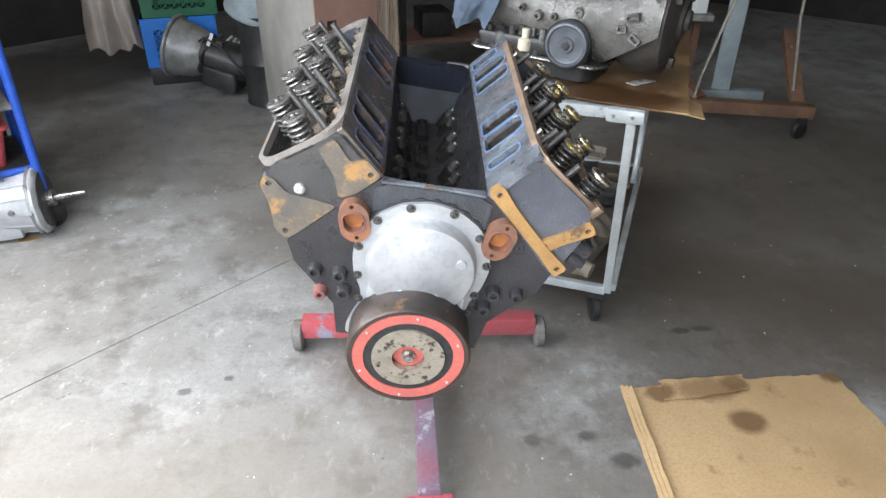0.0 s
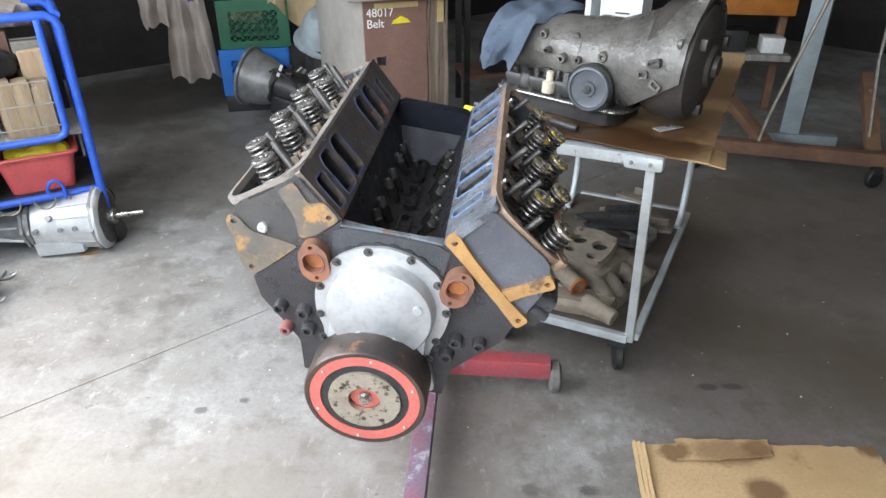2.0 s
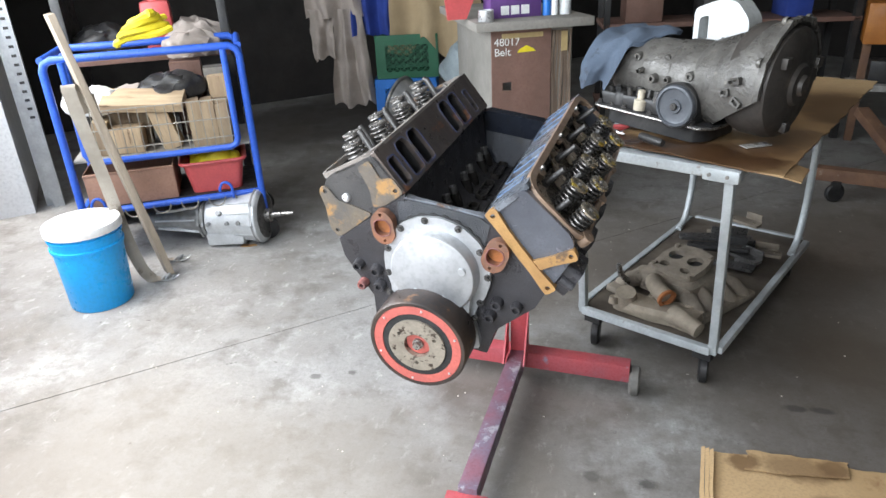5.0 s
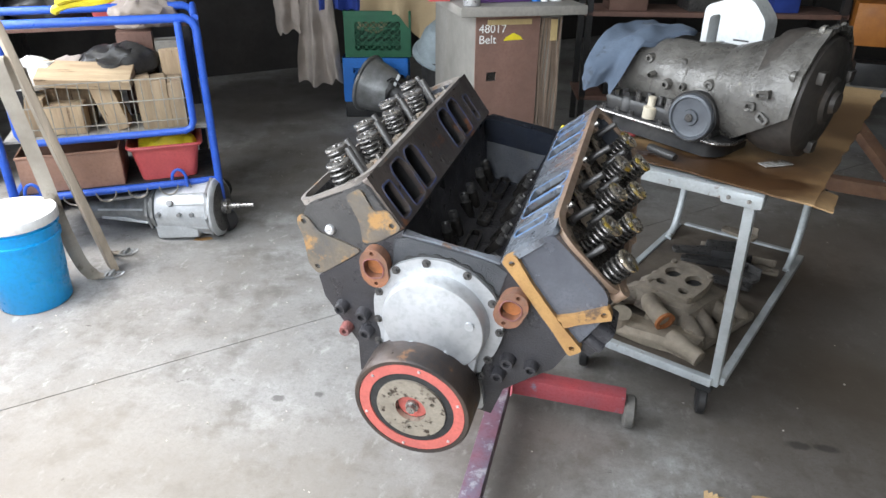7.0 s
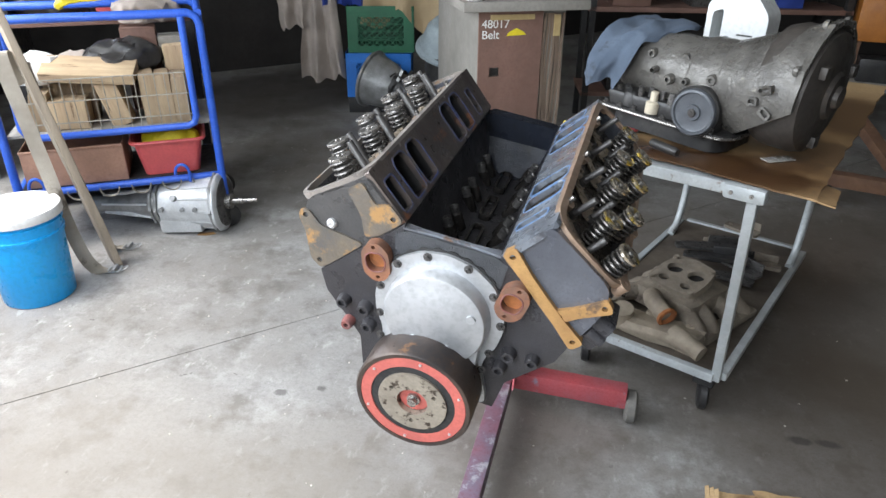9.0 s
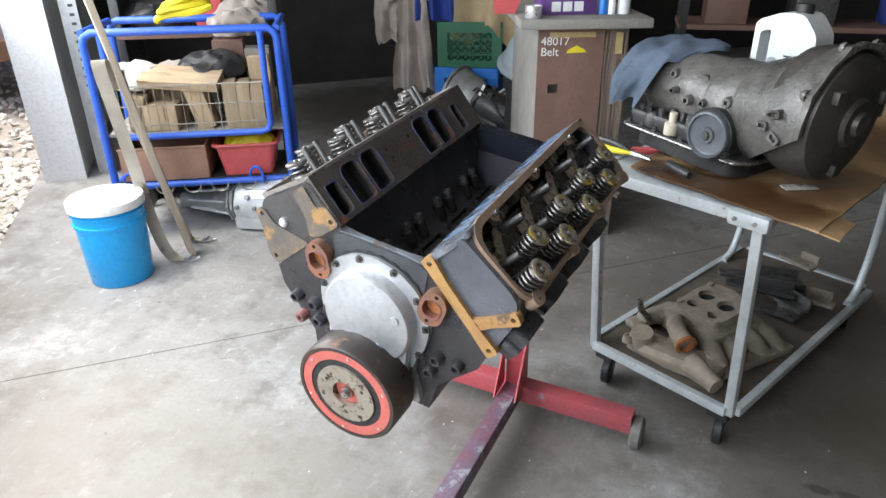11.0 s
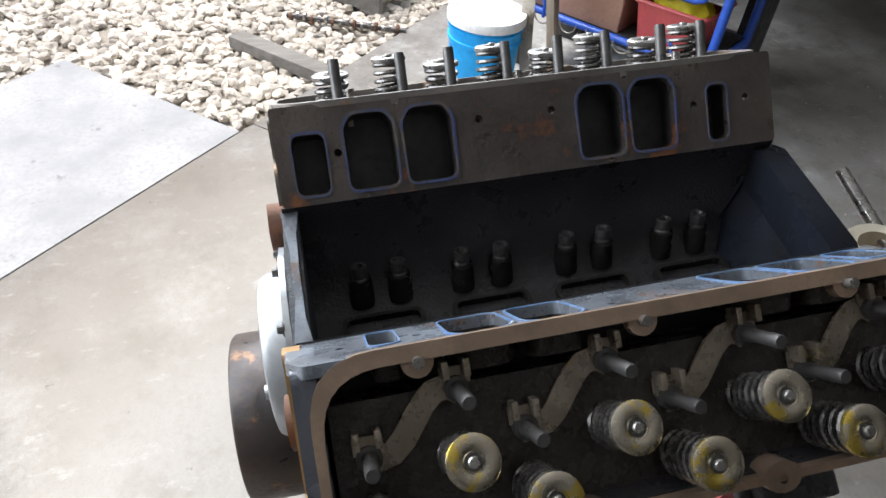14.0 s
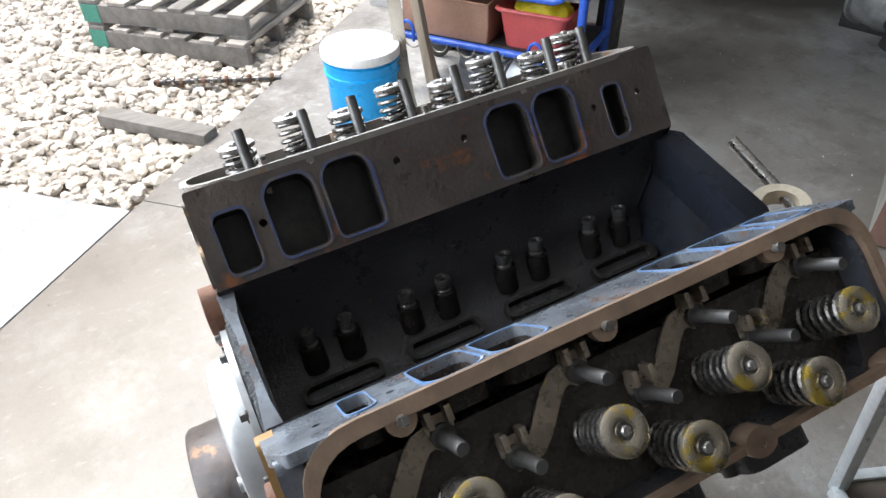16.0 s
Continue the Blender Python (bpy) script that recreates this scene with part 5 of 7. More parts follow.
for x, y in ((-0.05, 0.05), (-CW + 0.05, 0.05), (-0.05, CL - 0.05), (-CW + 0.05, CL - 0.05)):
    bm = bmesh.new()
    lathe(bm, [(0, -0.015), (0.038, -0.015), (0.05, -0.010), (0.05, 0.010), (0.038, 0.015), (0, 0.015)], Matrix.Translation((x, y, 0.05)) @ pose(0, 0, 0, 0, 90, 20), 24)
    box(bm, (x, y, 0.118), (0.06, 0.07, 0.03))
    part("caster", bm, M_BLACK, scart, "black rubber caster")
ccb = thing("cart_cardboard", "oil-stained cardboard sheet over the cart's top", "cardboard")
part("sheet", board(bmesh.new(), [(0.335, 1.862, 0), (0.80, 1.575, 0), (1.335, 2.87, -0.004), (0.80, 3.08, 0)], 0.791, 0.005, 0.004, 40), M_CARDBOARD, ccb)
part("torn_corner", board(bmesh.new(), [(0.79, 1.585, 0), (0.845, 1.572, -0.012), (0.885, 1.69, -0.012), (0.845, 1.70, 0)], 0.791, 0.004, 0.004, 12, 0.3), M_CARDBOARD, ccb, "torn bent corner of the cardboard")

# ---- cabinet with the marked board front ----
CAB = Matrix.Translation((-0.276, 2.946, 0)) @ pose(0, 0, 0, 0, 0, 26)
cab = thing("cabinet", "old cabinet with grey side and brown board front", "cabinet", CAB)
part("body", box(bmesh.new(), (0.2, 0.42, 0.50), (0.40, 0.84, 1.0), I4, 0.004), M_GREYBOARD, cab)
bm = bmesh.new()
plate(bm, [(0.0, 0.01), (0.29, 0.01), (0.29, 0.992), (0.0, 0.992)], [rect(0.075, 0.735, 0.045, 0.04)], 0.002, 0.014, pose(0, 0, 0, 90, 0, 0))
front = part("front_panel", bm, M_BROWNBOARD, cab, "brown fibreboard with a square hole")
# black sheet behind the square hole, painting its shaded depth
bm = bmesh.new()
box(bm, (0.075, 0.001, 0.735), (0.05, 0.002, 0.045))
part("hole_lining", bm, M_BLACK, front)
for name, c, z, body, size in (("writing", 0.012, 0.925, "48017", 0.05), ("writing", 0.012, 0.880, "Belt", 0.05)):
    cu = bpy.data.curves.new(name, "FONT")
    cu.body, cu.size, cu.extrude = body, size, 0.0006
    tmp = new(name, cu)
    bpy.context.view_layer.update()
    me = bpy.data.meshes.new_from_object(tmp)
    bpy.data.objects.remove(tmp)
    me.materials.append(M_CHALK)
    ob = new("handwriting", me)
    ob.parent = front
    ob.matrix_basis = Matrix.Translation((c, -0.0155, z)) @ pose(0, 0, 0, 90, 0, 0)
    tagged(ob, "white hand-marked writing on the board")
bm = bmesh.new()
plate(bm, [(0.125, 0.890), (0.215, 0.893), (0.20, 0.908), (0.17, 0.922), (0.155, 0.915), (0.135, 0.905)], [], 0.014, 0.016, pose(0, 0, 0, 90, 0, 0))
part("yellow_patch", bm, M_YELLOW, front, "torn bright yellow sticker")
part("tape_strip", box(bmesh.new(), (0.15, -0.0155, 0.968), (0.20, 0.002, 0.022)), M_TAPE, front, "strip of peeling tan tape")
# corrugated cardboard sheets on edge at the cabinet's side
for k in range(7):
    bm = bmesh.new()
    pts = []
    for i in range(13):
        z = 0.02 + i * 0.08
        pts.append((0.296 + k * 0.0145 + 0.004 * math.sin(i * 1.1 + k), z))
    loop = pts + [(x + 0.010, z) for x, z in reversed(pts)]
    plate(bm, loop, [], -0.55, 0.010 - 0.004 * (k % 3), pose(0, 0, 0, 90, 0, 0))
    part("cardboard_sheet", bm, M_CARDPALE, cab, "worn edge of a folded cardboard sheet")
part("carton_label", box(bmesh.new(), (0.355, -0.016, 0.93), (0.03, 0.006, 0.09)), M_TAPE, cab)
bench = thing("bench_top", "worn grey bench board lying on the cabinet", "shelf", CAB, bm=box(bmesh.new(), (0.19, 0.40, 1.022), (0.56, 1.0, 0.04), I4, 0.006), mat=M_GREYBOARD)
BT = CAB @ Matrix.Translation((0, 0, 1.043))
bm = bmesh.new()
lathe(bm, [(0, 0), (0.034, 0), (0.036, 0.004), (0.036, 0.05), (0.033, 0.05), (0.032, 0.01), (0, 0.01)], BT @ Matrix.Translation((-0.03, -0.04, 0)), 24)
thing("tin_cup", "shiny open tin on the bench board", "tin", bm=bm, mat=M_ZINC)
crt = thing("carton", "purple printed carton on the bench board", "box", BT @ pose(0.13, 0.10, 0, 0, 0, 4))
part("body", box(bmesh.new(), (0, 0, 0.06), (0.25, 0.12, 0.12), I4, 0.003), M_PURPLE, crt)
for k in range(3):
    part("print_panel", box(bmesh.new(), (-0.055 + k * 0.05, -0.0605, 0.035), (0.04, 0.002, 0.04)), M_LID, crt, "pale printed panel")
for x, y, r, h, m, lab in ((0.29, 0.06, 0.02, 0.16, M_BLUECRATE, "slim blue spray can on the bench board"), (0.325, 0.05, 0.016, 0.13, M_LID, "slim white bottle on the bench board"), (0.38, 0.06, 0.028, 0.09, M_PLASTICWHITE, "short clear bottle on the bench board")):
    bo = thing("bottle", lab, "bottle", BT @ pose(x, y, 0))
    part("body", lathe(bmesh.new(), [(0, 0), (r, 0), (r, h * 0.72), (r * 0.5, h * 0.85), (r * 0.45, h * 0.86)], I4, 20), m, bo)
    part("cap", lathe(bmesh.new(), [(r * 0.5, h * 0.85), (r * 0.5, h), (0, h)], I4, 16), M_BLACK, bo)
bm = bmesh.new()
plate(bm, [(-0.16, 0.0), (-0.07, 0.0), (0.0, 0.16), (-0.05, 0.2), (-0.10, 0.12), (-0.18, 0.2)], [], 0, 0.03, BT @ Matrix.Translation((-0.02, 0.14, 0)) @ pose(0, 0, 0, 90, 0, 0))
thing("red_bracket", "bright red folded bracket on the bench board", "bracket", bm=bm, mat=M_REDPLASTIC)

# ---- milk crates ----
def milk_crate(m, mat, label):
    w, d, h, t = 0.42, 0.34, 0.29, 0.012
    cr = thing("milk_crate", label, "crate", m, "milk crates")
    win = []
    for i in range(6):
        for j in range(4):
            x, z = -0.125 + i * 0.05, 0.065 + j * 0.046
            for s in (-1, 1):
                win.append([(x + s * 0.0225, z - 0.017), (x + s * 0.0225, z + 0.017), (x + s * 0.004, z)])
                win.append([(x - 0.018, z + s * 0.0205), (x + 0.018, z + s * 0.0205), (x, z + s * 0.004)])
    for k, (cx, cy, rz, ww) in enumerate(((0, -d / 2, 0, w), (0, d / 2, 180, w), (w / 2, 0, 90, d), (-w / 2, 0, -90, d))):
        bm = bmesh.new()
        holes = [q for q in win if max(abs(p[0]) for p in q) < ww / 2 - 0.05] if k < 2 else [rect(0, 0.215, 0.09, 0.032, 0.012)]
        plate(bm, rect(0, h / 2, ww, h), holes, -t / 2, t / 2, Matrix.Translation((cx, cy, 0)) @ pose(0, 0, 0, 90, 0, rz))
        part("side_panel", bm, mat, cr)
    part("bottom", box(bmesh.new(), (0, 0, 0.008), (w, d, 0.012)), mat, cr)
    bm = bmesh.new()
    plate(bm, rect(0, 0, w + 0.016, d + 0.016, 0.02), [rect(0, 0, w - 0.012, d - 0.012, 0.015)], h - 0.03, h, I4)
    part("rim", bm, mat, cr)
    return cr


CR = Matrix.Translation((-1.384, 4.862, 0)) @ pose(0, 0, 0, 0, 0, 14) @ Matrix.Scale(1.1, 4)
thing("skid", "dark timber skid under the crates", "skid", CR, bm=box(bmesh.new(), (0, 0, 0.052), (0.42, 0.36, 0.104), I4, 0.01), mat=M_BLACK)
milk_crate(CR @ pose(0, 0, 0.106), M_BLUECRATE, "blue plastic milk crate on a low dark skid")
milk_crate(CR @ pose(0.015, 0.01, 0.398, 0, 0, 2), M_GREEN, "dark green plastic milk crate stacked on the blue one")

# ---- hanging clothes ----
def drape(bm, w0, w1, h, folds, depth, seed, n=24, rows=22, ragged=0.05):
    """A hanging cloth: narrow at the top, folded, hem uneven. x across, z down from 0."""
    grid = []
    for j in range(rows + 1):
        v = j / rows
        row = []
        for i in range(n + 1):
            u = i / n - 0.5
            w = w0 + (w1 - w0) * v ** 0.8
            hem = ragged * noise.noise(Vector((u * 4, seed, 0))) * v
            y = depth * (0.4 + 0.6 * v) * math.sin(u * folds * 2 * math.pi + 1.3 * noise.noise(Vector((u * 2, v * 2, seed)))) + 0.5 * depth * noise.noise(Vector((u * 6, v * 5, seed + 3)))
            row.append(bm.verts.new((u * w + 0.03 * noise.noise(Vector((seed, v * 3, 1))), y, -h * v - hem)))
        grid.append(row)
    back = [[bm.verts.new(v.co + Vector((0, 0.012, 0))) for v in row] for row in grid]
    for j in range(rows):
        for i in range(n):
            bm.faces.new((grid[j][i], grid[j + 1][i], grid[j + 1][i + 1], grid[j][i + 1]))
            bm.faces.new((back[j][i + 1], back[j + 1][i + 1], back[j + 1][i], back[j][i]))
    for j in range(rows):
        for c in (0, n):
            bm.faces.new((grid[j][c], back[j][c], back[j + 1][c], grid[j + 1][c]))
    for i in range(n):
        for r in (0, rows):
            bm.faces.new((grid[r][i], grid[r][i + 1], back[r][i + 1], back[r][i]))
    bmesh.ops.recalc_face_normals(bm, faces=bm.faces)
    return bm


rail = thing("clothes_rail", "dark steel pipe rail that clothes hang from", "rail")
bm = bmesh.new()
tube(bm, [(-2.15, 4.66, 1.62), (-0.55, 4.86, 1.62)], 0.014, 10)
part("pipe", bm, M_BLACK, rail)
for x, y in ((-2.15, 4.66), (-0.55, 4.86)):
    part("hanger_rod", cyl(bmesh.new(), (x, y, 1.61), (x, y, 3.2), 0.008, seg=8), M_BLACK, rail)
cov = thing("coverall", "dirty pale grey coverall hanging from a rail", "clothes", pose(-1.86, 4.66, 1.61, 0, 0, 8))
part("jacket", drape(bmesh.new(), 0.40, 0.46, 0.72, 2.0, 0.05, 1.0), M_CLOTH_GREY, cov)
bm = drape(bmesh.new(), 0.20, 0.34, 0.72, 2.0, 0.05, 4.0, ragged=0.12)
part("leg", bm, M_CLOTH_GREY, cov, m=pose(0.10, -0.02, -0.66))
part("leg", drape(bmesh.new(), 0.20, 0.20, 0.36, 1.5, 0.04, 6.0, ragged=0.08), M_CLOTH_GREY, cov, m=pose(-0.12, 0.01, -0.66))
thing("blue_shirt", "dark blue work shirt hanging from a rail", "clothes", pose(-1.56, 4.69, 1.61, 0, 0, 8), bm=drape(bmesh.new(), 0.22, 0.34, 0.86, 2.5, 0.04, 9.0), mat=M_CLOTH_BLUE)
thing("tan_jacket", "tan canvas jacket hanging from a rail", "clothes", pose(-1.10, 4.76, 1.61, 0, 0, 8), bm=drape(bmesh.new(), 0.50, 0.74, 0.98, 2.5, 0.05, 12.0, ragged=0.16), mat=M_CLOTH_TAN)

# ---- transmissions ----
def ribs(bm, r0, r1, x0, x1, n, w, h):
    for k in range(n):
        a = 2 * math.pi * k / n
        p, q = Vector((x0, r0 * math.cos(a), r0 * math.sin(a))), Vector((x1, r1 * math.cos(a), r1 * math.sin(a)))
        m = Matrix.Translation((p + q) / 2) @ (q - p).to_track_quat("X", "Z").to_matrix().to_4x4()
        box(bm, (0, 0, 0), ((q - p).length, w, h), m)
    return bm


ALONG = pose(0, 0, 0, 0, 90, 0)  # lathe height becomes x


def bell_flange(bm, r, x, n, thick):
    pts = []
    for k in range(n * 4):
        a = 2 * math.pi * k / (n * 4)
        rr = r * (1.06 if k % 4 == 0 else 1.0)
        pts.append((rr * math.cos(a), rr * math.sin(a)))
    plate(bm, pts, [oval(0, 0, r * 0.86, r * 0.86, 40)], x, x + thick, ALONG)
    return bm


TR = Matrix.Translation((0.320, 2.001, 0.819)) @ pose(0, 0, 0, 0, 0, -33) @ pose(0, 0, 0, 0, 3.6, 0)
trans = thing("automatic_transmission", "oily grey automatic transmission lying on the cart", "transmission", TR)
AX = Matrix.Translation((0, 0.128, 0.2))
PAN = [(-0.032, 0.0), (0.322, 0.0), (0.352, 0.04), (0.352, 0.23), (0.322, 0.26), (-0.032, 0.26)]


def pan_loop(d):
    """The pan's outline, grown by d."""
    return rounded([(x + (d if x > 0.1 else -d), y + (d if y > 0.13 else -d)) for x, y in PAN], 0.03, 4)


bm = bmesh.new()
plate(bm, pan_loop(-0.018), [], 0.002, 0.052)
part("oil_pan", rough_up(bm, 0.001, 0.05), M_BLACK, trans, "black sheet steel oil pan")
part("pan_lip", tube(bmesh.new(), [(x, y, 0.0565) for x, y in pan_loop(0.014)], 0.0045, 8, closed=True), M_STEEL, trans, "bare worn steel lip of the pan")
bm = bmesh.new()
plate(bm, pan_loop(0.012), [], 0.0505, 0.064)
part("pan_flange", bm, M_BLACK, trans)
for k in range(8):
    bm = bmesh.new()
    x = -0.025 + k * 0.047
    cyl(bm, (x, -0.003, 0.062), (x, -0.003, 0.076), 0.0075, seg=6)
    cyl(bm, (x, -0.003, 0.064), (x, -0.003, 0.068), 0.011, seg=12)
    part("pan_bolt", bm, M_DARKSTEEL, trans)
bm = bmesh.new()
lathe(bm, [(0.0, -0.13), (0.052, -0.13), (0.058, -0.05), (0.084, -0.03), (0.098, 0.0), (0.103, 0.09), (0.108, 0.10), (0.110, 0.19), (0.115, 0.20), (0.117, 0.29), (0.10, 0.32), (0.0, 0.32)], Matrix.Translation((0, 0, -0.035)) @ AX @ ALONG, 56)
box(bm, (0.15, 0.145, 0.105), (0.34, 0.17, 0.10), I4, 0.03)
bmesh.ops.subdivide_edges(bm, edges=bm.edges, cuts=1, use_grid_fill=True)
part("case", rough_up(rough_up(bm, 0.005, 0.09, 3.0), 0.0015, 0.025, 5.0), M_TRANS, trans)
# the bell flares to its flange and is open below, where the cover plate is missing
CUT, CUT_N = Vector((0.345, 0, 0.062)), Vector((-0.10, 0, 0.135))


def open_below(bm):
    geom = bm.verts[:] + bm.edges[:] + bm.faces[:]
    bmesh.ops.bisect_plane(bm, geom=geom, plane_co=CUT, plane_no=CUT_N, clear_inner=True)
    bmesh.ops.holes_fill(bm, edges=[e for e in bm.edges if e.is_boundary], sides=0)
    bmesh.ops.recalc_face_normals(bm, faces=bm.faces)
    return bm


bm = bmesh.new()
lathe(bm, [(0.118, 0.27), (0.131, 0.275), (0.142, 0.31), (0.155, 0.36), (0.168, 0.42), (0.176, 0.47), (0.178, 0.50), (0.166, 0.50), (0.160, 0.46), (0.142, 0.38), (0.122, 0.31)], AX @ ALONG, 64, close=True)
for v in bm.verts:  # the flare rises from the lower axis of the case
    k = min(max((0.50 - v.co.x) / 0.23, 0.0), 1.0)
    v.co.z -= 0.035 * k
    v.co.yz = Vector((0.128, 0.2 - 0.035 * k)) + (v.co.yz - Vector((0.128, 0.2 - 0.035 * k))) * (1 - 0.09 * k)
rough_up(bm, 0.005, 0.10, 7.0)
part("bell_housing", open_below(rough_up(bm, 0.0018, 0.03, 9.0)), M_TRANS, trans, "flared grey bell housing, open at its underside")
bm = bmesh.new()
rim = []
for k in range(72):
    a = 2 * math.pi * k / 72
    near = abs((k % 9) - 4.5) / 4.5
    rr = 0.179 + 0.011 * max(0.0, 1 - abs(k % 9 - 4) / 1.6) - 0.004 * (1 - near)
    rim.append((rr * math.cos(a), rr * math.sin(a)))
plate(bm, rim, [oval(0, 0, 0.166, 0.166, 60)], 0.490, 0.506, AX @ ALONG)
flange = part("bell_flange", open_below(bm), M_TRANS, trans, "scalloped bell flange with bolt ears")
for k in range(8):
    a = 2 * math.pi * (k * 9 + 4) / 72
    c = AX @ Vector((0.48, 0.180 * math.sin(a), -0.180 * math.cos(a)))
    if (c - CUT).dot(CUT_N) > 0.004:
        bm = bmesh.new()
        lathe(bm, [(0.0055, 0.012), (0.0055, 0.0), (0.009, -0.001), (0.013, 0.004), (0.0135, 0.012)], Matrix.Translation(c) @ ALONG, 16)
        part("bolt_ear", bm, M_TRANS, flange)
bm = bmesh.new()
lathe(bm, [(0.0, 0.35), (0.11, 0.36), (0.148, 0.39), (0.158, 0.42), (0.158, 0.485), (0.150, 0.510), (0.120, 0.523), (0.060, 0.530), (0.052, 0.540), (0.030, 0.541), (0.026, 0.552), (0.0, 0.552)], AX @ ALONG, 48)
converter = part("torque_converter", rough_up(bm, 0.001, 0.06, 4.0), M_CONVERTER, trans, "dark greasy torque converter inside the bell")
for k in range(3):
    a = 2 * math.pi * k / 3 + 0.4
    part("converter_lug", box(bmesh.new(), (0.527, 0.118 * math.cos(a), 0.118 * math.sin(a)), (0.018, 0.034, 0.03), AX, 0.004), M_CONVERTER, converter)
# cast pockets on the near flank of the bell
for x, a, w, turn in ((0.43, -96, 0.040, 20), (0.445, -78, 0.034, -25), (0.405, -84, 0.03, 10)):
    r = 0.139 + (x - 0.29) * 0.235
    fr = AX @ Matrix.Translation((x, r * math.sin(radians(a)), -r * math.cos(radians(a)))) @ pose(0, 0, 0, 90, 0, 0) @ pose(0, 0, 0, 0, -12, turn)
    bm = bmesh.new()
    plate(bm, rect(0, 0, w, 0.020, 0.007), [rect(0, 0, w - 0.012, 0.009, 0.004)], -0.014, 0.003, fr)
    part("cast_pocket", rough_up(bm, 0.002, 0.02, x), M_TRANS, trans)
# greasy ledge of fittings above the pan
bm = box(bmesh.new(), (0.148, 0.032, 0.084), (0.34, 0.072, 0.045), I4, 0.01)
bmesh.ops.subdivide_edges(bm, edges=bm.edges, cuts=3)
part("valve_ledge", rough_up(bm, 0.006, 0.03, 2), M_BLACK, trans, "greasy black ledge above the pan")
for k in range(9):
    x = 0.0 + k * 0.036 + random.uniform(-0.008, 0.008)
    part("ledge_bolt", cyl(bmesh.new(), (x, random.uniform(-0.006, 0.02), 0.10), (x, random.uniform(-0.006, 0.02), 0.122 + random.uniform(0, 0.014)), random.uniform(0.006, 0.011), seg=8), M_DARKSTEEL, trans)
# round servo cover facing the viewer
sv = Matrix.Translation((0.258, -0.014, 0.112)) @ pose(0, 0, 0, 90, 0, 0)
bm = bmesh.new()
lathe(bm, [(0.062, 0.0), (0.063, 0.012), (0.060, 0.018), (0.054, 0.019), (0.051, 0.014), (0.046, 0.0125), (0.022, 0.0125), (0.020, 0.018), (0.0, 0.018)], sv, 48)
servo = part("servo_cover", bm, M_SERVO, trans, "round blue-grey servo cover")
part("servo_body", lathe(bmesh.new(), [(0.0, -0.10), (0.066, -0.10), (0.066, -0.002), (0.0, -0.002)], sv, 40), M_BLACK, servo, "black cylinder behind the cover")
part("centre_bolt", lathe(bmesh.new(), [(0.011, 0.017), (0.011, 0.023), (0.009, 0.025), (0.0, 0.025)], sv, 20), M_DARKSTEEL, servo)
bm = bmesh.new()
tube(bm, [sv @ Vector((0.0645 * math.cos(a), 0.0645 * math.sin(a), 0.004)) for a in [2 * math.pi * k / 44 for k in range(42)]], 0.0045, 6)
part("snap_ring", bm, M_BLACK, servo)
for x, z, r in ((0.15, 0.17, 0.014), (0.20, 0.175, 0.010), (0.10, 0.185, 0.009), (0.345, 0.22, 0.016), (0.38, 0.13, 0.012), (0.17, 0.225, 0.016), (0.28, 0.232, 0.018), (0.27, 0.195, 0.015), (0.07, 0.22, 0.014), (0.34, 0.15, 0.014)):
    bm = bmesh.new()
    lathe(bm, [(0.006, 0.008), (0.006, 0.014), (r * 0.8, 0.014), (r, 0.008), (r * 1.2, -0.05)], Matrix.Translation((x, 0.012 + 1.1 * max(z - 0.19, 0), z)) @ pose(0, 0, 0, 90, 0, 0), 18)
    part("case_boss", bm, M_TRANS, trans)
bm = bmesh.new()
lathe(bm, [(0, 0), (0.02, 0), (0.02, 0.03), (0.011, 0.034), (0.011, 0.06), (0.007, 0.062), (0, 0.062)], Matrix.Translation((0.125, -0.002, 0.07)), 18)
part("connector", bm, M_CREAM, trans, "pale plastic plug connector")
bm = bmesh.new()
lathe(bm, [(0, 0), (0.03, 0), (0.03, 0.03), (0.02, 0.045), (0, 0.045)], Matrix.Translation((0.045, 0.02, 0.07)), 18)
cyl(bm, (0.035, 0.0, 0.12), (0.06, -0.03, 0.125), 0.008, seg=10)
part("shift_lever_boss", bm, M_BLACK, trans)
# rag over the tail
bm = bmesh.new()
drape(bm, 0.27, 0.22, 0.42, 1.2, 0.016, 20.0, 28, 28, 0.015)
for v in bm.verts:
    s = -v.co.z / 0.42
    a = min(s * 1.25, 1.0)
    v.co = Vector((0.030 + v.co.x * 0.58 - 0.085 * s, 0.20 - 0.22 * a + v.co.y * 0.8, 0.276 - 0.045 * a * a - 0.30 * max(s - 0.62, 0) + 0.9 * v.co.y)) + Vector(noise.noise_vector(v.co * 11)) * 0.011
thing("rag", "blue-grey shop rag draped over the transmission's tail", "rag", TR, bm=bm, mat=M_RAG)

SIL = Matrix.Translation((-1.395, 2.575, 0.142)) @ pose(0, 0, 0, 0, 0, 11) @ pose(0, 0, 0, 0, -2.5, 0)
sil = thing("gearbox", "pale aluminium gearbox lying on the floor", "transmission", SIL)
bm = bmesh.new()
lathe(bm, [(0, 0.0), (0.12, 0.0), (0.138, -0.012), (0.14, -0.02), (0.13, -0.03), (0.118, -0.16), (0.11, -0.28), (0.085, -0.30), (0.078, -0.33)], ALONG, 40)
box(bm, (-0.2, 0, -0.045), (0.2, 0.2, 0.15), I4, 0.02)
part("main_case", rough_up(bm, 0.004, 0.05), M_ALUPALE, sil)
bm = bmesh.new()
ribs(bm, 0.128, 0.10, -0.03, -0.28, 14, 0.007, 0.012)
part("case_rib", bm, M_ALUPALE, sil)
bm = bmesh.new()
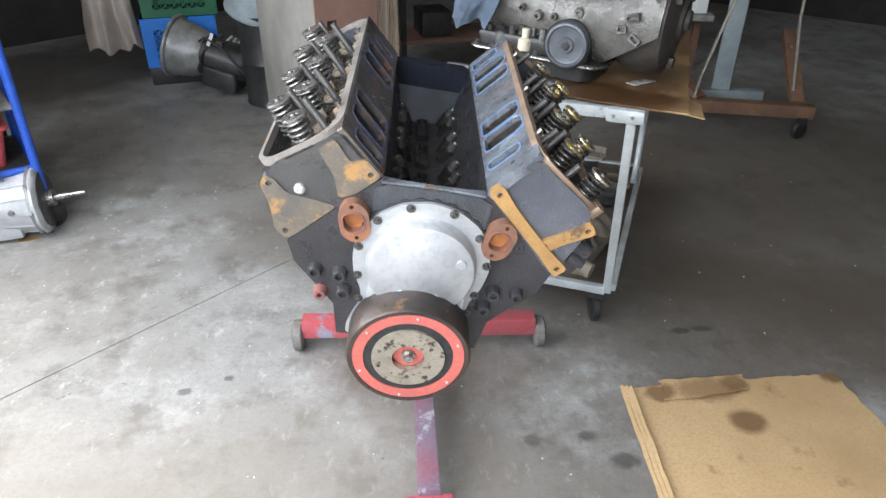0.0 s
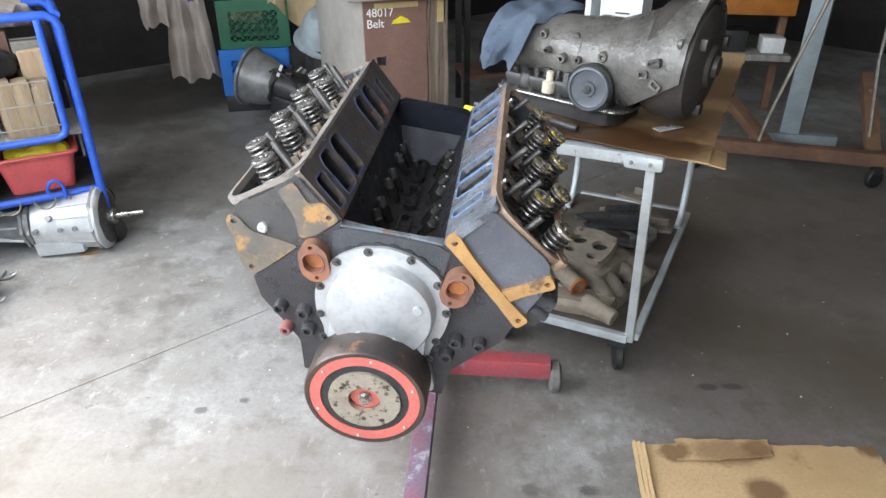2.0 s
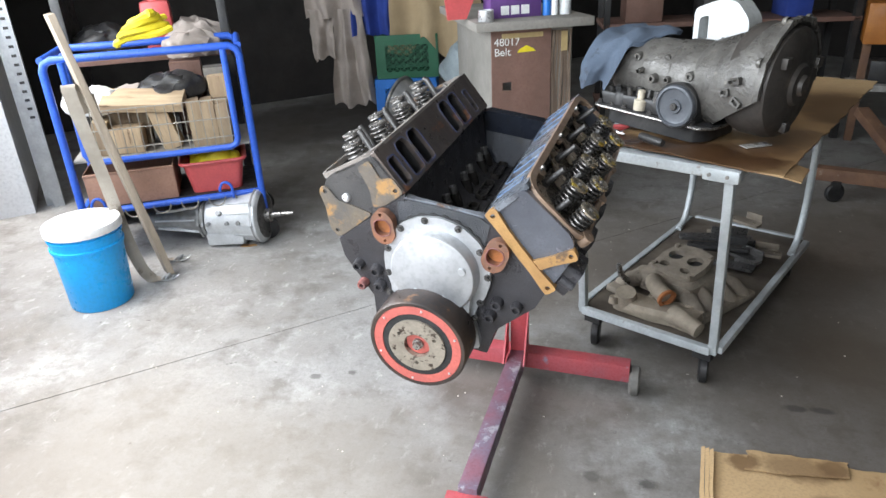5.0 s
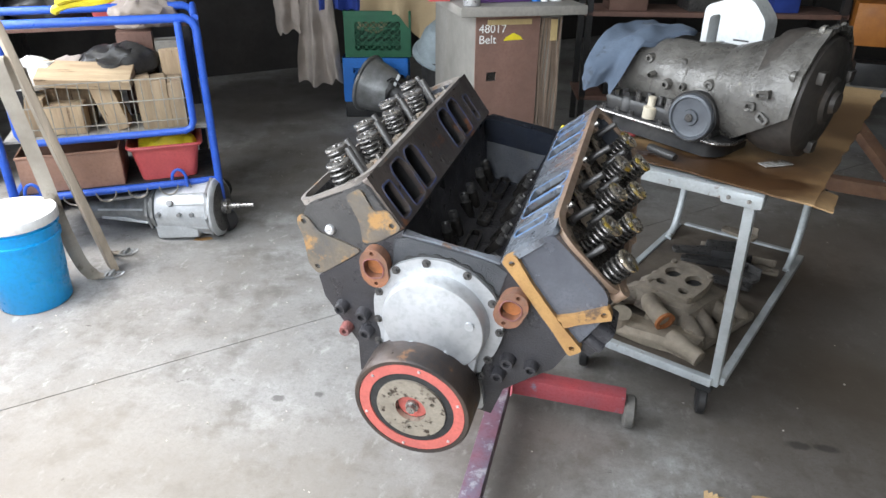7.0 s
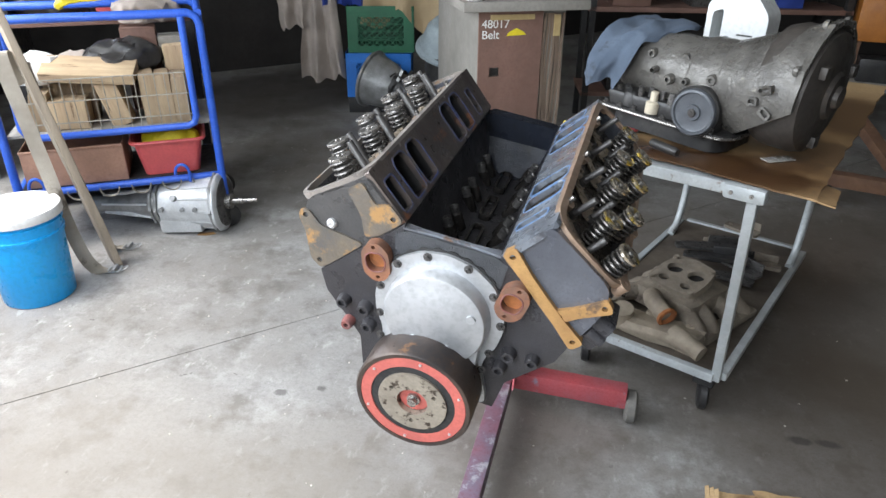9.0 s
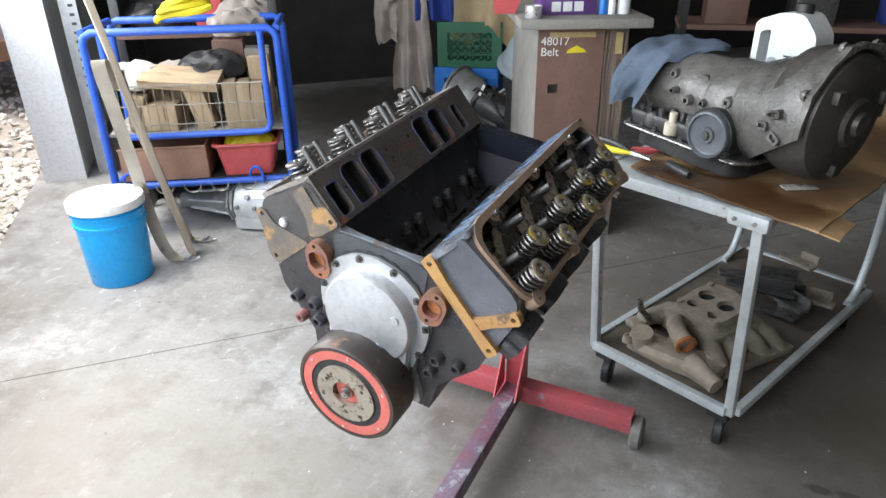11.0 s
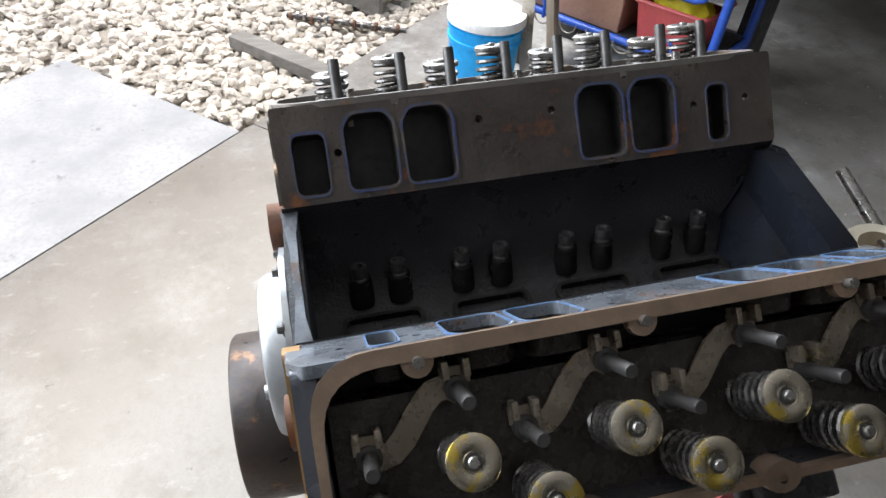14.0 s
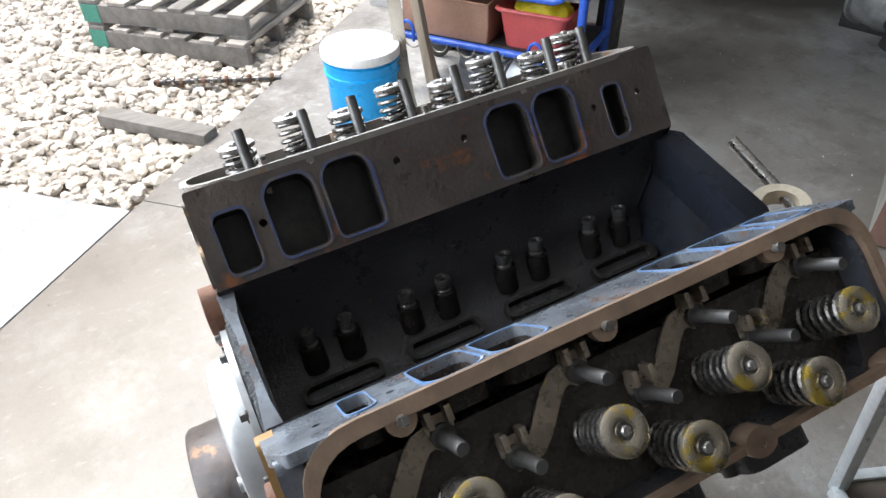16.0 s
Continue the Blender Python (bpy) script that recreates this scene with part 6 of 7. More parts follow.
lathe(bm, [(0.09, -0.30), (0.095, -0.31), (0.095, -0.33), (0.075, -0.335), (0.065, -0.40), (0.05, -0.47), (0.042, -0.60), (0.046, -0.61), (0.046, -0.63), (0, -0.63)], ALONG, 32)
part("tail_housing", rough_up(bm, 0.006, 0.03, 5), M_ALUDIRTY, sil, "greasy finned tail housing")
for k in range(6):
    a = radians(60 * k + 15)
    fr = pose(-0.42, 0, 0) @ pose(0, 0, 0, math.degrees(a), 0, 0)
    bm = bmesh.new()
    plate(bm, [(-0.16, 0.038), (-0.02, 0.046), (0.07, 0.070), (0.07, 0.082), (0.03, 0.076), (-0.16, 0.052)], [], -0.004, 0.004, fr @ pose(0, 0, 0, 90, 0, 0))
    part("tail_fin", bm, M_ALUPALE, sil)
# dark disc added over the end, painting the bell's shaded opening
part("front_plate", lathe(bmesh.new(), [(0, 0.004), (0.060, 0.004), (0.112, 0.003), (0.116, 0.001), (0.116, -0.002)], ALONG, 36), M_DARKSTEEL, sil, "dark disc standing in for the bell's shaded opening")
for x, r in ((-0.030, 0.136), (-0.295, 0.112), (-0.325, 0.10)):
    bm = bmesh.new()
    pts = [(r * (1.07 if k % 5 == 0 else 1.0) * math.cos(2 * math.pi * k / 40), r * (1.07 if k % 5 == 0 else 1.0) * math.sin(2 * math.pi * k / 40)) for k in range(40)]
    plate(bm, pts, [], x - 0.006, x + 0.006, ALONG)
    part("case_flange", bm, M_ALUDIRTY, sil)
for x, a, r in ((-0.10, -100, 0.013), (-0.20, -70, 0.016), (-0.16, -130, 0.011), (-0.26, -100, 0.012)):
    d = Vector((0, -0.85, 0.5)) if a > -90 else Vector((0, -1, 0.1))
    part("case_plug", cyl(bmesh.new(), Vector((x, 0, 0)) + d * 0.10, Vector((x, 0, 0)) + d * 0.135, r, r * 0.8, 14), M_ALUDIRTY, sil)
bm = bmesh.new()
cyl(bm, (0, 0, 0), (0.03, 0, 0), 0.035, seg=20)
cyl(bm, (0.0, 0, 0), (0.085, 0, 0.004), 0.014, seg=14)
cyl(bm, (0.08, 0, 0.004), (0.15, 0, 0.006), 0.010, seg=12)
part("input_shaft", bm, M_STEEL, sil, "dark steel input shaft")

DK = Matrix.Translation((-1.15, 4.42, 0.262)) @ pose(0, 0, 0, 0, 0, -12) @ pose(0, 0, 0, 0, 14, 0) @ Matrix.Scale(1.13, 4)
dk = thing("black_gearbox", "black greasy gearbox with a bare metal bell", "transmission", DK)
bm = bmesh.new()
lathe(bm, [(0.15, -0.16), (0.175, -0.16), (0.175, -0.145), (0.16, -0.14), (0.14, -0.03), (0.11, 0.04)], ALONG, 40)
lathe(bm, [(0.165, -0.16), (0.14, -0.15), (0.12, -0.02), (0.0, 0.0)], ALONG, 40)
part("bell_housing", rough_up(bm, 0.003, 0.05), M_ALUDIRTY, dk, "bare aluminium bell housing")
bm = bmesh.new()
lathe(bm, [(0.118, 0.03), (0.12, 0.05), (0.105, 0.06), (0.10, 0.24), (0.085, 0.26), (0.06, 0.30), (0.045, 0.45), (0, 0.45)], ALONG, 32)
box(bm, (0.15, -0.02, -0.08), (0.2, 0.2, 0.12), I4, 0.02)
part("main_case", rough_up(bm, 0.014, 0.05, 8), M_BLACK, dk, "black greasy gear case")
bm = bmesh.new()
tube(bm, [(0.02, -0.10, 0.10), (0.06, -0.13, 0.14), (0.16, -0.12, 0.10), (0.30, -0.10, -0.02)], 0.006, 6)
part("wiring_lead", bm, M_HOSE, dk)
bm = bmesh.new()
box(bm, (0.05, -0.11, 0.145), (0.018, 0.004, 0.075), pose(0, 0, 0, 0, 14, 0), 0.001)
part("paper_tag", bm, M_LID, dk, "white paper tag")
for k in range(14):
    x, a = random.uniform(0.04, 0.30), random.uniform(-2.6, 0.4)
    r = 0.105 - 0.12 * max(x - 0.2, 0)
    c = Vector((x, r * math.cos(a), -r * math.sin(a)))
    bm = bmesh.new()
    if k % 3:
        cyl(bm, c * 0.9, c + Vector((random.uniform(-0.02, 0.02), c.y * 0.35, c.z * 0.35)), random.uniform(0.008, 0.022), seg=10)
    else:
        box(bm, c, (random.uniform(0.03, 0.07), 0.035, random.uniform(0.02, 0.05)), I4, 0.004)
    part("case_fitting", bm, (M_DARKSTEEL, M_BLACK, M_ALUDIRTY)[k % 3], dk)
BL2 = Matrix.Translation((-0.72, 4.22, 0.66)) @ pose(0, 0, 0, 25, 0, 30)
b2 = thing("bell_casting", "pale blue-grey bell housing casting stood on end", "casting", BL2)
bm = bmesh.new()
lathe(bm, [(0.17, -0.10), (0.19, -0.10), (0.19, -0.085), (0.165, -0.07), (0.13, 0.05), (0.10, 0.09), (0.06, 0.10), (0.0, 0.10)], I4, 36)
part("shell", rough_up(bm, 0.006, 0.06), M_BLUEGREY, b2)
bm = bmesh.new()
tube(bm, [(-0.05, -0.13, 0.08), (0.05, -0.16, 0.06), (0.12, -0.13, -0.02), (0.17, -0.06, -0.10)], 0.010, 8)
part("hose", bm, M_HOSE, b2)
thing("oil_drum", "dark steel drum holding castings", "drum", pose(-0.70, 4.25, 0), bm=lathe(bmesh.new(), [(0, 0), (0.165, 0), (0.170, 0.01), (0.165, 0.02), (0.165, 0.25), (0.171, 0.26), (0.165, 0.27), (0.165, 0.53), (0.170, 0.54), (0.155, 0.54), (0, 0.53)], I4, 32), mat=M_BLACK)

# ---- parts on the cart's lower shelf ----
MF = CART @ pose(-0.25, 0.27, 0.162, 0, 0, -14)
mani = thing("intake_manifold", "dusty tan cast iron intake manifold on the cart shelf", "engine part", MF)
def cast(bm, cuts=1, amount=0.006, seed=2.0):
    bmesh.ops.subdivide_edges(bm, edges=bm.edges, cuts=cuts, use_grid_fill=True)
    return rough_up(rough_up(bm, amount, 0.05, seed), amount * 0.35, 0.012, seed + 3)


TILT = pose(0, 0.02, 0.115, 14, 0, 0)
bm = bmesh.new()
plate(bm, rounded([(-0.085, -0.075), (0.085, -0.075), (0.09, 0.02), (0.075, 0.085), (0.0, 0.10), (-0.075, 0.085), (-0.09, 0.02)], 0.02, 4),
      [oval(-0.04, 0.025, 0.029, 0.027, 20), oval(0.04, 0.025, 0.029, 0.027, 20), oval(-0.042, -0.038, 0.019, 0.015, 16), oval(0.042, -0.038, 0.019, 0.015, 16)], -0.006, 0.022, TILT)
part("carburettor_pad", rough_up(bm, 0.002, 0.03), M_IRONDUST, mani, "flat pad with four carburettor bores")
# black sheet under the carburettor bores stands in for their shade
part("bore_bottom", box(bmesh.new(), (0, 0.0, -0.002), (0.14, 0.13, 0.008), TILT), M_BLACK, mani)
for x, y in ((-0.07, 0.07), (0.07, 0.07), (-0.075, -0.06), (0.075, -0.06)):
    part("pad_boss", cyl(bmesh.new(), TILT @ Vector((x, y, 0.01)), TILT @ Vector((x, y, 0.03)), 0.011, 0.009, 12), M_IRONDUST, mani)
part("plenum", cast(box(bmesh.new(), (0, 0.03, 0.06), (0.24, 0.25, 0.085), I4, 0.035), 2, 0.008), M_IRONDUST, mani)
for s in (-1, 1):
    for y in (-0.10, -0.03, 0.08, 0.15):
        part("runner", cast(tube(bmesh.new(), [(s * 0.07, y * 0.7 + 0.02, 0.07), (s * 0.13, y * 0.95, 0.055), (s * 0.165, y, 0.025), (s * 0.172, y, 0.004)], [0.03, 0.03, 0.028, 0.026], 12), 1, 0.004, y), M_IRONDUST, mani)
    part("flange", cast(box(bmesh.new(), (s * 0.168, 0.02, 0.016), (0.05, 0.36, 0.028), I4, 0.010), 2, 0.003), M_IRONDUST, mani)
bm = tube(bmesh.new(), smooth_line([(-0.03, -0.085, 0.075), (-0.01, -0.12, 0.095), (0.03, -0.15, 0.095), (0.075, -0.165, 0.085)], 4), 0.03, 16)
neck = part("coolant_neck", rough_up(bm, 0.003, 0.03), M_TANCAST, mani, "pale tan coolant neck")
part("neck_mouth", lathe(bmesh.new(), [(0.018, -0.02), (0.026, -0.004), (0.033, 0.0), (0.034, 0.010), (0.024, 0.012), (0.020, 0.0), (0.018, -0.02)], Matrix.Translation((0.075, -0.165, 0.085)) @ Vector((0.9, -0.3, -0.2)).to_track_quat("Z", "Y").to_matrix().to_4x4(), 20), M_ORANGERUST, neck, "rusty mouth of the neck")
bm = tube(bmesh.new(), [(-0.12, -0.12, 0.05), (-0.135, -0.15, 0.09), (-0.14, -0.16, 0.13)], 0.011, 10)
part("sensor", bm, M_STEEL, mani, "threaded sensor")
PN = CART @ pose(-0.24, 0.05, 0.162, 0, 0, 3)
pump = thing("water_pump", "dusty tan cast water pump on the cart shelf", "engine part", PN)
bm = box(bmesh.new(), (0.0, 0.035, 0.03), (0.31, 0.095, 0.058), I4, 0.026)
part("housing", cast(bm, 3, 0.010, 6), M_TANCAST, pump)
part("snout", cast(tube(bmesh.new(), [(0.06, 0.02, 0.04), (0.12, -0.005, 0.038), (0.165, -0.02, 0.03)], [0.036, 0.03, 0.027], 14), 1, 0.004, 4), M_TANCAST, pump)
part("hub_cover", cast(cyl(bmesh.new(), (-0.11, 0.03, 0.03), (-0.105, 0.01, 0.082), 0.042, 0.034, 18), 1, 0.004, 8), M_TANCAST, pump)
for k, (x, y) in enumerate(((-0.14, -0.01), (0.1, 0.07), (-0.03, 0.075))):
    part("bolt_boss", lathe(bmesh.new(), [(0.006, 0.050), (0.006, 0.064), (0.015, 0.064), (0.018, 0.04)], Matrix.Translation((x, y, 0)), 14), M_TANCAST, pump)
BR = CART @ pose(-0.22, 0.70, 0.162, 0, 0, 8)
br = thing("bracket_pile", "dark steel brackets and a bar heaped on the shelf", "car parts", BR)
for k in range(9):
    bm = bmesh.new()
    a = random.uniform(-25, 25)
    x, y = random.uniform(-0.14, 0.16), random.uniform(-0.16, 0.16)
    L = random.uniform(0.12, 0.34)
    m = pose(x * 0.5, y, 0.018 + 0.011 * k, random.uniform(-4, 4), random.uniform(-3, 3), a)
    plate(bm, rounded([(-L / 2, -0.02), (L / 2, -0.026), (L / 2, 0.026), (0, 0.034), (-L / 2, 0.02)], 0.012, 3), [oval(-L / 2 + 0.02, 0, 0.007, 0.007, 8), oval(L / 2 - 0.025, 0, 0.008, 0.008, 8)], -0.006, 0.006, m)
    box(bm, (L * 0.2, 0.03, 0.018), (L * 0.5, 0.008, 0.035), m, 0.002)
    part("bracket", bm, (M_BLACK, M_DARKSTEEL, M_IRONDUST)[k % 3], br)

# ---- small things on the cart's top ----
TOPZ = 0.7995
bm = bmesh.new()
lathe(bm, [(0, 0), (0.011, 0), (0.0125, 0.01), (0.0125, 0.09), (0.009, 0.10), (0, 0.10)], Matrix.Translation((0.438, 1.875, TOPZ + 0.0125)) @ pose(0, 0, 0, 0, 90, -50), 16)
thing("marker_pen", "dark fat marker pen on the oily cardboard", "pen", bm=bm, mat=M_BLACK)
pl = thing("pliers", "pliers with yellow and black handles on the cardboard", "pliers", pose(0.33, 1.93, TOPZ + 0.012, 0, 0, -35))
for s, m in ((-1, M_YELLOW), (1, M_BLACK)):
    part("handle", tube(bmesh.new(), [(0.0, 0, 0), (-0.05, s * 0.02, 0), (-0.11, s * 0.03, 0), (-0.16, s * 0.026, 0)], [0.005, 0.009, 0.010, 0.009], 8), m, pl)
part("jaw", tube(bmesh.new(), [(0.0, 0, 0), (0.03, 0.004, 0), (0.07, 0.001, 0)], [0.010, 0.009, 0.003], 8), M_STEEL, pl)
ct = thing("side_cutters", "small cutters with red handles on the cardboard", "pliers", pose(0.40, 1.99, TOPZ + 0.010, 0, 0, 20))
for s in (-1, 1):
    part("handle", tube(bmesh.new(), [(0.0, 0, 0), (-0.03, s * 0.016, 0), (-0.08, s * 0.018, 0)], [0.004, 0.007, 0.006], 8), M_REDPLASTIC, ct)
part("jaw", tube(bmesh.new(), [(0.0, 0, 0), (0.02, 0.004, 0), (0.04, 0.0, 0)], [0.008, 0.007, 0.002], 8), M_STEEL, ct)
thing("plastic_packet", "small clear plastic packet on the cardboard", "packet", bm=box(bmesh.new(), (0, 0, 0.0015), (0.085, 0.035, 0.003), pose(0.765, 1.845, TOPZ + 0.001, 0, 0, 28), 0.001), mat=M_PACKET)
jug = thing("white_jug", "white plastic oil jug standing on the cart", "jug", pose(0.70, 2.42, 0.7995, 0, 0, -31))
bm = bmesh.new()
plate(bm, rounded([(-0.10, 0.0), (0.10, 0.0), (0.10, 0.30), (0.05, 0.36), (-0.02, 0.36), (-0.10, 0.33)], 0.02, 4), [rounded([(-0.08, 0.17), (-0.045, 0.17), (-0.045, 0.31), (-0.08, 0.30)], 0.012, 3)], -0.05, 0.05, pose(0, 0, 0, 90, 0, 0))
part("body", bm, M_PLASTICWHITE, jug)
for z, w in ((0.235, 0.05), (0.215, 0.085), (0.20, 0.085), (0.185, 0.07)):
    part("print_bar", box(bmesh.new(), (0.035, -0.051, z), (w, 0.001, 0.005)), M_BLACK, jug)
part("emblem", cyl(bmesh.new(), (-0.025, -0.0503, 0.21), (-0.025, -0.0515, 0.21), 0.018, seg=20), M_BLUEGREY, jug)
part("cap", cyl(bmesh.new(), (0.02, 0, 0.355), (0.02, 0, 0.385), 0.026, seg=20), M_BLACK, jug)

# ---- what lies in the blue cart ----
CT = bcart.matrix_world


def carton(x, y, z, w, d, h, rz, mat, label, name="carton"):
    c = thing(name, label, "box", CT @ pose(x, y, z, 0, 0, rz))
    part("body", box(bmesh.new(), (0, 0, h / 2), (w, d, h), I4, 0.004), mat, c)
    part("flap", box(bmesh.new(), (0, d * 0.2, h + 0.003), (w * 0.96, d * 0.5, 0.004), pose(0, 0, 0, 6, 0, 0)), mat, c)
    return c


Z1 = ZG + 0.006


def billet(x, y, z, w, d, h, turn, label):
    """A split block of firewood, rough along the grain."""
    bm = box(bmesh.new(), (0, 0, h / 2), (w, d, h), I4, 0.004)
    bmesh.ops.subdivide_edges(bm, edges=bm.edges, cuts=3)
    return thing("wood_block", label, "wood", CT @ pose(x, y, z, *turn), "split wood blocks", bm=rough_up(bm, 0.006, 0.05, x * 9), mat=M_SPLITWOOD)


for k in range(3):
    billet(0.125 + 0.066 * k, -0.10, Z1, 0.062, 0.15, 0.20 + 0.008 * k, (0, 0, 3 * k), "pale split wood block standing behind the wire mesh")
billet(0.125, -0.26, Z1, 0.10, 0.10, 0.30, (0, 0, 4), "grey weathered wood block standing in the cart")
billet(0.375, -0.12, Z1, 0.085, 0.14, 0.215, (0, 14, 0), "grey-brown split wood block leaning in the cart")
billet(0.58, -0.10, Z1, 0.15, 0.12, 0.12, (0, 0, -4), "dark brown wood block behind the wire mesh")
billet(0.58, -0.24, Z1, 0.20, 0.12, 0.17, (0, 0, 3), "tan split wood block in the cart")
billet(0.70, -0.11, Z1, 0.07, 0.12, 0.16, (0, -6, 0), "dusty wood block behind the wire mesh")
carton(0.13, -0.33, Z1, 0.12, 0.12, 0.33, 2, M_GREYBOARD, "narrow grey carton standing in the cart")
carton(0.27, -0.35, Z1, 0.15, 0.10, 0.37, 0, M_BROWNBOARD, "dark brown carton standing in the cart")
bm = box(bmesh.new(), (0, 0, 0), (0.15, 0.042, 0.37), I4, 0.004)
bmesh.ops.subdivide_edges(bm, edges=bm.edges, cuts=3)
thing("sawn_board", "short sawn tan board lying on the wood blocks", "wood", CT @ pose(0.47, -0.10, Z1 + 0.235, 0, 0, -8) @ pose(0, 0, 0, 0, 86, 0) @ pose(0, 0, 0, 0, 0, 70), bm=rough_up(bm, 0.003, 0.06), mat=M_SPLITWOOD)


def bin_box(x, mat, w, label):
    b = thing("storage_bin", label, "bin", CT @ pose(x, -0.16, ZB + 0.02))
    t = 0.006
    for c, s in (((0, -0.15, 0.08), (w, t, 0.16)), ((0, 0.15, 0.08), (w, t, 0.16)), ((-w / 2, 0, 0.08), (t, 0.30, 0.16)), ((w / 2, 0, 0.08), (t, 0.30, 0.16))):
        part("side_panel", box(bmesh.new(), c, s, I4, 0.002), mat, b)
    part("bottom", box(bmesh.new(), (0, 0, 0.004), (w, 0.30, 0.006)), mat, b)
    bm = bmesh.new()
    tube(bm, [(-w / 2, -0.153, 0.16), (w / 2, -0.153, 0.16), (w / 2, 0.153, 0.16), (-w / 2, 0.153, 0.16)], 0.007, 8, closed=True)
    part("rim", bm, mat, b)
    return b


def skin(bm, loops):
    """Bridges loops of the same count, closed at both ends."""
    rings = [[bm.verts.new(p) for p in loop] for loop in loops]
    for a, b in zip(rings, rings[1:]):
        for k in range(len(a)):
            bm.faces.new((a[k - 1], a[k], b[k], b[k - 1]))
    bm.faces.new(rings[0][::-1]), bm.faces.new(rings[-1])
    bmesh.ops.recalc_face_normals(bm, faces=bm.faces)
    return bm


tr = thing("storage_bin", "red plastic tub holding a yellow bag", "bin", CT @ pose(0.21, -0.15, ZB + 0.02))


def tub_loop(w, d, z):
    return [(x, y, z) for x, y in rect(0, 0, w, d, 0.04, 5)]


part("tub", skin(bmesh.new(), [tub_loop(0.24, 0.24, 0), tub_loop(0.29, 0.28, 0.145), tub_loop(0.315, 0.305, 0.148), tub_loop(0.318, 0.308, 0.162), tub_loop(0.31, 0.30, 0.165), tub_loop(0.28, 0.27, 0.15), tub_loop(0.23, 0.23, 0.008)]), M_REDPLASTIC, tr)
bm = bmesh.new()
tube(bm, tub_loop(0.318, 0.308, 0.157), 0.005, 6, closed=True)
part("rim", bm, M_REDPLASTIC, tr)
bin_box(0.60, M_BROWNBIN, 0.40, "brown storage bin on the cart's bottom")


def cloth_heap(m, size, mat, label, seed, name="rag_heap"):
    bm = bmesh.new()
    ball(bm, (0, 0, size * 0.4), size, sub=4, squash=(1.25, 0.9, 0.62))
    for v in bm.verts:
        q = noise.noise_vector(v.co / (size * 0.45) + Vector((seed, 0, 0)))
        v.co += Vector(q) * size * 0.22 + Vector(noise.noise_vector(v.co / (size * 0.16))) * size * 0.06
        v.co.z = max(v.co.z, 0)
    return thing(name, label, "cloth", m, bm=bm, mat=mat)


cloth_heap(CT @ pose(0.34, -0.24, Z1 + 0.20), 0.13, M_BLACK, "crumpled black rag on the cartons in the cart", 1, "rag")
cloth_heap(CT @ pose(0.52, -0.28, Z1 + 0.16), 0.12, M_CLOTH_GREY, "crumpled grey rag in the cart", 5, "rag")
cloth_heap(CT @ pose(0.70, -0.20, Z1 + 0.18), 0.12, M_LID, "crumpled white plastic bag in the cart", 9, "plastic_bag")
cloth_heap(CT @ pose(0.22, -0.42, Z1 + 0.38), 0.12, M_CLOTH_GREY, "grey rag on the standing cartons", 14, "rag")
bm = bmesh.new()
pts = []
for k in range(70):
    a = k * 0.42
    pts.append((0.40 + (0.12 - 0.0010 * k) * math.cos(a) * 1.1, -0.10 + 0.09 * math.sin(a * 0.7), ZT + 0.03 + 0.055 * abs(math.sin(a * 0.5)) + 0.0012 * k))
tube(bm, pts, [0.017] * 70, 6)
for v in bm.verts:
    v.co += Vector(noise.noise_vector(v.co * 9)) * 0.012
thing("yellow_strap", "tangled yellow webbing strap over the cart's top rail", "strap", CT, bm=bm, mat=M_YELLOW)
YB = cloth_heap(CT @ pose(0.20, -0.14, ZB + 0.10), 0.105, M_YELLOW, "bright yellow bag stuffed in the red tub", 31, "yellow_bag")
# dark shelving behind the cart
SH = CT @ pose(0.44, -0.66, 0)
shelf = thing("storage_shelf", "dark brown timber shelving crammed behind the cart", "shelf", SH)
for z in (0.12, 0.90, 1.45):
    part("board", box(bmesh.new(), (0, -0.02, z), (0.80, 0.36, 0.03), I4, 0.003), M_BROWNBOARD, shelf)
for x in (-0.39, 0.39):
    part("post", box(bmesh.new(), (x, -0.02, 0.75), (0.045, 0.34, 1.5), I4, 0.003), M_BLACK, shelf)
rj = thing("red_jug", "faded red plastic jug on the shelf", "jug", SH @ pose(-0.06, 0.06, 0.916))
part("body", box(bmesh.new(), (0, 0, 0.13), (0.15, 0.10, 0.26), I4, 0.03), M_REDPLASTIC, rj)
part("neck", cyl(bmesh.new(), (0, 0, 0.25), (0, 0, 0.30), 0.03, seg=16), M_REDPLASTIC, rj)
cloth_heap(SH @ pose(0.22, 0.0, 0.916), 0.15, M_BLACK, "shiny black bag on the shelf", 23, "bin_bag")
cloth_heap(SH @ pose(-0.22, 0.02, 0.916), 0.15, M_CLOTH_GREY, "grey rag on the shelf", 27, "rag")
cloth_heap(SH @ pose(-0.12, -0.08, 0.916), 0.10, M_RAG, "pale blue rag on the shelf", 17, "rag")

# ---- steel hoist frame ----
ho = thing("gantry_hoist", "rusty steel gantry frame with a blue-grey upright", "hoist")
part("base_beam", beam(bmesh.new(), (1.36, 3.68, 0.145), (2.38, 3.38, 0.145), 0.075, 0.07), M_RUST, ho)
part("cross_beam", beam(bmesh.new(), (1.78, 3.74, 0.15), (2.22, 3.66, 0.15), 0.07, 0.07), M_BLUEGREY, ho)
part("upright", beam(bmesh.new(), (1.99, 3.72, 0.18), (2.13, 3.95, 2.6), 0.10, 0.06), M_BLUEGREY, ho)
part("brace", beam(bmesh.new(), (1.80, 3.56, 0.17), (1.62, 4.05, 0.40), 0.07, 0.05), M_RUST, ho)
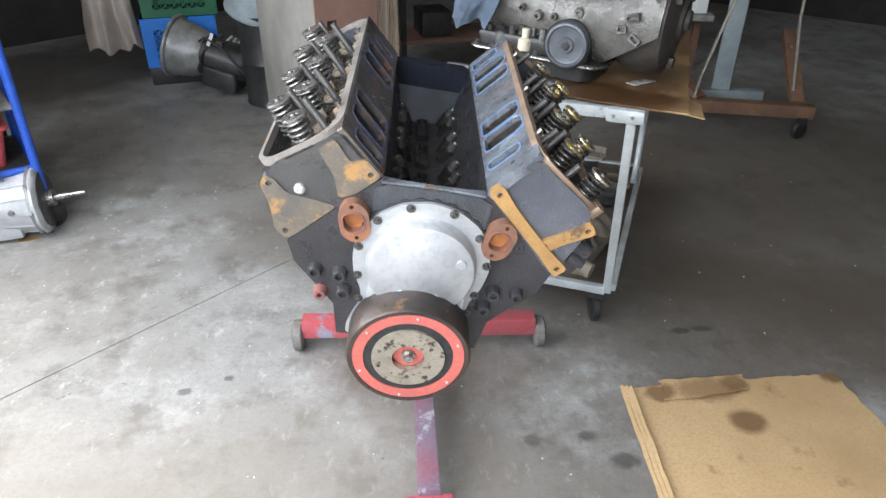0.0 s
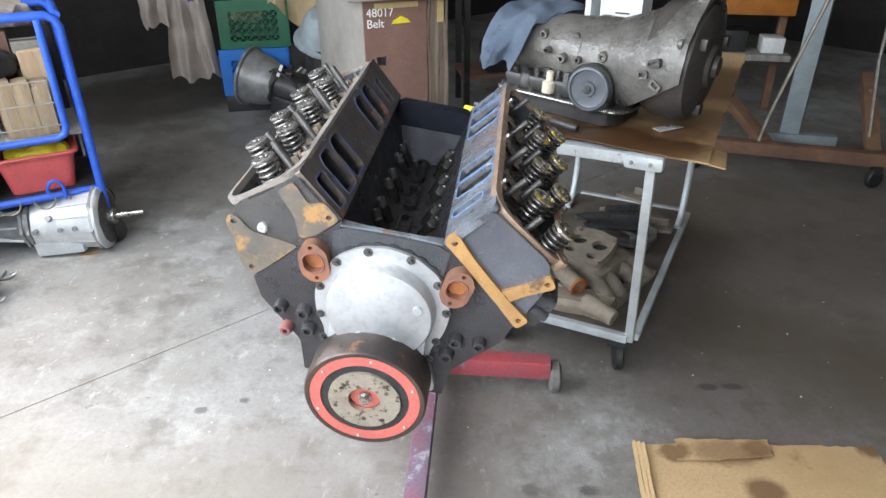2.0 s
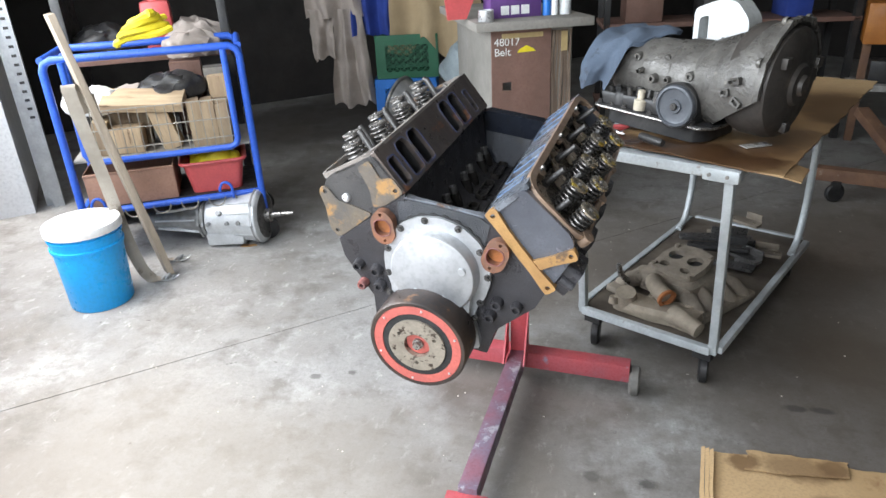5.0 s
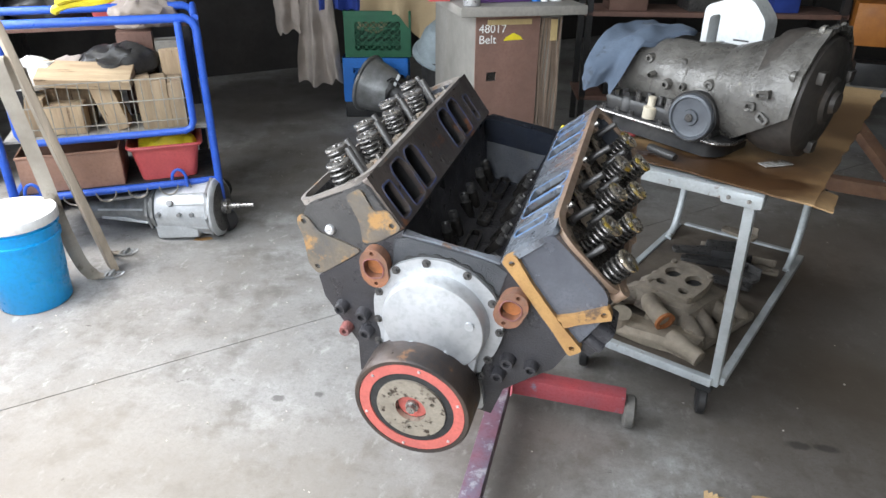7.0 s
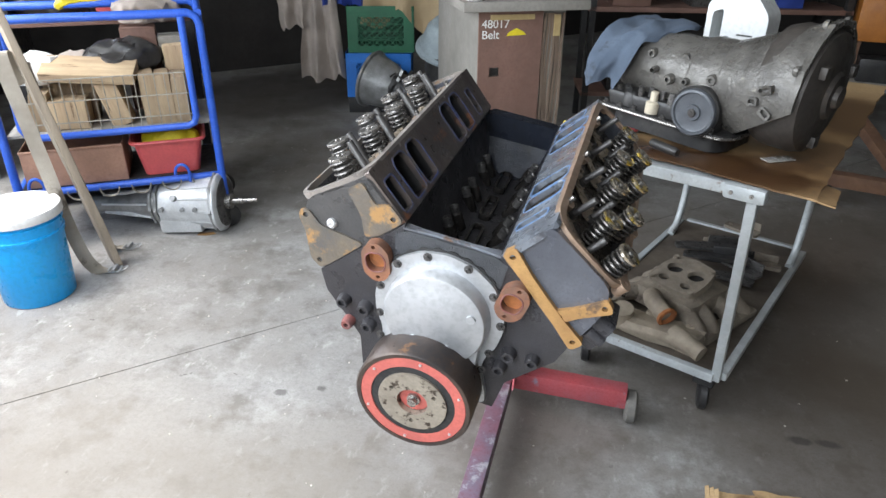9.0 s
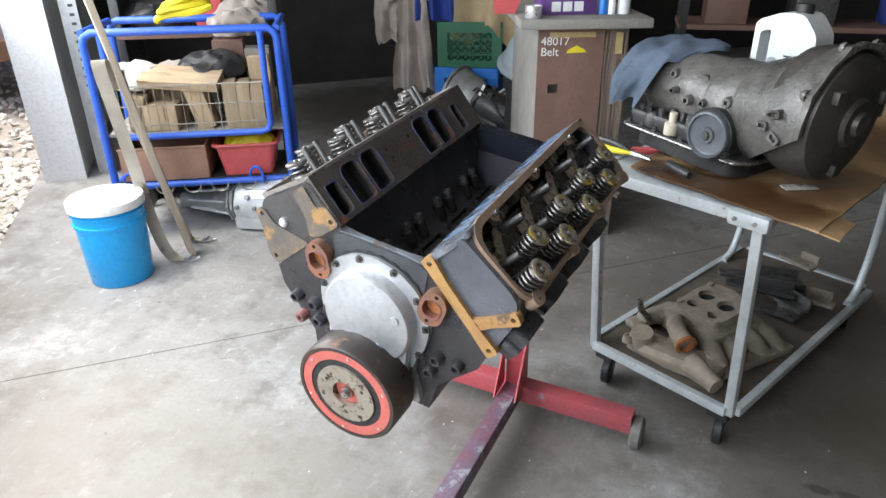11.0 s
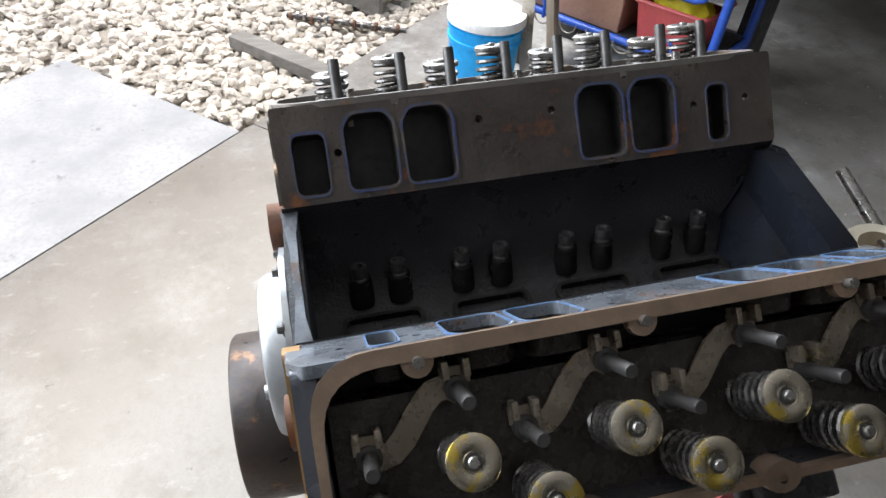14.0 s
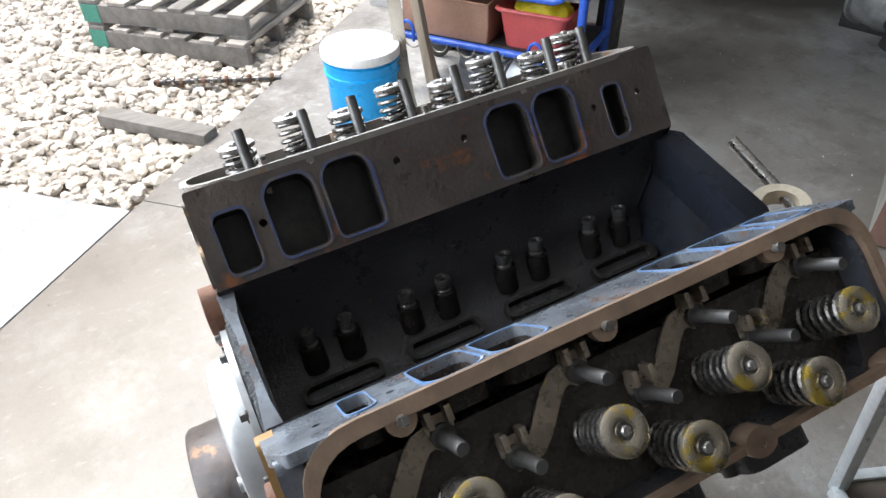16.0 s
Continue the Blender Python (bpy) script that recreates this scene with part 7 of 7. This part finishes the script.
part("brace", beam(bmesh.new(), (2.31, 3.44, 0.17), (2.46, 3.95, 0.45), 0.07, 0.05), M_RUST, ho)
part("top_beam", beam(bmesh.new(), (1.3, 4.1, 2.62), (3.2, 3.7, 2.62), 0.10, 0.08), M_RUST, ho)
for x, y in ((2.31, 3.36), (1.46, 3.62)):
    bm = bmesh.new()
    lathe(bm, [(0, -0.016), (0.045, -0.016), (0.052, -0.008), (0.052, 0.008), (0.045, 0.016), (0, 0.016)], Matrix.Translation((x, y, 0.052)) @ pose(0, 0, 0, 90, 0, 20), 20)
    box(bm, (x, y, 0.098), (0.04, 0.05, 0.04))
    part("caster", bm, M_BLACK, ho)
bm = bmesh.new()
tube(bm, [(2.05, 3.68, 1.1), (1.98, 3.66, 0.85), (1.88, 3.63, 0.55), (1.80, 3.60, 0.30), (1.76, 3.56, 0.18)], 0.010, 7)
part("cable", bm, M_WIRE, ho, "grey hanging cable")
bm = bmesh.new()
tube(bm, [(2.30, 3.72, 2.6), (2.30, 3.66, 1.3), (2.31, 3.62, 0.6), (2.31, 3.50, 0.2)], 0.009, 7)
part("cable", bm, M_WIRE, ho, "grey hanging cable")

# ---- orange machine frame and clutter in the dark ----
OMX, OMZ = 2.04, 0.785
om = thing("machine_stand", "orange-painted steel machine frame in the dark", "machine", pose(OMX, 4.85, 0, 0, 0, -10))
part("upper_box", box(bmesh.new(), (0, 0, OMZ), (0.56, 0.30, 0.25), I4, 0.01), M_ORANGE, om)
for x in (-0.30, 0.30):
    part("leg", box(bmesh.new(), (x * 0.8, 0, OMZ / 2 - 0.065), (0.05, 0.05, OMZ - 0.13), I4, 0.006), M_RUST, om)
part("wooden_shelf", box(bmesh.new(), (-0.02, -0.05, 0.40), (0.62, 0.35, 0.04), I4, 0.006), M_WOODGREY, om)
for x, w, h, mat, lab in ((-0.1, 0.22, 0.14, M_BLACK, "black case on the machine's shelf"), (0.18, 0.14, 0.10, M_LID, "pale printed box on the machine's shelf")):
    carton_ob = thing("tool_box", lab, "box", om.matrix_world @ pose(x, -0.08, 0.4205), bm=box(bmesh.new(), (0, 0, h / 2), (w, 0.16, h), I4, 0.006), mat=mat)
rack = thing("parts_rack", "dark steel parts rack with boxes", "shelf", pose(0.9, 5.0, 0, 0, 0, 10))
for x in (-0.8, 0.8):
    for y in (-0.2, 0.2):
        part("post", box(bmesh.new(), (x, y, 1.0), (0.04, 0.04, 2.0)), M_BLACK, rack)
for z in (0.25, 0.80, 1.30, 1.80):
    part("board", box(bmesh.new(), (0, 0, z), (1.66, 0.44, 0.03), I4, 0.003), M_BROWNBOARD, rack)
for k in range(9):
    z = (0.266, 0.816, 1.316)[k % 3]
    w, h = random.uniform(0.16, 0.3), random.uniform(0.12, 0.3)
    m = (M_BLACK, M_BROWNBOARD, M_CLOTH_BLUE, M_GREYBOARD, M_DARKSTEEL)[k % 5]
    thing("parts_box", "dark dusty box on the parts rack", "box", rack.matrix_world @ pose(-0.55 + (k // 3) * 0.5, -0.02, z), "boxes on the rack", bm=box(bmesh.new(), (0, 0, h / 2), (w, 0.3, h), I4, 0.005), mat=m)
# ---- the gravel yard ----
def stones(name, spots, r0, r1, label, sub):
    """Loose stones: a few squashed, dented shapes, turned and sized one by one."""
    shapes = []
    for s in range(10):
        bm = bmesh.new()
        bmesh.ops.create_icosphere(bm, subdivisions=sub, radius=1.0)
        sq = (random.uniform(0.85, 1.2), random.uniform(0.7, 1.0), random.uniform(0.45, 0.7))
        for v in bm.verts:
            d = 1 + 0.5 * noise.noise(v.co * 1.3 + Vector((s * 7.3, 0, 0)))
            v.co = Vector((v.co.x * sq[0], v.co.y * sq[1], v.co.z * sq[2])) * d
        bm.verts.index_update()
        shapes.append((np.array([v.co[:] for v in bm.verts]), np.array([[v.index for v in f.verts] for f in bm.faces])))
        bm.free()
    V, F, base = [], [], 0
    for x, y, z in spots:
        co, fc = shapes[random.randrange(10)]
        r = r0 + (r1 - r0) * random.random() ** 1.6
        e = Euler((random.uniform(-0.5, 0.5), random.uniform(-0.5, 0.5), random.uniform(0, 6.28))).to_matrix()
        V.append(co @ np.array(e).T * r + (x, y, z + r * 0.3))
        F.append(fc + base)
        base += len(co)
    me = bpy.data.meshes.new(name)
    me.from_pydata(np.concatenate(V).tolist(), [], np.concatenate(F).tolist())
    me.materials.append(M_STONE)
    ob = new(name, me)
    return tagged(ob, label, "gravel", kind="stuff")


def scatter(n, u0, u1, v0, v1, z=-0.05):
    out = []
    while len(out) < n:
        u, v = random.uniform(u0, u1), random.uniform(v0, v1)
        if u < 0.0 and v > -1.0:
            continue
        p = room(u, v, z + random.uniform(-0.006, 0.018))
        out.append((p.x, p.y, p.z))
    return out


stones("gravel", scatter(6500, -0.6, 2.9, -2.3, -0.02), 0.016, 0.036, "loose pale river gravel beside the slab", 2)
stones("gravel", scatter(9000, -1.5, 8.5, -8.0, -0.02), 0.02, 0.045, "loose pale river gravel across the yard", 1)
bm = bmesh.new()
for k in range(46):
    p = room(2.6 + random.gauss(0, 0.16), -0.62 + random.gauss(0, 0.10), -0.03)
    for j in range(3):
        a = random.uniform(0, 6.28)
        d = Vector((math.cos(a), math.sin(a), 0))
        q = Vector((-d.y, d.x, 0)) * 0.004
        vs = [bm.verts.new(v) for v in (p - q, p + q, p + d * 0.02 + Vector((0, 0, 0.06)))]
        bm.faces.new(vs)
weeds = thing("weeds", "small tufts of green weeds in the gravel", "weeds", kind="stuff", bm=bm, mat=surface("weed_green", [(0.10, 0.16, 0.04), (0.14, 0.17, 0.06)], 0.8), smooth=0)

# pallets, with a camshaft and a timber in the stones
M_PALLETPALE = surface("bleached_pallet_wood", [(0.52, 0.50, 0.47), (0.36, 0.34, 0.31)], 0.9, 0, 4, 70, 0.35, (0.14, 0.13, 0.12), 0.66, 9, stretch=(6, 1, 6))
M_TEAL = surface("green_pallet_paint", [(0.10, 0.38, 0.29), (0.14, 0.42, 0.33)], 0.8)


def pallet(m, label, seed):
    pa = thing("pallet", label, "pallet", m, "stacked pallets")
    W, D = 0.95, 0.74
    rng = random.Random(seed)
    for k in range(6):
        x = -W / 2 + 0.055 + k * (W - 0.11) / 5 + rng.uniform(-0.012, 0.012)
        bm = box(bmesh.new(), (0, 0, 0), (rng.uniform(0.085, 0.105), D + rng.uniform(-0.01, 0.02), 0.02), pose(x, 0, 0.118 + rng.uniform(0, 0.003), 0, 0, rng.uniform(-1.2, 1.2)), 0.003)
        part("deck_board", bm, M_PALLETPALE if k % 3 else M_WOODGREY, pa)
    for y in (-D / 2 + 0.022, 0, D / 2 - 0.022):
        part("stringer", box(bmesh.new(), (0, y, 0.063), (W, 0.04, 0.09), I4, 0.003), M_WOODGREY, pa)
    for k in (-1, 0, 1):
        part("bottom_board", box(bmesh.new(), (k * (W / 2 - 0.06), 0, 0.009), (0.10, D, 0.018), I4, 0.003), M_WOODGREY, pa)
    part("painted_end", box(bmesh.new(), (-W / 2 + 0.05, -D / 2 - 0.0005, 0.063), (0.10, 0.004, 0.09)), M_TEAL, pa, "end painted green")
    return pa


PAL = Matrix.Translation((-3.36, 1.583, -0.035)) @ pose(0, 0, 0, 0, 0, 42)
pallet(PAL, "weathered grey wooden pallet on the gravel", 3)
pallet(PAL @ pose(-0.03, 0.03, 0.13, 0, 0, 3), "weathered grey wooden pallet stacked on another", 8)
pd = thing("pump_handle", "black looped steel handle standing on the pallet", "handle", PAL @ pose(0.28, 0.22, 0.262))
bm = bmesh.new()
tube(bm, [(-0.06, 0, 0.0), (-0.05, 0, 0.09), (-0.07, 0, 0.13), (-0.03, 0, 0.16), (0.05, 0, 0.15), (0.06, 0, 0.11), (0.0, 0, 0.085)], 0.008, 8)
part("loop", bm, M_BLACK, pd)
part("foot", cyl(bmesh.new(), (-0.06, 0, 0), (-0.06, 0, 0.03), 0.028, seg=14), M_BLACK, pd)
cs = thing("camshaft", "rusty dark camshaft lying on the gravel", "camshaft", Matrix.Translation((-2.635, 1.435, 0.004)) @ pose(0, 0, 0, 0, 0, 64.4))
part("shaft", cyl(bmesh.new(), (-0.30, 0, 0), (0.30, 0, 0), 0.014, seg=14), M_DARKSTEEL, cs)
for k in range(16):
    bm = bmesh.new()
    a = k * 1.9
    plate(bm, oval(0.006 * math.cos(a), 0.006 * math.sin(a), 0.022, 0.019, 14), [], -0.007, 0.007, Matrix.Translation((-0.28 + k * 0.036, 0, 0)) @ pose(0, 0, 0, 0, 90, 0))
    part("lobe", bm, M_STEEL if k % 3 else M_RUST, cs)
thing("timber", "weathered grey square timber lying on the gravel", "timber", bm=beam(bmesh.new(), (-2.085, 1.255, 0.012), (-2.505, 0.904, 0.012), 0.09, 0.055), mat=M_WOODGREY)

# parked truck across the yard
tk = thing("pickup_truck", "old pickup truck in faded pinkish paint, parked", "truck", pose(-6.1, 3.62, -0.04, 0, 0, -4))
side = [(-3.6, 0.42), (-3.2, 0.42)] + [(-2.85 + 0.46 * math.cos(a), 0.40 + 0.46 * math.sin(a)) for a in [math.pi - math.pi * k / 12 for k in range(13)]] + [(-2.3, 0.40), (-0.35, 0.40)]
side += [(0.12 + 0.47 * math.cos(a), 0.38 + 0.50 * math.sin(a)) for a in [math.pi - math.pi * k / 14 for k in range(15)]] + [(0.65, 0.42), (1.05, 0.5), (1.08, 1.12), (-0.9, 1.18), (-1.0, 1.75), (-2.1, 1.78), (-2.5, 1.2), (-3.6, 1.12)]
bm = bmesh.new()
plate(bm, side, [], 0.0, 0.05, pose(0, 0, 0, 90, 0, 0))
plate(bm, side, [], -1.75, -1.70, pose(0, 0, 0, 90, 0, 0))
part("body_side", bm, M_TRUCK, tk)
bm = bmesh.new()
box(bm, (-1.27, 0.85, 0.80), (4.6, 1.62, 0.62), I4, 0.05)
box(bm, (-1.55, 0.85, 1.40), (1.1, 1.55, 0.7), I4, 0.12)
part("body", bm, M_TRUCK, tk)
part("window", box(bmesh.new(), (-1.55, -0.052, 1.45), (0.8, 0.01, 0.36), I4, 0.02), M_GLASSDARK, tk)
bm = bmesh.new()
tube(bm, [(0.12 + 0.475 * math.cos(a), -0.055, 0.38 + 0.505 * math.sin(a)) for a in [math.pi - math.pi * k / 14 for k in range(15)]], 0.022, 8)
part("arch_lip", bm, M_TRUCK, tk)
for x in (0.12, -2.85):
    for y in (0.02, 1.68):
        bm = bmesh.new()
        fr = Matrix.Translation((x, y, 0.36)) @ pose(0, 0, 0, 90, 0, 0)
        lathe(bm, [(0.20, -0.10), (0.31, -0.11), (0.35, -0.085), (0.36, -0.05), (0.36, 0.05), (0.35, 0.085), (0.31, 0.11), (0.20, 0.10)], fr, 40)
        wheel = part("wheel", bm, M_TYRE, tk, "black tyre")
        bm = bmesh.new()
        lathe(bm, [(0.205, 0.09), (0.195, 0.10), (0.175, 0.07), (0.12, 0.06), (0.10, 0.085), (0.05, 0.09), (0.045, 0.11), (0, 0.11)], fr, 32)
        part("rim", bm, M_ALUPALE, wheel, "rusty pale steel rim")
        bm = bmesh.new()
        lathe(bm, [(0.05, 0.088), (0.06, 0.10), (0.04, 0.125), (0, 0.13)], fr, 20)
        part("hub_cap", bm, M_RUST, wheel)
part("bumper", box(bmesh.new(), (1.14, 0.82, 0.55), (0.10, 1.7, 0.16), I4, 0.03), M_RUST, tk)
bm = bmesh.new()
for k in range(60):
    a = 2 * math.pi * k / 60
    r = 45
    vs = [bm.verts.new((r * math.cos(b), r * math.sin(b), z)) for b, z in ((a, -1), (a + 2 * math.pi / 60, -1), (a + 2 * math.pi / 60, 5.5 + 1.5 * noise.noise(Vector((math.cos(a + 0.105) * 6, math.sin(a + 0.105) * 6, 0)))), (a, 5.5 + 1.5 * noise.noise(Vector((math.cos(a) * 6, math.sin(a) * 6, 0)))))]
    bm.faces.new(vs)
thing("backdrop", "far line of grey-green woods", "woods", kind="structure", bm=bm, mat=surface("far_woods", [(0.10, 0.12, 0.07), (0.06, 0.08, 0.045)], 0.95, 0, 0.4, 3, 0.0))

# ---- litter on the garage floor ----
bm = bmesh.new()
for k in range(420):
    p = room(random.uniform(-4.5, 2.0), random.uniform(0.25, 4.0), 0)
    r = random.uniform(0.0012, 0.0046)
    bmesh.ops.create_icosphere(bm, subdivisions=1, radius=r, matrix=Matrix.Translation(p + Vector((0, 0, r * 0.5))) @ Matrix.Diagonal((1, random.uniform(0.5, 1), 0.6, 1)))
thing("floor_grit", "pale grit and crumbs scattered on the floor", "grit", kind="stuff", bm=bm, mat=M_STONE)
bm = bmesh.new()
plate(bm, [(-0.04, -0.012), (0.0, -0.018), (0.045, -0.006), (0.03, 0.014), (-0.01, 0.01), (-0.035, 0.016)], [], 0.001, 0.003, pose(-1.47, 2.49, 0, 0, 0, 20))
thing("orange_scrap", "small flat orange leaf scrap on the floor", "scrap", bm=bm, mat=M_OCHRE)
